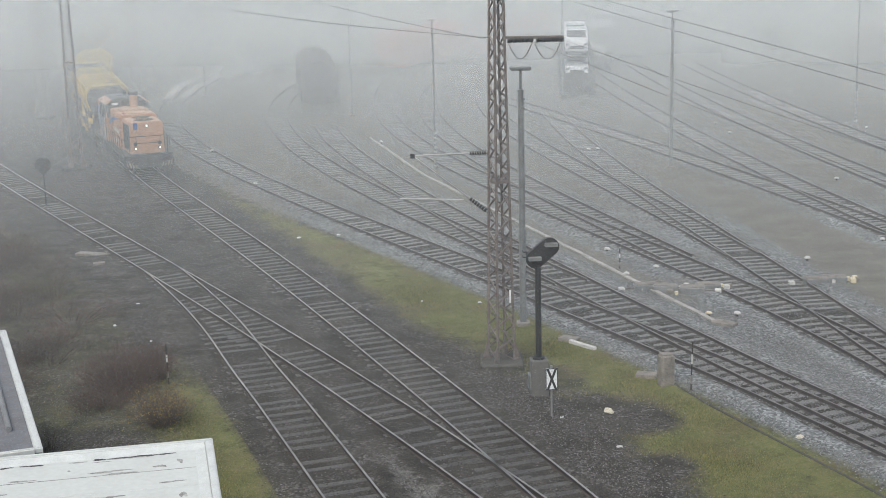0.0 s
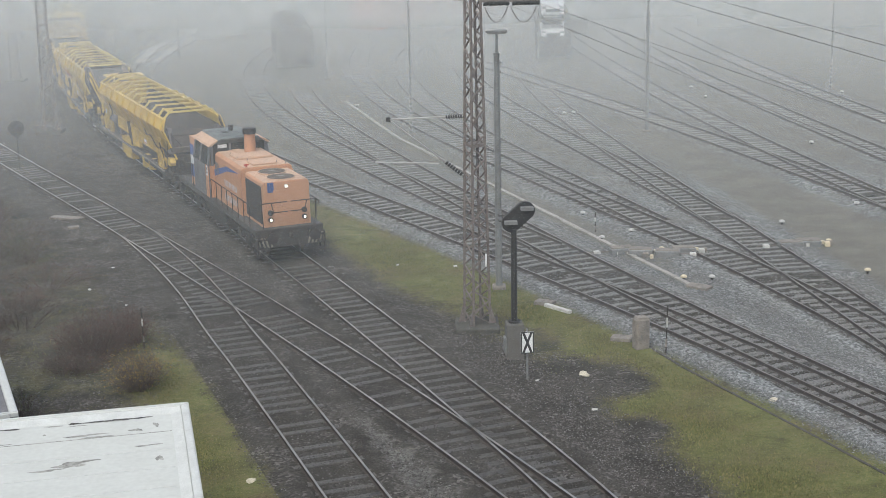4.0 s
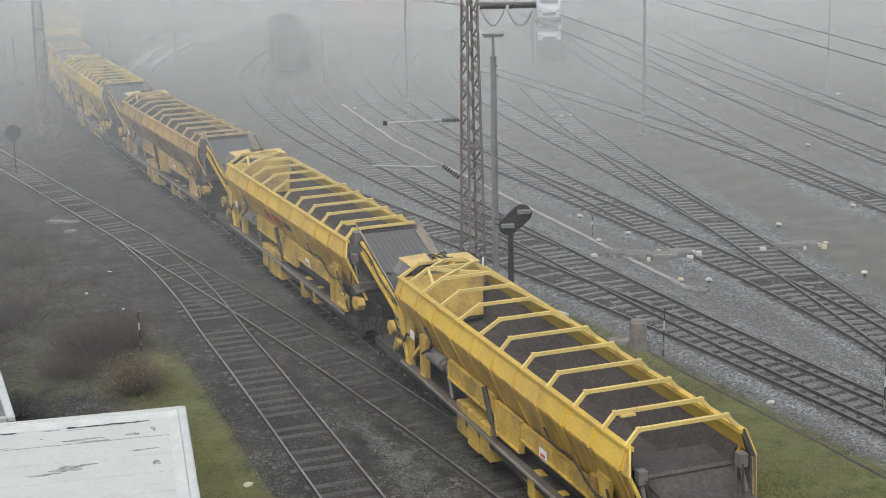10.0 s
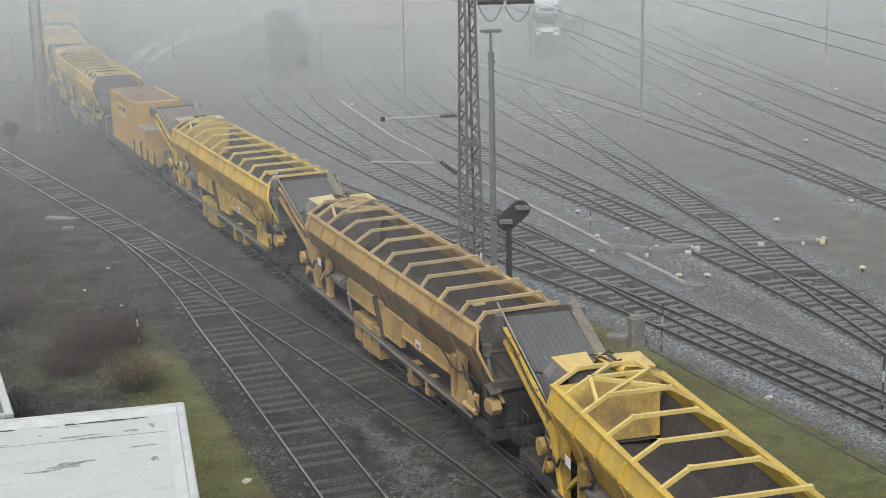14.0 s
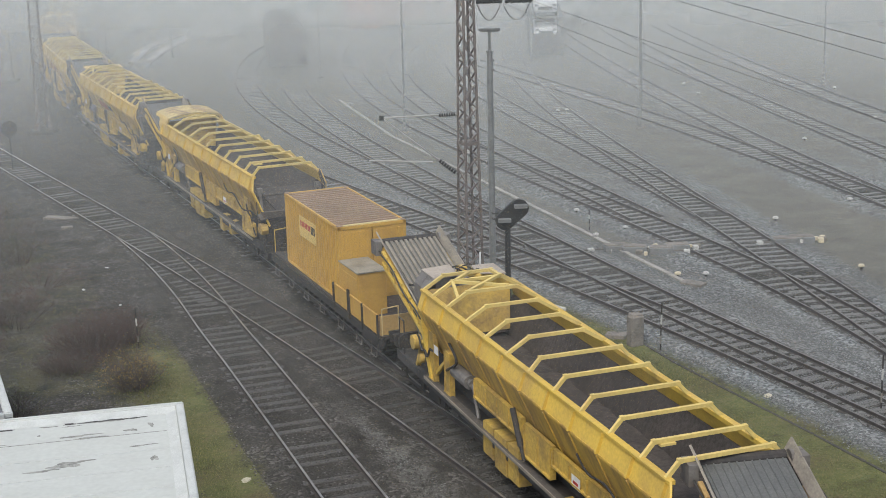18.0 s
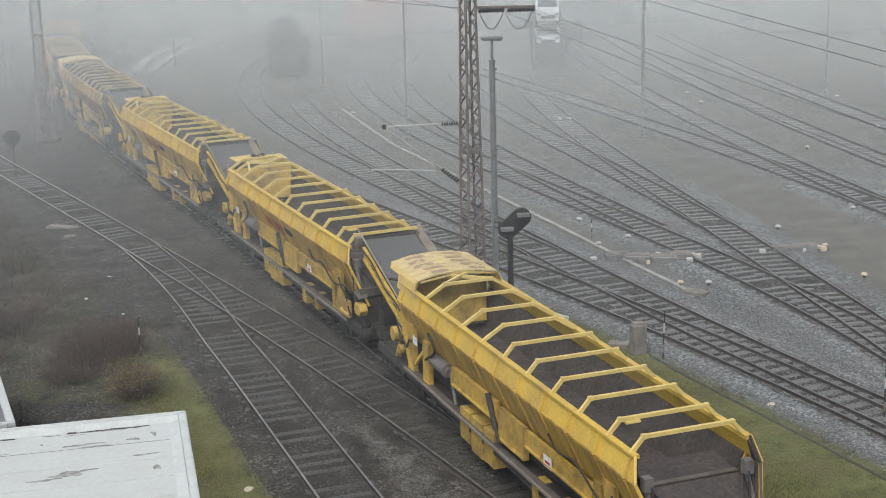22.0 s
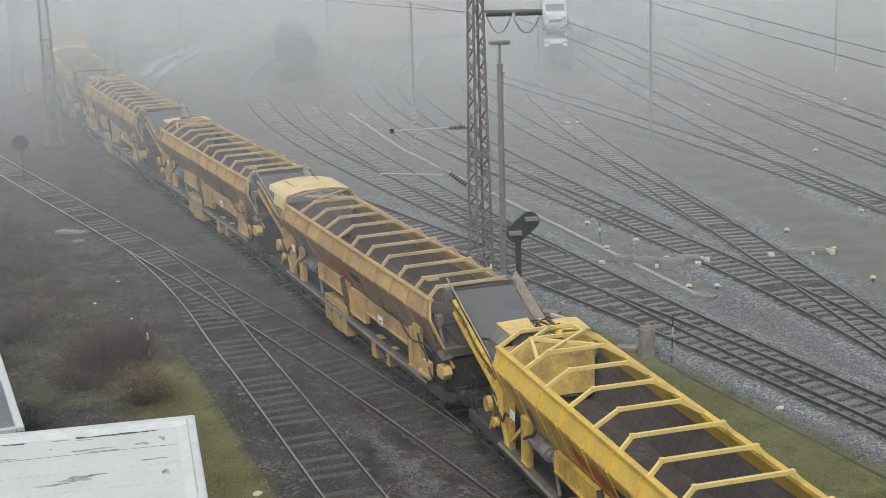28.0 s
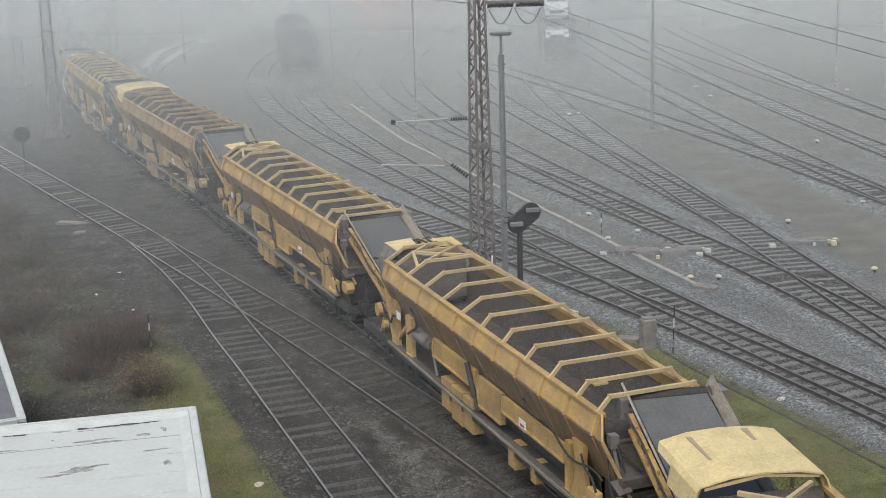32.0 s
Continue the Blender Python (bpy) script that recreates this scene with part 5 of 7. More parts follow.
    part("horn", Shape().tube((-2.3, 0.15, 4.13), (-2.3, 0.15, 4.4), 0.11, 0.13, 10), BLACK, g)
    part("horn", Shape().tube((-1.4, 0.6, 4.13), (-1.4, 0.6, 4.32), 0.13, 0.13, 10), BLACK, g)
    stack = part("exhaust_pipe", Shape().tube((0.15, 0.3, 3.52), (0.15, 0.3, 4.42), 0.26, 0.24, 20), ORANGE, g, "orange exhaust pipe with sooty rim")
    part("sooty_rim", Shape().tube((0.15, 0.3, 4.36), (0.15, 0.3, 4.6), 0.29, 0.29, 20), BLACK, stack)
    part("drain_valve", Shape().tube((3.45, -0.85, 3.55), (3.45, -0.85, 3.68), 0.04, n=8).tube((3.45, -0.95, 3.66), (3.45, -0.75, 3.66), 0.03, n=6), RED, g, "small red valve")
    for x, y in ((0.75, -0.75), (0.75, 0.75), (1.8, -0.75), (1.8, 0.75), (2.4, -0.5), (3.3, 0.5), (3.45, 0.85)):
        part("lifting_eye", Shape().tube((x, y, 3.56), (x, y, 3.72), 0.02, n=6), STEEL, g)
    part("sunblind", Shape().box(xb - 0.03, xb + 0.0, -0.95, -0.55, 3.7, 3.85), WHITE, g)
    return g


def build_flat():
    """A flat wagon, 13.7 m over buffers."""
    f = thing("flat_wagon", "low flat wagon with yellow drop sides and a dark deck", "wagon")
    u = Shape()
    for sg in (-1, 1):
        u.box(-5.9, 5.9, sg * 1.3 - 0.07, sg * 1.3 + 0.07, 0.95, 1.22)
    u.box(-5.9, 5.9, -0.4, 0.4, 0.8, 1.2)
    part("underframe", u, DARK, f)
    part("deck", Shape().box(-5.9, 5.9, -1.3, 1.3, 1.222, 1.28), SPOIL, f, "dirty plank deck")
    for x in (-4.2, 4.2):
        fr = Shape()
        for y in (-1, 1):
            fr.box(x - 0.8, x + 0.8, y - 0.07, y + 0.07, 0.55, 0.8)
        b = part("axle_guard", fr, DARK, f)
        w = Shape().tube((0, -0.95, 0), (0, 0.95, 0), 0.09)
        for y in (-0.75, 0.75):
            w.tube((0, y - 0.065, 0), (0, y + 0.065, 0), 0.46, n=20)
        ob = part("wheelset", w, STEEL, b)
        ob.location = (x, 0, RAIL_Z + 0.46)
        WHEELS.append((ob, (x, 0, RAIL_Z + 0.46), 0.46))
    buffers(f, 6.4)
    buffers(f, -6.4)
    for sg in (-1, 1):
        for a, b in ((1.55, 2.95), (3.1, 4.3), (4.35, 5.7)):
            s = Shape().box(a, b, min(sg * 1.32, sg * 1.36), max(sg * 1.32, sg * 1.36), 1.30, 1.95)
            s.box(a, b, min(sg * 1.36, sg * 1.38), max(sg * 1.36, sg * 1.38), 1.88, 1.95)
            part("drop_side", s, CONT, f, "yellow drop side")
        for x in (1.5, 2.98, 3.08, 4.33, 5.75):
            part("stanchion", Shape().box(x - 0.03, x + 0.03, min(sg * 1.36, sg * 1.42), max(sg * 1.36, sg * 1.42), 1.1, 2.1 if x > 2 and x < 3.2 else 1.97), DARK, f)
        for x in (-5.4, -3.6, -1.8, 0.0, 2.0, 3.8, 5.2):
            st = Shape()
            st.tube((x - 0.25, sg * 1.36, 0.5), (x + 0.25, sg * 1.36, 0.5), 0.02, n=6).tube((x - 0.25, sg * 1.34, 0.5), (x - 0.25, sg * 1.3, 0.98), 0.02, n=6)
            st.tube((x + 0.25, sg * 1.34, 0.5), (x + 0.25, sg * 1.3, 0.98), 0.02, n=6)
            part("step", st, STEEL, f, "worn bare-metal step")
    part("end_board", Shape().box(5.7, 5.76, -1.3, 1.3, 1.28, 1.9), YELLOW_DUST, f)
    handrail(f, [(5.8, -1.25, 1.28), (5.8, -1.25, 2.15), (5.8, -0.7, 2.2), (5.8, -0.7, 1.28)], 0.02, CREAM)
    handrail(f, [(-5.8, -1.25, 1.28), (-5.8, -1.25, 2.15), (-5.8, -0.7, 2.2), (-5.8, -0.7, 1.28)], 0.02, YELLOW)
    return f


def build_container():
    c = thing("shipping_container", "yellow corrugated shipping container with a rusty roof on a flat wagon", "container")
    x0, x1, hy, z0, z1 = -3.03, 3.03, 1.22, 0.0, 2.6
    fr = Shape()
    for x in (x0, x1):
        for sg in (-1, 1):
            fr.box(x - 0.08 if x > 0 else x, x if x > 0 else x + 0.08, min(sg * hy, sg * (hy - 0.1)), max(sg * hy, sg * (hy - 0.1)), z0, z1)
        for z in (z0, z1 - 0.12):
            fr.box(x - 0.08 if x > 0 else x, x if x > 0 else x + 0.08, -hy, hy, z, z + 0.12)
    for sg in (-1, 1):
        for z in (z0, z1 - 0.09):
            fr.box(x0, x1, min(sg * hy, sg * (hy - 0.07)), max(sg * hy, sg * (hy - 0.07)), z, z + 0.09)
    part("frame", fr, CONT, c, bevel=0.008)
    for sg in (-1, 1):
        # corrugated wall
        s, n = Shape(), 22
        prof = []
        for k in range(n):
            a = x0 + 0.08 + (x1 - x0 - 0.16) * k / n
            p = (x1 - x0 - 0.16) / n
            prof += [(a, sg * (hy - 0.01)), (a + p * 0.35, sg * (hy - 0.01)), (a + p * 0.45, sg * (hy - 0.12)), (a + p * 0.9, sg * (hy - 0.12))]
        prof += [(x1 - 0.08, sg * (hy - 0.01))]
        k = len(prof)
        s.add([(x, y, z0 + 0.09) for x, y in prof] + [(x, y, z1 - 0.09) for x, y in prof] + [(x, y - sg * 0.04, z0 + 0.09) for x, y in prof]
              + [(x, y - sg * 0.04, z1 - 0.09) for x, y in prof],
              [(i, i + 1, k + i + 1, k + i) for i in range(k - 1)] + [(2 * k + i, 3 * k + i, 3 * k + i + 1, 2 * k + i + 1) for i in range(k - 1)])
        part("side_wall", s, CONT, c, "corrugated yellow wall")
        # company name on a lighter panel, as plain bars
        part("sign_panel", Shape().box(-1.3, 0.6, min(sg * (hy + 0.001), sg * (hy + 0.01)), max(sg * (hy + 0.001), sg * (hy + 0.01)), 1.4, 2.15), SIGN_YELLOW, c, "light sign panel")
        for k in range(7):
            x = -1.15 + 0.17 * k
            part("sign_bar", Shape().box(x, x + 0.12, min(sg * (hy + 0.01), sg * (hy + 0.014)), max(sg * (hy + 0.01), sg * (hy + 0.014)), 1.78, 1.98), RED, c)
        for k in range(3):
            x = 0.06 + 0.16 * k
            part("sign_bar", Shape().box(x, x + 0.12, min(sg * (hy + 0.01), sg * (hy + 0.014)), max(sg * (hy + 0.01), sg * (hy + 0.014)), 1.72, 2.0), BLACK, c)
    s, n = Shape(), 20
    prof = []
    p = (x1 - x0 - 0.16) / n
    for k in range(n):
        a = x0 + 0.08 + p * k
        prof += [(a, z1 - 0.02), (a + p * 0.5, z1 - 0.02), (a + p * 0.56, z1 - 0.13), (a + p * 0.94, z1 - 0.13)]
    prof += [(x1 - 0.08, z1 - 0.02), (x1 - 0.08, z1 - 0.17), (x0 + 0.08, z1 - 0.17)]
    s.prism(prof, -hy + 0.07, hy - 0.07, "y")
    part("roof", s, CONT_TOP, c, "rust-brown corrugated roof")
    part("roof_beam", Shape().box(x1 - 0.14, x1 - 0.02, -1.0, 1.05, z1 + 0.002, z1 + 0.03), CREAM, c, "pale dusty roof edge")
    for sg in (-1, 1):
        d = Shape().box(x1 - 0.06, x1 - 0.02, min(0.02 * sg, 1.12 * sg), max(0.02 * sg, 1.12 * sg), z0 + 0.12, z1 - 0.13)
        for k in range(4):
            d.box(x1 - 0.02, x1 + 0.015, min(sg * (0.12 + 0.26 * k), sg * (0.22 + 0.26 * k)), max(sg * (0.12 + 0.26 * k), sg * (0.22 + 0.26 * k)), z0 + 0.2, z1 - 0.22)
        part("end_panel", d, CONT, c)
        for x in (x0 + 0.02, x1 - 0.2):
            part("corner_casting", Shape().box(x, x + 0.18, min(sg * (hy + 0.004), sg * (hy - 0.14)), max(sg * (hy + 0.004), sg * (hy - 0.14)), z1 + 0.002, z1 + 0.02), CONT_TOP, c)
    return c


def build_chest():
    c = thing("steel_tool_box", "yellow steel tool box with a dirty lid beside the container", "tool box")
    part("body", Shape().box(-0.9, 0.9, -0.5, 0.5, 0, 1.45), CONT, c, bevel=0.015)
    part("lid", Shape().box(-0.93, 0.93, -0.53, 0.53, 1.452, 1.5), CHEST_LID, c, "dirty grey lid", 0.01)
    part("hinge_bar", Shape().box(-0.8, 0.8, -0.515, -0.501, 1.2, 1.26), CONT, c)
    return c


loco = build_loco()
TRAIN.append((loco, -51.95, 14.2, None))
front = -65.95
LOADS = []
for k, (paint, cover, label, mark) in enumerate((
        ("clean", "small", "yellow conveyor hopper wagon with open bows, coupled behind the locomotive", False),
        ("clean", "small", "bright yellow conveyor hopper wagon with raised discharge belt", True),
        ("dusty", "small", "dust-brown conveyor hopper wagon with raised discharge belt", False),
        ("clean", "small", "dusty yellow conveyor hopper wagon ahead of the flat wagon", False),
        ("clean", "stained", "yellow conveyor hopper wagon with a stained pale end cover", False),
        ("clean", "small", "yellow conveyor hopper wagon with a faded red mark", True),
        ("clean", "small", "bright yellow conveyor hopper wagon with a red painted mark", True),
        ("dusty", "large", "weathered yellow conveyor hopper wagon with a large end cover", True),
        ("dusty", "small", "dusty yellow conveyor hopper wagon with raised discharge belt", False),
        ("dusty", "small", "dusty yellow conveyor hopper wagon with dark load", False),
        ("tan", "large", "tan conveyor hopper wagon with a pale end cover", False),
        ("dusty", "small", "dusty conveyor hopper wagon near the train's end", False))):
    if k == 4:
        flat = build_flat()
        TRAIN.append((flat, front, 12.8, None))
        box = build_container()
        TRAIN.append((box, front, 12.8, Matrix.Translation((-1.3, 0, 1.282))))
        chest = build_chest()
        TRAIN.append((chest, front, 12.8, Matrix.Translation((2.72, -0.75, 1.282))))
        front -= 12.8
    wg = build_wagon(paint, cover, label, mark=mark, ribs=0.035 if k < 3 else 0.004)
    TRAIN.append((wg, front, 19.69, None))
    front -= 19.69


def motions():
    for ob, s0, length, on in TRAIN:
        rows = []
        for t in range(0, 33):
            m = vehicle_pose(s0 + SPEED * t, length)
            rows.append((t, m @ on if on else m))
        walk(ob, rows)
    for ob, at, r in WHEELS:
        turn = SPEED / r
        step = 0.0667
        n = int(32.0 / step) + 1
        walk(ob, [(min(32.0, i * step), Matrix.Translation(at) @ Matrix.Rotation(turn * min(32.0, i * step), 4, "Y")) for i in range(n + 1)])

# ---- masts, signals and wires ----
def lattice_mast(name, label, x, y, high, w0, w1, steps, twist=0.0, group="lattice masts", z=0.0, bar=0.045):
    g = thing(name, label, "mast", group, at=pose(x, y, z))
    tw = Matrix.Rotation(radians(twist), 3, "Z")
    z0 = 0.2
    half = lambda z: (w0 + (w1 - w0) * min(1, (z / high))) / 2
    for sx in (-1, 1):
        for sy in (-1, 1):
            c = Shape()
            a, b = half(z0), half(high)
            p, q = Vector((sx * a, sy * a, z0)), Vector((sx * b, sy * b, high))
            p, q = tw @ p, tw @ q
            c.beam(p, q, 0.085, 0.02)
            c.beam(p, q, 0.02, 0.085)
            part("corner_angle", c, LATTICE, g)
    for face in range(4):
        br = Shape()
        n = steps
        for i in range(n):
            za, zb = z0 + (high - z0) * i / n, z0 + (high - z0) * (i + 1) / n
            s = 1 if i % 2 else -1
            a, b = half(za), half(zb)
            pts = [(-s * a, -a, za), (s * b, -b, zb)]
            rot = tw @ Matrix.Rotation(face * math.pi / 2, 3, "Z")
            br.beam(rot @ Vector(pts[0]), rot @ Vector(pts[1]), bar, bar)
        part("lattice_bracing", br, LATTICE, g)
    for z in (high * 0.45, high * 0.88):
        h = half(z)
        ring = [tw @ Vector((a * (h + 0.02), b * (h + 0.02), 0)) for a, b in ((-1, -1), (1, -1), (1, 1), (-1, 1))]
        part("band", Shape().prism([(v.x, v.y) for v in ring], z, z + 0.1, "z"), LATTICE, g)
    foot = Shape().prism([(-0.75, -0.75), (0.75, -0.75), (0.75, 0.75), (-0.75, 0.75)], -0.3, 0.2, "z")
    part("concrete_foot", foot, MOSSY, g, "low weathered concrete footing", 0.05)
    for sx in (-1, 1):
        for sy in (-1, 1):
            a = half(z0)
            o = [tw @ Vector(v) for v in ((sx * a, sy * a, z0), (sx * (a + 0.2), sy * (a + 0.06), z0), (sx * a, sy * a, z0 + 0.75))]
            part("foot_plate", Shape().sheet(o, 0.02), LATTICE, g)
    return g


mast = lattice_mast("lattice_mast", "rusty grey lattice overhead-line mast with crossarm and insulators", 1.93, 49.47, 14.2, 0.66, 0.30, 34, 28)
arm = Shape().beam((0.2, 0, 11.22), (2.2, 0, 11.2), 0.09, 0.1)
part("crossarm", arm, LATTICE, mast)
for x0_, x1_ in ((0.35, 1.2), (1.3, 2.2)):
    s = Shape()
    for k in range(14):
        xx = x0_ + (x1_ - x0_) * k / 14
        s.tube((xx, 0, 11.12 + 0.012 * (k % 3)), (xx + 0.062, 0, 11.12), 0.085 + 0.02 * (k % 2), 0.075, 10)
    part("insulator", s, BLACK, mast, "dark ribbed insulator")
for x0_, x1_, dip in ((0.4, 1.15, 0.5), (1.25, 2.1, 0.52)):
    s = Shape()
    f = lambda q: (x0_ + (x1_ - x0_) * q, 0.05, 11.0 - dip * 4 * q * (1 - q))
    s.run(f, 12, 0.016, 5)
    part("jumper_loop", s, DARK, mast)
can = Shape().tube((-0.38, 0, 7.42), (-2.85, 0, 7.36), 0.03, n=8)
part("cantilever_tube", can, ARM_METAL, mast, "bare metal cantilever tube")
part("cantilever_tube", Shape().tube((-0.4, 0, 5.4), (-2.85, 0, 7.34), 0.03, n=8), ARM_METAL, mast, "bare metal cantilever tube")
part("registration_arm", Shape().tube((-1.2, 0, 5.82), (-3.35, 0, 5.92), 0.028, n=8), ARM_METAL, mast, "bare metal registration arm")
for p, q in (((-0.42, 0, 7.42), (-0.98, 0, 7.40)), ((-0.45, 0, 5.44), (-1.0, 0, 5.88))):
    s = Shape()
    a, b = Vector(p), Vector(q)
    for k in range(7):
        s.tube(a.lerp(b, k / 7), a.lerp(b, (k + 0.7) / 7), 0.085, 0.06, 10)
    part("insulator", s, BLACK, mast, "dark ribbed insulator")
part("clamp", Shape().box(-2.95, -2.80, -0.06, 0.06, 7.28, 7.44), BLACK, mast)
part("small_plate", Shape().box(0.28, 0.34, -0.42, -0.40, 2.3, 2.75), WHITE, mast, "small white number plate")

lattice_mast("lattice_mast", "hazy lattice overhead-line mast beside the train's track", -22.4, 91.1, 14.5, 0.72, 0.36, 30, 20)
lattice_mast("lattice_mast", "faint lattice mast deep in the fog", -31.4, 118, 14.5, 0.72, 0.36, 28, 20, z=-0.48)
lattice_mast("lattice_mast", "faint lattice mast deep in the fog", -26.5, 131, 14.5, 0.7, 0.36, 26, 20, z=-0.3)


def wire(name, label, a, b, sag=0.4, r=0.009, n=24):
    s = Shape()
    a, b = Vector(a), Vector(b)
    f = lambda q: a.lerp(b, q) - Vector((0, 0, sag * 4 * q * (1 - q)))
    s.run(f, n, r, 5)
    solo(name, s, GRIME_SHADE, label, "cable", "overhead wires")


# the wires run on to masts outside the view on either side
def carry(a, b, k=2.2):
    return tuple(Vector(a).lerp(Vector(b), k))


wire("overhead_wire", "thin dark overhead wire from the lattice mast's crossarm", (4.12, 49.47, 11.1), carry((4.12, 49.47, 11.1), (10.84, 36, 9.62), 2.6), 0.15)
wire("overhead_wire", "thin dark overhead wire from the lattice mast's crossarm", (3.15, 49.47, 11.05), carry((3.15, 49.47, 11.05), (10.88, 36, 8.85), 2.6), 0.15)
wire("overhead_wire", "thin dark overhead wire high over the yard", carry((10.78, 36, 11.03), (5.52, 60, 11.68), 3.0), carry((5.52, 60, 11.68), (10.78, 36, 11.03), 2.0), 0.1)
wire("overhead_wire", "thin dark overhead wire high over the yard", carry((10.76, 36, 11.4), (6.98, 60, 11.65), 3.0), carry((6.98, 60, 11.65), (10.76, 36, 11.4), 2.0), 0.1)
wire("overhead_wire", "thin dark wire from the mast towards the fog", (1.75, 49.47, 11.22), (-23, 92, 11.9), 0.5)
wire("overhead_wire", "thin dark wire from the mast towards the fog", (1.75, 49.47, 11.15), (-19.7, 125.9, 11.2), 0.5)


def lamp_post(label, x, y, high, step, wide, r=0.11, ladder=False):
    g = thing("lamp_post", label, "lamp post", "yard lamp posts", at=pose(x, y, 0))
    part("pole", Shape().tube((0, 0, 0), (0, 0, step), r, r * 0.8, 14), POLE, g)
    part("upper_pole", Shape().tube((0, 0, step), (0, 0, high), r * 0.42, r * 0.4, 10), POLE, g)
    part("lamp_head", Shape().box(-wide / 2, wide / 2, -0.12, 0.12, high, high + 0.1).box(-wide / 2 + 0.05, wide / 2 - 0.05, -0.1, 0.1, high - 0.04, high), POLE, g, "flat grey lamp head", 0.015)
    part("collar", Shape().tube((0, 0, step - 0.06), (0, 0, step + 0.05), r * 0.95, n=14), POLE, g)
    for z in (step - 0.35, step - 0.7):
        part("bracket", Shape().box(0.05, 0.18, -0.03, 0.03, z, z + 0.08), POLE, g)
    if ladder:
        for k in range(8):
            z = 0.3 + 0.28 * k
            part("white_band", Shape().tube((0, 0, z), (0, 0, z + 0.14), r * 1.05, n=12), ARM_METAL, g)
    part("base", Shape().box(-0.25, 0.25, -0.25, 0.25, -0.1, 0.14), CONCRETE, g, bevel=0.03)
    return g


lamp_post("grey steel yard lamp post with a flat head", 2.96, 54.3, 9.62, 8.85, 0.78, 0.13)
lamp_post("slender lamp post with white bands at its foot", -0.32, 87.1, 8.9, 8.3, 0.62, 0.07, True)
lamp_post("slender grey lamp post standing on bare earth", 13.47, 86.5, 9.1, 8.6, 0.7, 0.11)
lamp_post("faint slender lamp post with banded foot in the fog", -6.55, 111.5, 11.5, 10.8, 0.7, 0.07, True)
lamp_post("faint slender lamp post with banded foot in the fog", 28.2, 100.8, 11.0, 10.4, 0.7, 0.07, True)
lamp_post("faint slender lamp post with banded foot in the fog", 9.7, 117.5, 11.5, 10.9, 0.7, 0.07, True)
lamp_post("faint slender lamp post in the fog", -19.7, 125.9, 12.0, 11.4, 0.7, 0.09)

MOSSY2 = mat("grey_pedestal", (0.115, 0.11, 0.10), 0.85, 0, (0.09, 0.085, 0.07), 0.7, 3.0)
# ground signal with an oblique dark head
sig = thing("railway_signal", "dark railway signal with an oblique head on a concrete base", "signal", at=pose(3.0, 46.2, 0, 0, 0, 4))
part("base", Shape().box(-0.28, 0.28, -0.28, 0.28, -0.1, 1.2), MOSSY2, sig, "grey concrete pedestal", 0.03)
part("post", Shape().tube((0, 0, 1.2), (0, 0, 4.3), 0.1, 0.095, 14), BLACK, sig)
part("post_flange", Shape().tube((0, 0, 1.2), (0, 0, 1.26), 0.2, n=14), BLACK, sig)
head = Shape()
outline = []
for k in range(24):
    a = 2 * math.pi * k / 24
    px, pz = 0.30 * math.cos(a), 0.30 * math.sin(a)
    px += 0.30 if math.cos(a) > 0 else -0.30
    outline.append((px, pz))
c45, s45 = math.cos(radians(40)), math.sin(radians(40))
outline = [(0.15 + a * c45 - b * s45, 4.7 + a * s45 + b * c45) for a, b in outline]
head.prism(outline, -0.06, 0.1, "y")
hd = part("signal_head", head, BLACK, sig, "black oblong signal board")
for a in (-0.34, 0.34):
    cx_, cz_ = 0.15 + a * c45, 4.7 + a * s45
    h = Shape().prism([(cx_ - 0.2, cz_ + 0.02), (cx_ + 0.2, cz_ + 0.02), (cx_ + 0.2, cz_ + 0.12), (cx_ - 0.2, cz_ + 0.12)], -0.28, -0.06, "y")
    part("lamp_hood", h, POLE, hd, "pale grey lamp hood")
    part("lamp_glass", Shape().tube((cx_, -0.06, cz_ - 0.05), (cx_, -0.1, cz_ - 0.05), 0.09, n=14), GLASS_DARK, hd)
cage = Shape()
for z in (4.55, 4.72):
    cage.tube((-0.45, 0.1, z), (0.1, 0.1, z), 0.02, n=6).tube((-0.45, 0.1, z), (-0.45, 0.35, z), 0.02, n=6)
part("service_bracket", cage, DARK, sig)
part("cable_box", Shape().box(-0.34, -0.28, -0.2, 0.2, 0.2, 0.7), POLE, sig)

# white board with two black wedges
brd = thing("board_sign", "white rectangular railway sign with a black cross", "sign", at=pose(3.25, 43.98, 0, 0, 0, 6))
part("post", Shape().tube((0, 0.03, 0), (0, 0.03, 1.66), 0.035, n=10), POLE, brd)
part("board", Shape().box(-0.20, 0.20, -0.02, 0.0, 0.88, 1.58), WHITE, brd, "white board", 0.006)
bl = Shape()
for x0_, x1_ in ((-0.2, -0.165), (0.165, 0.2)):
    bl.box(x0_, x1_, -0.028, -0.02, 0.88, 1.58)
bl.box(-0.165, 0.165, -0.028, -0.02, 1.55, 1.58)
bl.box(-0.165, 0.165, -0.028, -0.02, 0.88, 0.905)
part("border", bl, BLACK, brd)
xx = Shape()
for s in (-1, 1):
    xx.prism([(s * -0.165, 1.55), (s * -0.085, 1.55), (s * 0.165, 0.905), (s * 0.085, 0.905)], -0.0275 - 0.002 * s, -0.021, "y")
part("cross", xx, BLACK, brd, "black diagonal cross")

disc = thing("disc_signal", "dark round disc signal on a thin post", "signal", at=pose(-21.43, 79.65, 0, 0, 0, 15))
part("post", Shape().tube((0, 0, 0), (0, 0, 1.9), 0.04, n=8), BLACK, disc)
part("disc", Shape().tube((0, -0.03, 2.25), (0, 0.03, 2.25), 0.42, n=24), BLACK, disc)
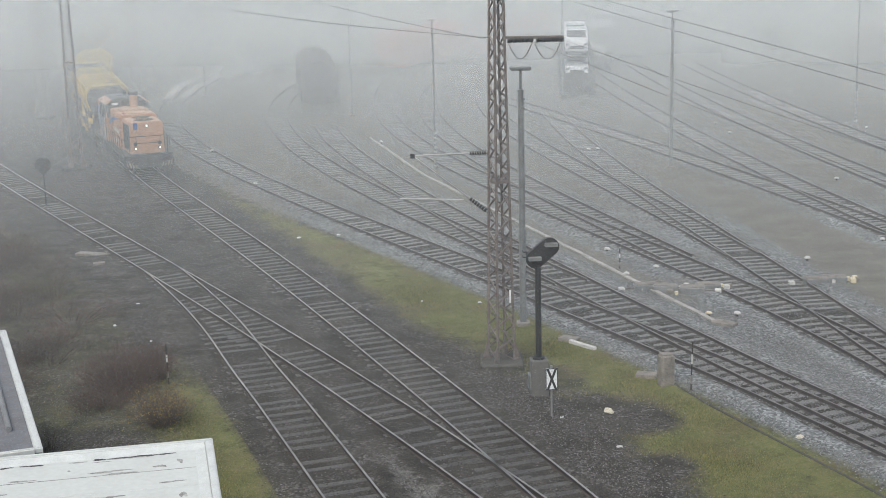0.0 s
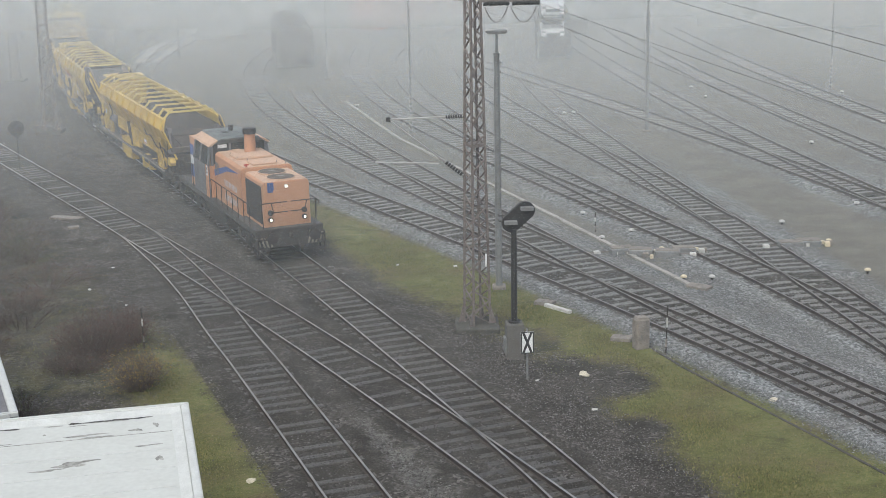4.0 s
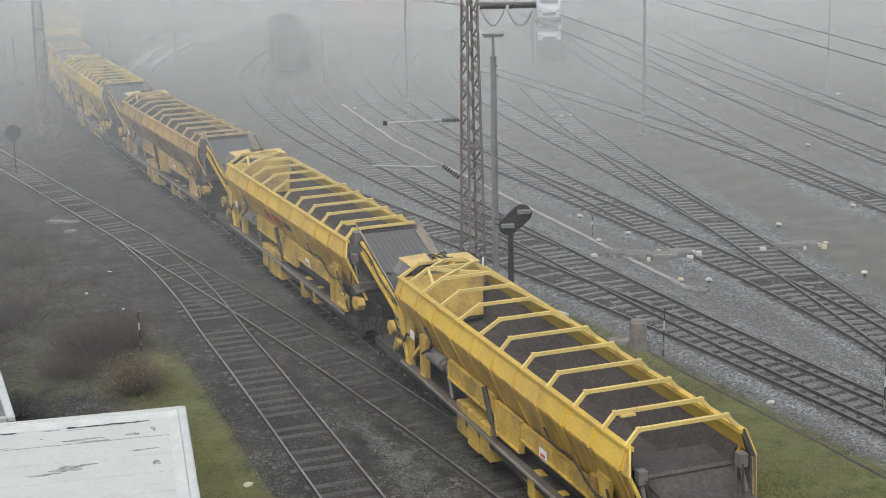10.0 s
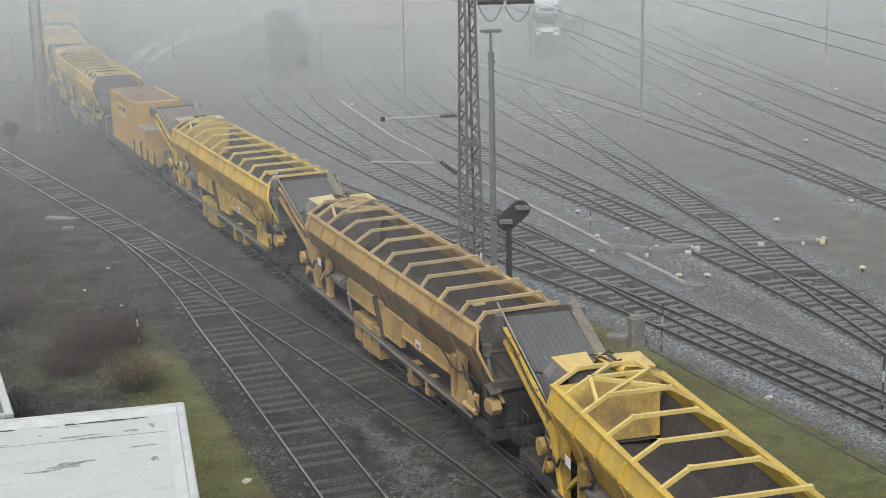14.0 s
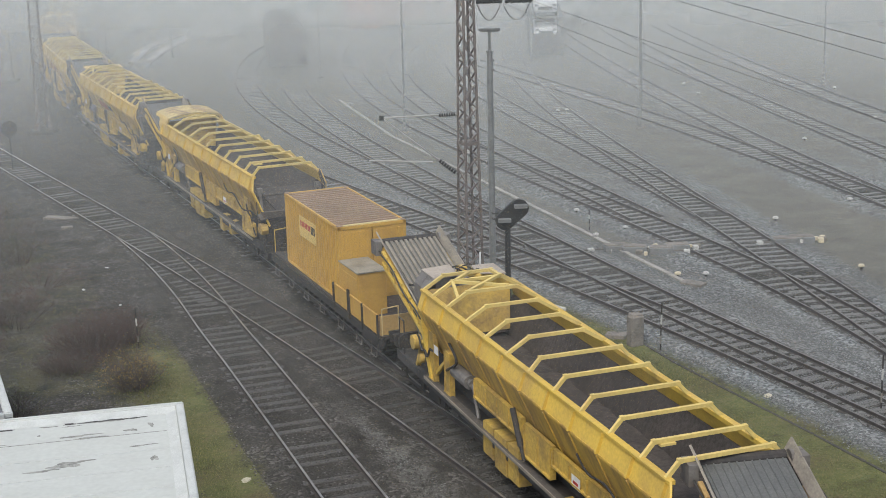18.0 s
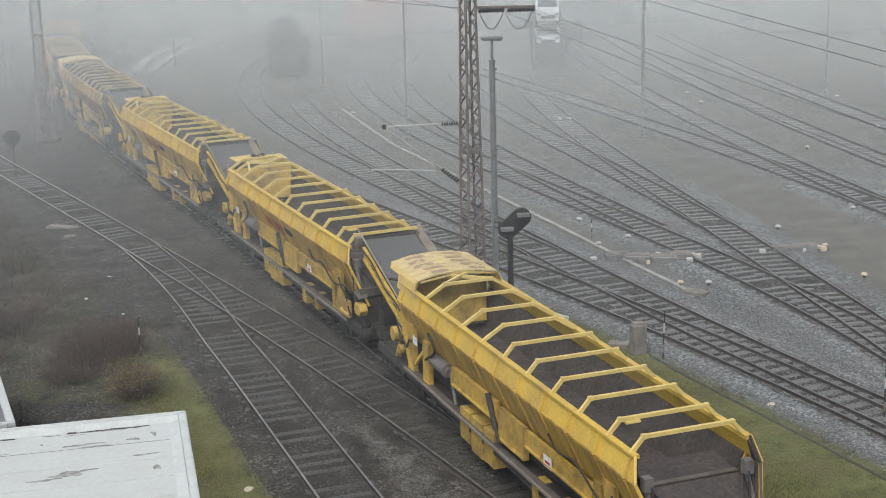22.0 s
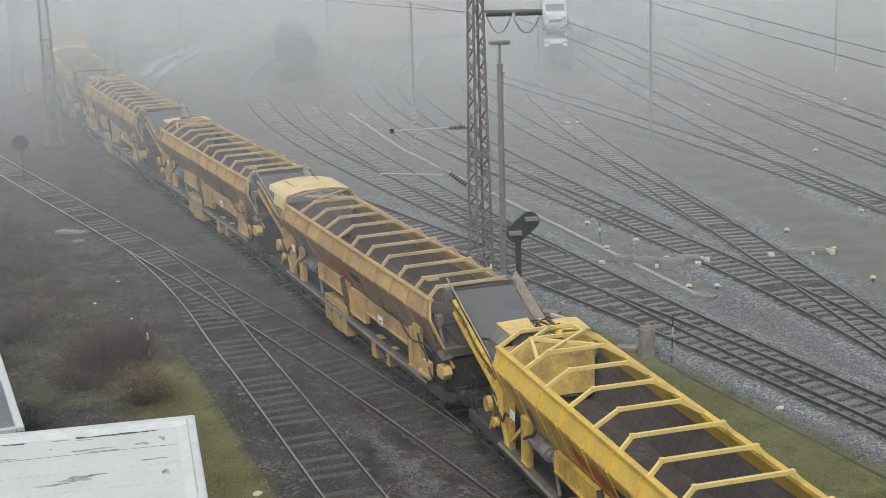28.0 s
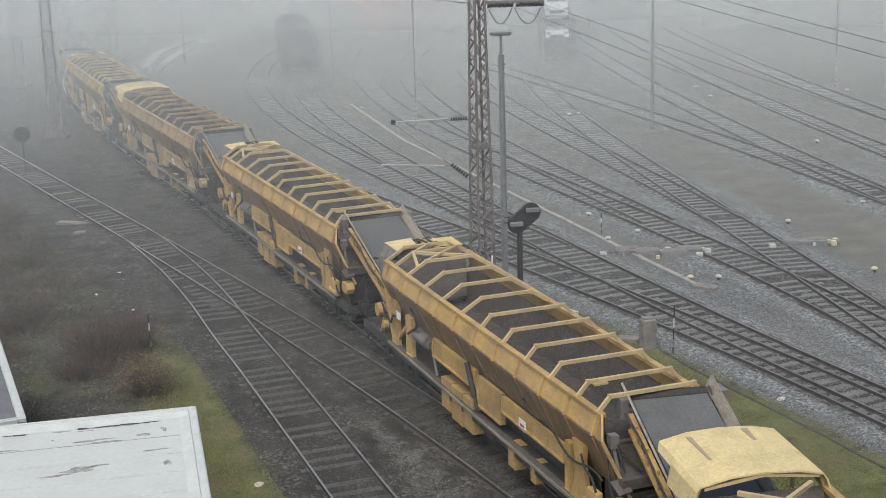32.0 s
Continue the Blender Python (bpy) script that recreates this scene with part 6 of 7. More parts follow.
part("lantern", Shape().box(-0.12, 0.12, 0.03, 0.25, 1.75, 2.0), DARK, disc)

far_sig = thing("railway_signal", "faint tall signal in the fog beside a lattice mast", "signal", at=pose(-37.0, 143, 0))
part("post", Shape().tube((0, 0, 0), (0, 0, 4.2), 0.1, n=8), DARK, far_sig)
part("signal_head", Shape().box(-0.55, 0.55, -0.1, 0.1, 4.2, 6.4), DARK, far_sig, "dark signal head", 0.05)

stub = thing("concrete_post", "stumpy weathered concrete post beside the track", "post", at=pose(7.2, 46.8, 0, 0, 0, 20))
part("post", Shape().prism([(-0.24, -0.2), (0.24, -0.2), (0.24, 0.2), (-0.24, 0.2)], -0.1, 1.05, "z"), CONCRETE, stub, bevel=0.05)
part("cap", Shape().prism([(-0.2, -0.16), (0.2, -0.16), (0.2, 0.16), (-0.2, 0.16)], 1.05, 1.1, "z"), CONCRETE, stub, bevel=0.03)
for px, py, ph, nm in ((7.92, 46.15, 1.66, "thin striped marker post by the track"), (-9.35, 48.17, 1.4, "thin striped marker stake in the grass"), (13.3, 40.2, 1.7, "thin dark marker post by the track"),
                       (7.6, 62.6, 0.9, "short dark marker post by the cable trough")):
    st = thing("marker_post", nm, "post", "marker posts", at=pose(px, py, 0, random.uniform(-2, 2), random.uniform(-2, 2), 0))
    part("post", Shape().tube((0, 0, 0), (0, 0, ph), 0.024, n=8), DARK, st)
    part("white_band", Shape().tube((0, 0, ph * 0.55), (0, 0, ph * 0.75), 0.028, n=8), DULL_WHITE, st)
    part("white_band", Shape().tube((0, 0, ph * 0.15), (0, 0, ph * 0.32), 0.028, n=8), CONCRETE, st)


# low dark bars draw the dark line along the edge of the grass
edge_pts = [(7.35, 47.2), (8.2, 44.8), (9.45, 41.85), (10.9, 38.5), (12.6, 34.4)]
edging = thing("grass_edging", "low dark edging line between grass and ballast", "edging", kind="structure")
for (xa, ya), (xb_, yb) in zip(edge_pts[:-1], edge_pts[1:]):
    n = max(1, int(math.hypot(xb_ - xa, yb - ya) / 1.6))
    for k in range(n):
        a, b = Vector((xa, ya, 0.0)).lerp(Vector((xb_, yb, 0.0)), k / n), Vector((xa, ya, 0.0)).lerp(Vector((xb_, yb, 0.0)), (k + 0.98) / n)
        part("edging_plank", Shape().beam(a, b, 0.09, 0.10), MOSSY, edging, bevel=0.01)

# ---- yard fittings ----
IVORY = mat("ivory_cap", (0.58, 0.50, 0.34), 0.7, 0, (0.36, 0.31, 0.22), 0.6, 5.0)

def yard_dome(x, y, s=1.0, yellow=False):
    g = thing("yard_marker", "small pale domed marker on a short stem", "marker", "yard markers", at=pose(x, y, 0, 0, 0, random.uniform(0, 360)))
    part("stem", Shape().tube((0, 0, 0), (0, 0, 0.26 * s), 0.07 * s, n=8), DARK, g)
    d = Shape()
    rings = [(0.2, 0.24), (0.21, 0.3), (0.15, 0.37), (0.05, 0.4)]
    for (r0, z0), (r1, z1) in zip(rings[:-1], rings[1:]):
        d.tube((0, 0, z0 * s), (0, 0, z1 * s), r0 * s, r1 * s, 12)
    part("dome", d, IVORY if yellow else DULL_WHITE, g, "pale domed cap")


for x, y, yl in ((7.7, 61.1, 0), (9.1, 62.2, 0), (7.4, 65.7, 0), (10.02, 54.7, 1), (11.08, 54.6, 0), (15.8, 63.1, 0), (20.0, 66.3, 0), (17.15, 55.0, 1), (16.9, 59.6, 1), (9.87, 59.0, 1),
                 (21.83, 81.3, 0), (27.6, 87.2, 0), (19.05, 102.7, 0), (19.2, 98.4, 0), (28.5, 99.1, 0), (9.3, 93, 0), (9.9, 93.2, 0), (-3.9, 98, 0), (-14.8, 96, 0), (-10.6, 84, 0)):
    yard_dome(x, y, 0.62, yl)


def point_machine(x, y, turn, pale):
    g = thing("point_machine", "grey point machine box beside the switch", "point machine", "point machines", at=pose(x, y, 0, 0, 0, turn))
    part("casing", Shape().box(-0.5, 0.5, -0.25, 0.25, 0, 0.28), POLE, g, bevel=0.03)
    part("lid", Shape().box(-0.45, 0.45, -0.22, 0.22, 0.282, 0.32), CONCRETE, g, bevel=0.01)
    for k, xx in enumerate((-1.15, 0.75)):
        part("end_box", Shape().box(xx, xx + 0.26, -0.12 + 0.2 * k, 0.12 + 0.2 * k, 0.0, 0.2), CONCRETE if k else DULL_WHITE, g, "small pale junction box", 0.03)
    part("throw_rod", Shape().tube((-1.4, 0, 0.14), (-0.5, 0, 0.14), 0.03, n=6), STEEL, g)
    part("lantern_box", Shape().box(0.65, 0.88, -0.12, 0.12, 0, 0.2), DULL_WHITE if pale else IVORY, g, "pale lantern box", 0.02)
    part("lantern", Shape().box(0.55, 0.70, 0.28, 0.43, 0.0, 0.16), IVORY, g, "cream lantern", 0.02)


for x, y, t, p in ((8.95, 58.6, -8, 0), (8.2, 58.9, 10, 1), (10.7, 58.7, 0, 1), (10.0, 58.3, 170, 0), (16.0, 59.4, -6, 0), (15.2, 59.2, 5, 1)):
    point_machine(x, y, t, p)

# cable trough across the yard: single cover slabs laid in a row
line = [(-4.74, 100.3), (-1.06, 86.0), (0.83, 80.6), (3.28, 73.5), (6.57, 64.1), (10.1, 53.9)]
trough = thing("cable_trough", "pale concrete cable trough running between the tracks", "cable trough", kind="structure")
slab = Shape().box(-0.5, 0.5, -0.10, 0.10, 0.0, 0.08).mesh("trough_slab", 0.012)
slab.materials.append(mat("pale_concrete", (0.33, 0.315, 0.28), 0.8, 0, (0.20, 0.185, 0.16), 0.7, 2.0))
for (xa, ya), (xb_, yb) in zip(line[:-1], line[1:]):
    n = int(math.hypot(xb_ - xa, yb - ya) / 1.03)
    for k in range(n):
        ob = new("trough_slab", slab)
        ob.parent = trough
        ob.matrix_world = pose(xa + (xb_ - xa) * (k + 0.5) / n, ya + (yb - ya) * (k + 0.5) / n, 0.04 + random.uniform(-0.01, 0.01), 0, 0,
                               math.degrees(math.atan2(yb - ya, xb_ - xa)) + random.uniform(-1, 1))
for x, y, w_, l_, t, nm in ((10.4, 53.6, 0.5, 0.9, -40, "pale concrete cover slab"), (4.9, 51.3, 0.16, 1.3, -52, "pale broken concrete strip"), (4.5, 52.1, 0.45, 0.7, -30, "pale concrete cover slab"),
                            (6.7, 47.7, 0.45, 0.7, -20, "flat pale concrete slab"), (-16.2, 67.5, 0.5, 1.6, -20, "pale concrete slab at the ballast's edge"), (-15.5, 65.6, 0.3, 0.5, 10, "pale concrete slab at the ballast's edge")):
    solo("concrete_slab", Shape().box(-l_ / 2, l_ / 2, -w_ / 2, w_ / 2, -0.05, 0.1), DULL_WHITE if "broken" in nm else CONCRETE, nm, "slab", "loose slabs", at=pose(x, y, 0.03, 0, 0, t), bevel=0.015)


def rubble(x, y, s, material, label, seed):
    s *= 0.72
    r = random.Random(seed)
    bm = bmesh.new()
    bmesh.ops.create_icosphere(bm, subdivisions=2, radius=s)
    for v in bm.verts:
        v.co *= 0.75 + 0.5 * r.random()
        v.co.z *= 0.55
        v.co.x *= 1.35
    me = bpy.data.meshes.new("stone")
    bm.to_mesh(me)
    bm.free()
    me.materials.append(material)
    ob = new("stone", me)
    ob.matrix_world = pose(x, y, s * 0.3, 0, 0, r.uniform(0, 360))
    tagged(ob, label, "stone", "loose stones")


PALE_STONE = mat("pale_stone", (0.55, 0.50, 0.38), 0.85, 0, (0.3, 0.27, 0.2), 0.6, 6.0)
for i, (x, y, s, c) in enumerate(((5.04, 44.3, 0.2, 0), (5.02, 41.2, 0.1, 1), (10.4, 41.6, 0.17, 0), (-4.58, 36.6, 0.16, 0), (3.55, 43.9, 0.07, 1), (-3.4, 43.0, 0.05, 1), (11.7, 41.0, 0.08, 1), (-12.4, 58.6, 0.09, 1),
                                  (-6.9, 70.1, 0.14, 1), (-5.0, 70.5, 0.13, 1), (-5.3, 63.0, 0.13, 1), (-0.9, 58.0, 0.08, 1), (1.4, 57.6, 0.1, 1), (-12.7, 55.5, 0.09, 1), (-11.5, 60.2, 0.1, 1), (-10.9, 53.3, 0.07, 1),
                                  (13.0, 58.0, 0.07, 1), (-2.2, 66.5, 0.06, 1))):
    rubble(x, y, s, DULL_WHITE if c else PALE_STONE, "pale stone lying on the ground" if not c else "small white stone lying on the ground", 50 + i)


# ---- roofs beside the camera ----
def flat_roof(name, label, corner, turn, length, depth, top, material):
    """A shed with a flat roof; the corner is its north-east one."""
    g = thing(name, label, "building", at=pose(corner[0], corner[1], 0, 0, 0, turn))
    part("wall", Shape().box(-length + 0.1, -0.1, -depth + 0.1, -0.1, 0, top - 0.3), CONCRETE, g)
    part("roof", Shape().box(-length, 0, -depth, 0, top - 0.296, top - 0.1), material, g, "flat roof sheeting")
    for a, b, c, d in ((-length, 0.03, -0.12, 0.03), (-0.16, 0.03, -depth, -0.124), (-length, -0.164, -depth - 0.03, -depth + 0.1)):
        part("roof_edge", Shape().box(a, b, c, d, top - 0.34, top), ROOF_EDGE, g, "white folded roof edge", 0.012)
        part("edge_trim", Shape().box(a + 0.03, b - 0.03, c + 0.03, d - 0.03, top + 0.001, top + 0.02), ROOF_EDGE, g)
    return g


shed = flat_roof("flat_roof_shed", "low building with a pale stained flat roof and white edge", (-5.5, 32.97), 11.2, 16, 14, 3.6, ROOFING)
part("inner_fillet", Shape().prism([(-0.13, 3.5), (-0.13, 3.58), (-0.38, 3.5)], -15.9, -0.17), ROOF_EDGE, shed, "white flashing along the edge")
part("inner_fillet", Shape().prism([(-0.17, 3.5), (-0.17, 3.58), (-0.4, 3.5)], -13.8, -0.4, "y"), ROOF_EDGE, shed, "white flashing along the edge")
for k in range(1, 8):
    part("roof_seam", Shape().box(-15.9, -0.42, -0.42 - 1.05 * k, -0.405 - 1.05 * k, 3.5, 3.508), STAIN if k == 1 else ROOF_EDGE, shed)


def blotch(cx, cy, rx, ry, seed):
    r = random.Random(seed)
    pts = []
    for k in range(30):
        a = 2 * math.pi * k / 30
        q = 0.75 + 0.25 * math.sin(2 * a + seed) + 0.18 * math.sin(3 * a + 2 * seed) + 0.1 * math.sin(7 * a + 3 * seed) + 0.1 * r.random()
        pts.append((cx + rx * q * math.cos(a), cy + ry * q * math.sin(a)))
    return Shape().prism(pts, 3.5005, 3.5045, "z")


for i, (cx_, cy_, rx, ry) in enumerate(((-2.35, -1.25, 0.5, 0.06), (-2.1, -1.42, 0.35, 0.07), (-1.2, -1.2, 0.14, 0.1), (-0.75, -0.98, 0.07, 0.16), (-4.2, -1.35, 0.4, 0.04), (-2.6, -2.9, 0.5, 0.14), (-3.1, -3.1, 0.4, 0.06), (-2.2, -2.75, 0.2, 0.07),
                                        (-0.75, -3.0, 0.08, 0.2), (-1.8, -0.5, 0.5, 0.035), (-3.0, -0.5, 0.25, 0.03), (-3.2, -1.0, 0.05, 0.04), (-4.9, -2.1, 0.5, 0.1), (-1.0, -2.2, 0.3, 0.05), (-2.5, -0.6, 0.2, 0.03))):
    part("stain", blotch(cx_, cy_, rx, ry, i), STAIN, shed, "dark lichen stain")
# black edge stains that also paint the shadow line inside the raised edge
for cx_, rx in ((-1.05, 0.2), (-1.45, 0.3), (-2.0, 0.35), (-2.55, 0.2), (-4.0, 0.3), (-4.6, 0.15)):
    part("stain", blotch(cx_, -0.45, rx, 0.05, int(-7 * cx_)), DARK, shed, "black stain and painted shadow line along the flashing")
grey_roof = flat_roof("flat_roof_shed", "neighbouring low building with a grey flat roof and white edge", (-13.1, 42.95), 20.0, 12, 10.7, 3.5, GREY_PAINT)
part("roof_pipe", Shape().tube((-0.6, -0.6, 3.48), (-0.6, -9, 3.48), 0.07, n=10), POLE, grey_roof, "grey roof pipe")
part("roof_panel", Shape().box(-3.2, -1.0, -8.6, -0.5, 3.402, 3.45), POLE, grey_roof, "pale grey roof panel", 0.01)


# ---- far wagons in the fog ----
def tank_end(name, label, x, y, turn, material, length=12.0, r=1.45):
    g = thing(name, label, "wagon", "wagons in the fog", at=pose(x, y, 0, 0, 0, turn))
    s = Shape()
    prof = [(-r, 0.45), (r, 0.45), (r, 2.9)] + [(r * math.cos(a), 2.9 + 0.85 * math.sin(a)) for a in [math.pi * k / 12 for k in range(1, 12)]] + [(-r, 2.9)]
    s.prism(prof, 0, length)
    part("body", s, material, g, bevel=0.05)
    part("underframe", Shape().box(-0.2, length + 0.2, -1.3, 1.3, 0.85, 1.15), DARK, g)
    for xx in (1.6, length - 1.6):
        w_ = Shape()
        for yy in (-0.75, 0.75):
            w_.tube((xx - 0.9, yy - 0.06, 0.66), (xx - 0.9, yy + 0.06, 0.66), 0.46, n=16)
            w_.tube((xx + 0.9, yy - 0.06, 0.66), (xx + 0.9, yy + 0.06, 0.66), 0.46, n=16)
        w_.box(xx - 1.2, xx + 1.2, -1.0, 1.0, 0.6, 0.86)
        part("bogie", w_, DARK, g)
    buffers(g, -0.6)
    e = Shape()
    for yy in (-0.9, 0.0, 0.9):
        e.box(-0.08, -0.01, yy - 0.05, yy + 0.05, 1.2, 3.2)
    part("end_post", e, material, g)
    return g


tank_end("covered_wagon", "dark round-topped wagon end looming in the fog", -9.2, 115.5, 97, mat("dark_wagon", (0.05, 0.042, 0.038), 0.7, 0, (0.07, 0.05, 0.045), 0.6, 1.0), 12)
RED_TANK = mat("red_wagon_paint", (0.58, 0.11, 0.08), 0.6, 0, (0.45, 0.10, 0.07), 0.6, 0.6)
for x, y, t in ((-4.6, 141, 62), (2.6, 152, 50)):
    tank_end("covered_wagon", "faint red freight wagon deep in the fog", x, y, t, RED_TANK, 13, 1.5)
for x, y in ((38.5, 136), (42.5, 130)):
    tank_end("covered_wagon", "faint brown tank wagon deep in the fog", x, y, 60, mat("brown_wagon", (0.22, 0.12, 0.09), 0.7), 12, 1.5)


def white_van(x, y, z, turn, label):
    """A delivery van, nose towards -x."""
    g = thing("white_van", label, "van", "new vans on the car carrier", at=pose(x, y, z, 0, 0, turn))
    side = [(-2.3, 0.35), (2.3, 0.35), (2.35, 1.6), (2.2, 1.95), (-0.7, 1.95), (-1.35, 1.35), (-2.2, 1.1), (-2.35, 0.8)]
    part("body", Shape().prism(side, -0.9, 0.9, "y"), VAN, g, bevel=0.06)
    part("windscreen", Shape().prism([(-1.30, 1.38), (-0.78, 1.88), (-0.80, 1.90), (-1.34, 1.40)], -0.75, 0.75, "y"), GLASS_DARK, g)
    part("grille", Shape().box(-2.37, -2.33, -0.55, 0.55, 0.55, 0.8), BLACK, g)
    for yy in (-0.7, 0.7):
        part("headlight", Shape().box(-2.34, -2.25, yy - 0.15, yy + 0.15, 0.82, 1.0), POLE, g)
    for xx in (-1.5, 1.5):
        for yy in (-0.85, 0.85):
            part("wheel", Shape().tube((xx, yy - 0.09, 0.33), (xx, yy + 0.09, 0.33), 0.33, n=14), BLACK, g)
    return g


def car_carrier(x, y, turn, label, vans=2):
    g = thing("car_carrier_wagon", label, "wagon", "car carrier wagons", at=pose(x, y, 0, 0, 0, turn))
    part("lower_deck", Shape().box(0, 13, -1.4, 1.4, 0.95, 1.45), DARK, g)
    part("end_bulkhead", Shape().box(-0.25, -0.05, -1.35, 1.35, 0.4, 2.1), DARK, g, "dark wagon end")
    part("upper_deck", Shape().box(0.5, 13, -1.4, 1.4, 3.18, 3.3), DARK, g)
    for xx in (0.6, 4.5, 8.5, 12.8):
        for yy in (-1.35, 1.35):
            part("post", Shape().box(xx - 0.06, xx + 0.06, yy - 0.05, yy + 0.05, 1.45, 3.18), DARK, g)
    for xx in (1.5, 11.5):
        w_ = Shape()
        for yy in (-0.75, 0.75):
            w_.tube((xx, yy - 0.06, 0.66), (xx, yy + 0.06, 0.66), 0.46, n=16)
        part("wheelset", w_, STEEL, g)
    buffers(g, -0.6)
    m = g.matrix_world
    for k in range(vans):
        for z, dx in ((1.45, 0.3), (3.3, 0.9)):
            p = m @ Vector((2.6 + dx + 5.0 * k, 0, z))
            white_van(p.x, p.y, p.z, turn, "new white van tied down on the car carrier")
    return g


car_carrier(10.9, 118, 86, "hazy car carrier wagon loaded with white vans")
car_carrier(14.2, 134.5, 70, "faint car carrier wagon loaded with white vans")
car_carrier(19.1, 148.2, 62, "faint car carrier wagon loaded with white vans")

# pale junction far off on the left
PALE_PANEL = mat("pale_panel", (0.38, 0.37, 0.34), 0.8, 0, (0.26, 0.25, 0.23), 0.6, 1.0)
for pts in (((-22.5, 123), (-23.05, 132.6), (-22.1, 139), (-20.9, 146.7), (-19.2, 153.2)), ((-21.2, 123.8), (-21.3, 130.3), (-20.2, 141), (-18.6, 149))):
    s = Shape()
    for (xa, ya), (xb_, yb) in zip(pts[:-1], pts[1:]):
        s.beam((xa, ya, 0.05), (xb_, yb, 0.05), 0.8, 0.2)
    solo("crossing_panel", s, PALE_PANEL, "pale level crossing panel beside a far rail", "crossing panel", "crossing panels", kind="structure")

# ---- plants and loose ground cover ----
def leaf_material(name, a, b):
    return mat(name, a, 0.8, 0, b, 0.9, 3.0, 0.35, 8.0)


TWIG = mat("bare_twig", (0.085, 0.066, 0.056), 0.85, 0, (0.13, 0.10, 0.082), 0.6, 4.0)
RED_LEAF = leaf_material("russet_leaf", (0.125, 0.065, 0.052), (0.08, 0.055, 0.045))
GOLD_LEAF = leaf_material("golden_leaf", (0.26, 0.175, 0.06), (0.15, 0.11, 0.05))
DULL_LEAF = leaf_material("dull_brown_leaf", (0.085, 0.07, 0.054), (0.058, 0.052, 0.04))
GREEN_LEAF = leaf_material("mossy_leaf", (0.10, 0.10, 0.05), (0.065, 0.068, 0.036))


def shrub(x, y, r, h, leaf, label, seed, leaves=900, stems=70):
    rng = np.random.default_rng(seed)
    g = thing("shrub", label, "shrub", "shrubs", at=pose(x, y, 0))
    s = Shape()
    tips = []
    for k in range(stems):
        a, q = rng.uniform(0, 2 * math.pi), r * math.sqrt(rng.uniform(0, 1))
        base = Vector((0.35 * q * math.cos(a), 0.35 * q * math.sin(a), -0.03))
        tip = Vector((q * math.cos(a), q * math.sin(a), h * (1 - 0.5 * (q / r) ** 2) * rng.uniform(0.4, 1.25)))
        mid = base.lerp(tip, 0.5) + Vector((rng.uniform(-0.1, 0.1), rng.uniform(-0.1, 0.1), 0.1))
        s.tube(base, mid, 0.011, 0.008, 3).tube(mid, tip, 0.008, 0.003, 3)
        tips += [mid, tip, mid.lerp(tip, 0.5)]
        for b in range(2):
            t2 = mid.lerp(tip, 0.4) + Vector((rng.uniform(-0.3, 0.3), rng.uniform(-0.3, 0.3), rng.uniform(0.1, 0.35)))
            s.tube(mid.lerp(tip, 0.3), t2, 0.006, 0.003, 3)
            tips.append(t2)
    part("stemwork", s, TWIG, g)
    tip = np.array([tuple(t) for t in tips])
    c = tip[rng.integers(0, len(tip), leaves)] + rng.normal(0, 0.2, (leaves, 3)) * (1, 1, 0.7)
    c[:, 2] = np.maximum(c[:, 2], 0.02)
    u = rng.normal(0, 1, (leaves, 3))
    u /= np.linalg.norm(u, axis=1)[:, None]
    v = np.cross(u, rng.normal(0, 1, (leaves, 3)))
    v /= np.linalg.norm(v, axis=1)[:, None]
    sz = rng.uniform(0.012, 0.038, (leaves, 1))
    P = np.stack([c - u * sz, c + v * sz * 0.5, c + u * sz, c - v * sz * 0.5], 1).reshape(-1, 3)
    me = bpy.data.meshes.new("foliage")
    me.from_pydata(P.tolist(), [], np.arange(leaves * 4).reshape(-1, 4).tolist())
    me.materials.append(leaf)
    ob = new("foliage", me)
    ob.parent = g
    return g


shrub(-10.8, 47.6, 1.75, 1.5, RED_LEAF, "russet leafless shrub with thin upright stems", 1, 2600, 300)
shrub(-9.9, 48.6, 0.9, 1.2, RED_LEAF, "russet leafless shrub with thin upright stems", 2, 1500, 120)
shrub(-8.85, 44.2, 1.15, 1.25, GOLD_LEAF, "golden-brown autumn shrub beside the shed", 3, 2200, 170)
spots = random.Random(11)
for i in range(64):
    y = spots.uniform(40, 84)
    edge = (track_x("A", y) if y < 61 else track_x("L", y)) - 3.6
    x = edge - abs(spots.gauss(0, 5.5)) - 0.8
    if y < 47 and x > -10:
        continue
    k = spots.random()
    lf, nm = (DULL_LEAF, "low tangled brown brush beside the tracks") if k < 0.45 else (RED_LEAF, "low russet brush beside the tracks") if k < 0.85 else (GREEN_LEAF, "low mossy green brush beside the tracks")
    shrub(x, y, spots.uniform(0.9, 2.2), spots.uniform(0.4, 1.1), lf, nm, 20 + i, 1100, 60)


def scatter(n, seed, x0, x1, y0, y1, keep):
    r = random.Random(seed)
    out = []
    while len(out) < n:
        x, y = r.uniform(x0, x1), r.uniform(y0, y1)
        if r.random() < keep(x, y):
            out.append((x, y, r.random(), r.random(), r.random()))
    return np.array(out)


_line_cache = {}


def lines_at(y):
    k = round(y * 2) / 2
    if k not in _line_cache:
        _line_cache[k] = (ground_lines(k), row_of_tracks(k))
    return _line_cache[k]


def grass_share(x, y):
    return ground_mix(x, y, lines_at(y)[0])[0]


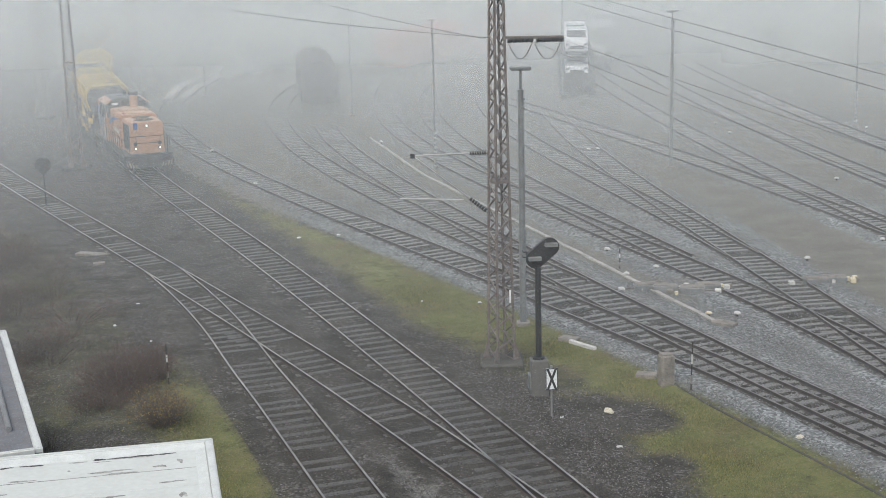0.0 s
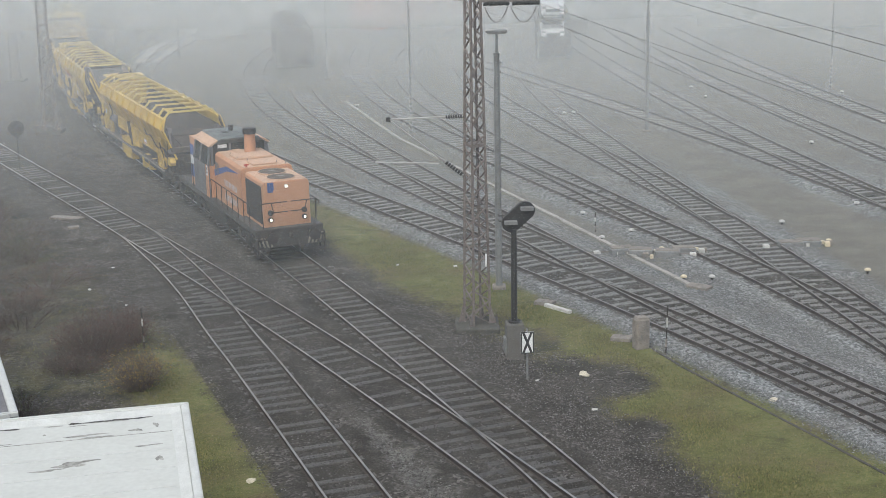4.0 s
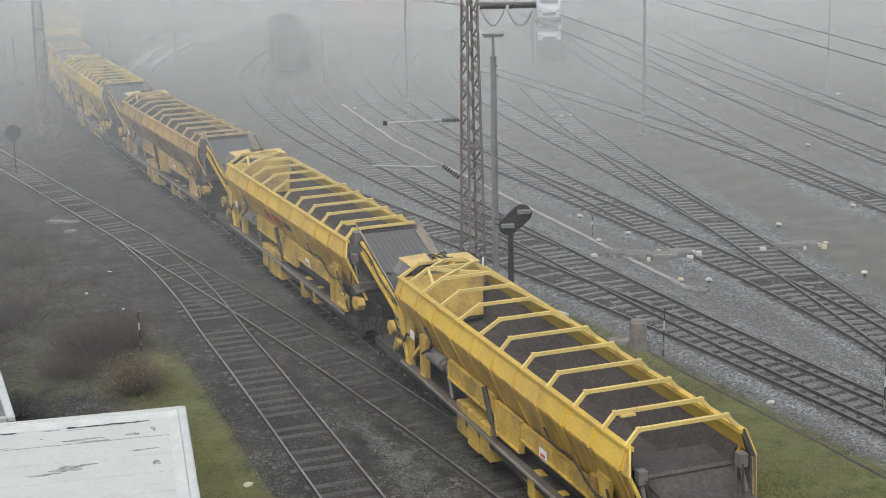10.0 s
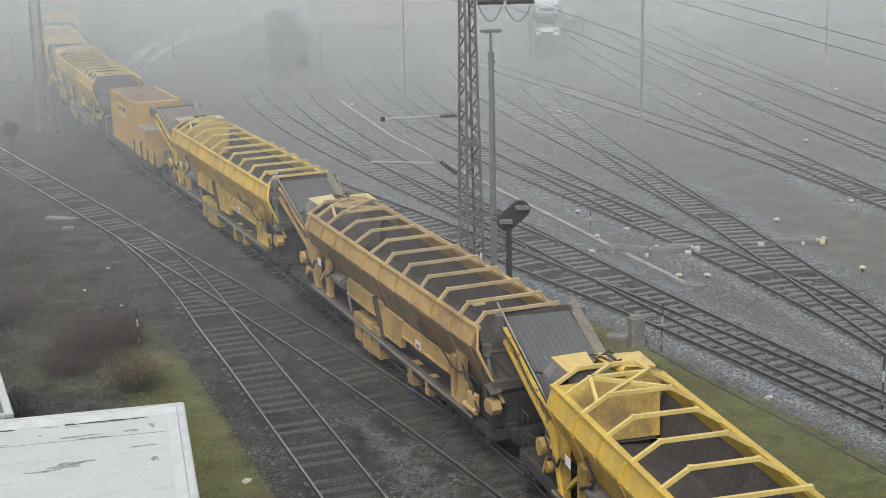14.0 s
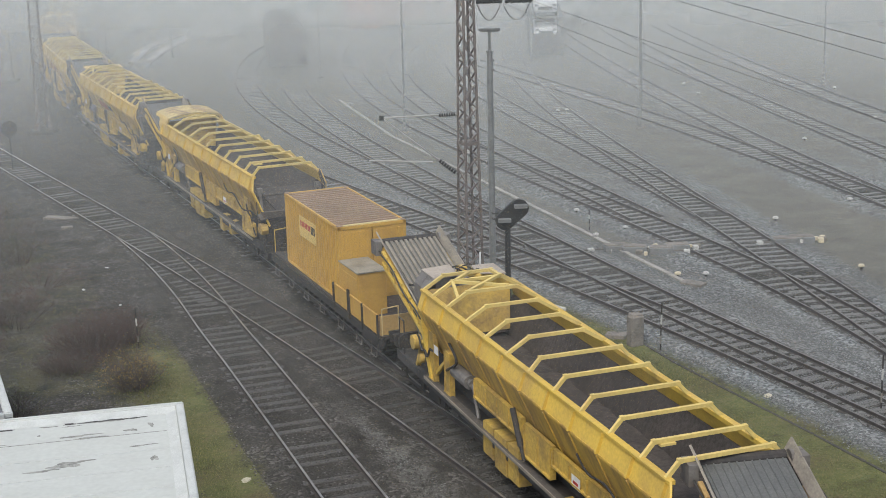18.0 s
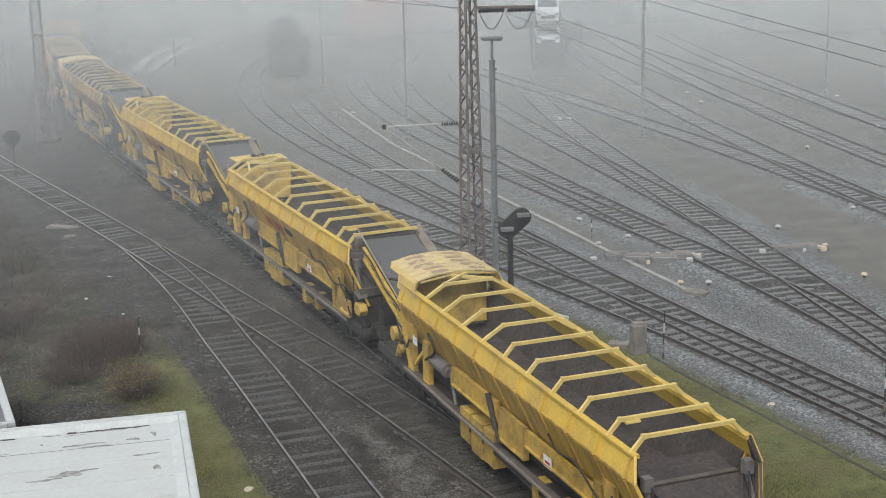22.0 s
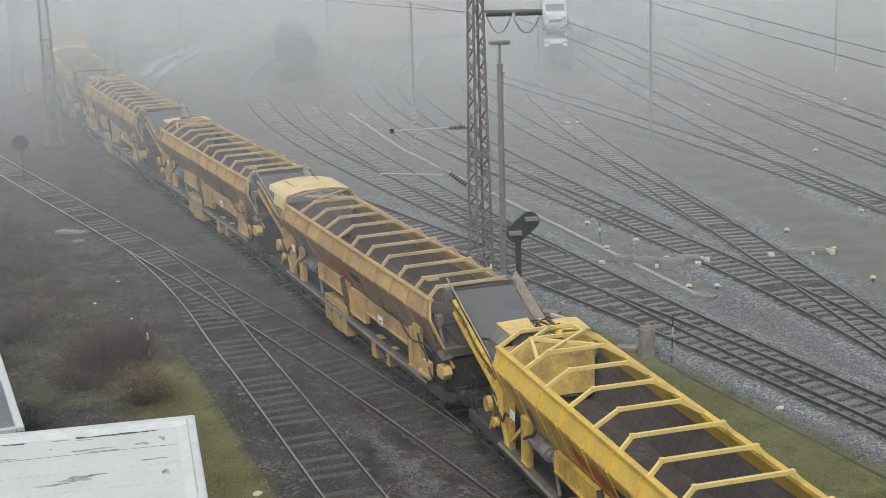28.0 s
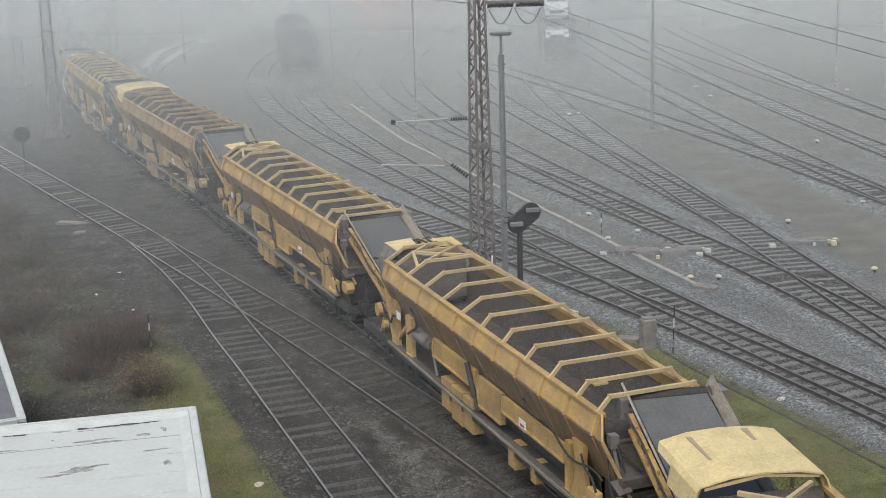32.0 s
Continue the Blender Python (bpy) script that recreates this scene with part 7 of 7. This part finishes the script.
def stone_share(x, y):
    ln, row = lines_at(y)
    g, b, e = ground_mix(x, y, ln)
    d = min([abs(x - q) * c for q, c in row], default=9)
    return (1 - g) * (0.25 + 0.75 * b) * (1 - e) * (0.25 if d < 1.2 else 1.0) * (1.0 if d < 3.5 else 0.3)


def blades():
    q = scatter(100000, 5, -14, 14, 34, 62, lambda x, y: grass_share(x, y) ** 1.5 * (1.0 if y < 52 else 0.5))
    n = len(q)
    rng = np.random.default_rng(4)
    h = 0.02 + 0.05 * q[:, 2] ** 2
    a = q[:, 3] * 2 * np.pi
    w = 0.006 + 0.008 * q[:, 4]
    b = np.stack([q[:, 0], q[:, 1], np.full(n, -0.02)], 1)
    side = np.stack([np.cos(a) * w, np.sin(a) * w, np.zeros(n)], 1)
    tip = b + np.stack([rng.normal(0, 0.035, n), rng.normal(0, 0.035, n), h + 0.03], 1)
    P = np.stack([b - side, b + side, tip], 1).reshape(-1, 3)
    me = bpy.data.meshes.new("grass")
    me.from_pydata(P.tolist(), [], np.arange(3 * n).reshape(-1, 3).tolist())
    m = bpy.data.materials.new("grass_blade")
    m.use_nodes = True
    nn, ll = m.node_tree.nodes, m.node_tree.links
    geo = nn.new("ShaderNodeNewGeometry")
    r = nn.new("ShaderNodeValToRGB")
    r.color_ramp.elements[0].color = (0.05, 0.058, 0.02, 1)
    r.color_ramp.elements[1].color = (0.28, 0.24, 0.10, 1)
    r.color_ramp.elements.new(0.6).color = (0.16, 0.168, 0.056, 1)
    ll.new(geo.outputs["Random Per Island"], r.inputs["Fac"])
    ll.new(r.outputs["Color"], nn["Principled BSDF"].inputs["Base Color"])
    nn["Principled BSDF"].inputs["Roughness"].default_value = 0.8
    me.materials.append(m)
    tagged(new("grass", me), "short mossy winter grass on the strips", "grass", kind="stuff")


def ballast(count, seed, yard, dark, middle, pale, label):
    """Loose stones, on the yard's side of the grass strip or on the train's side."""
    side = lambda x, y: (x > lines_at(y)[0][1] - 2.6) == yard
    q = scatter(count, seed, -12, 21, 35, 64, lambda x, y: stone_share(x, y) * (1.0 if y < 50 else 0.45) if side(x, y) else 0.0)
    n = len(q)
    s = (0.014 + 0.02 * q[:, 2])[:, None, None]
    rng = np.random.default_rng(8)
    base = np.array([(1, 0, 0), (0, 1, 0), (-1, 0, 0), (0, -1, 0), (0, 0, 0.8)])
    P = base[None] * (0.7 + 0.6 * rng.random((n, 5, 3))) * s
    a = q[:, 3] * 6.28
    c, d = np.cos(a)[:, None], np.sin(a)[:, None]
    X = P[..., 0] * c - P[..., 1] * d + q[:, 0:1]
    Y = P[..., 0] * d + P[..., 1] * c + q[:, 1:2]
    Z = P[..., 2] + 0.05
    dist = np.array([min([abs(x - k) * w for k, w in lines_at(y)[1]], default=9) for x, y in q[:, :2]])
    Z += (0.02 - 0.05 * np.clip((dist - 1.5) / 1.7, 0, 1))[:, None]
    V = np.stack([X, Y, Z], -1).reshape(-1, 3)
    F = np.array([(0, 1, 4), (1, 2, 4), (2, 3, 4), (3, 0, 4)])
    faces = (np.arange(n)[:, None, None] * 5 + F[None]).reshape(-1, 3)
    me = bpy.data.meshes.new("ballast")
    me.from_pydata(V.tolist(), [], faces.tolist())
    m = bpy.data.materials.new("ballast_stone")
    m.use_nodes = True
    nn, ll = m.node_tree.nodes, m.node_tree.links
    geo = nn.new("ShaderNodeNewGeometry")
    r = nn.new("ShaderNodeValToRGB")
    r.color_ramp.elements[0].color = (*dark, 1)
    r.color_ramp.elements[1].color = (*pale, 1)
    r.color_ramp.elements.new(0.75).color = (*middle, 1)
    ll.new(geo.outputs["Random Per Island"], r.inputs["Fac"])
    ll.new(r.outputs["Color"], nn["Principled BSDF"].inputs["Base Color"])
    nn["Principled BSDF"].inputs["Roughness"].default_value = 0.8
    me.materials.append(m)
    tagged(new("ballast", me), label, "ballast", kind="stuff")


blades()
ballast(38000, 6, False, (0.03, 0.027, 0.024), (0.09, 0.084, 0.076), (0.19, 0.185, 0.172), "loose dark grey and brown ballast stones")
ballast(62000, 9, True, (0.07, 0.071, 0.069), (0.165, 0.168, 0.163), (0.28, 0.283, 0.275), "loose pale grey ballast stones between the yard tracks")


# ---- tracks ----
for key in TRACKS:
    build_track(key, key not in "TLA", RAIL_TOP if key in "TLA" else RAIL_WORN, *SLEEPER_RANGE[key])
motions()
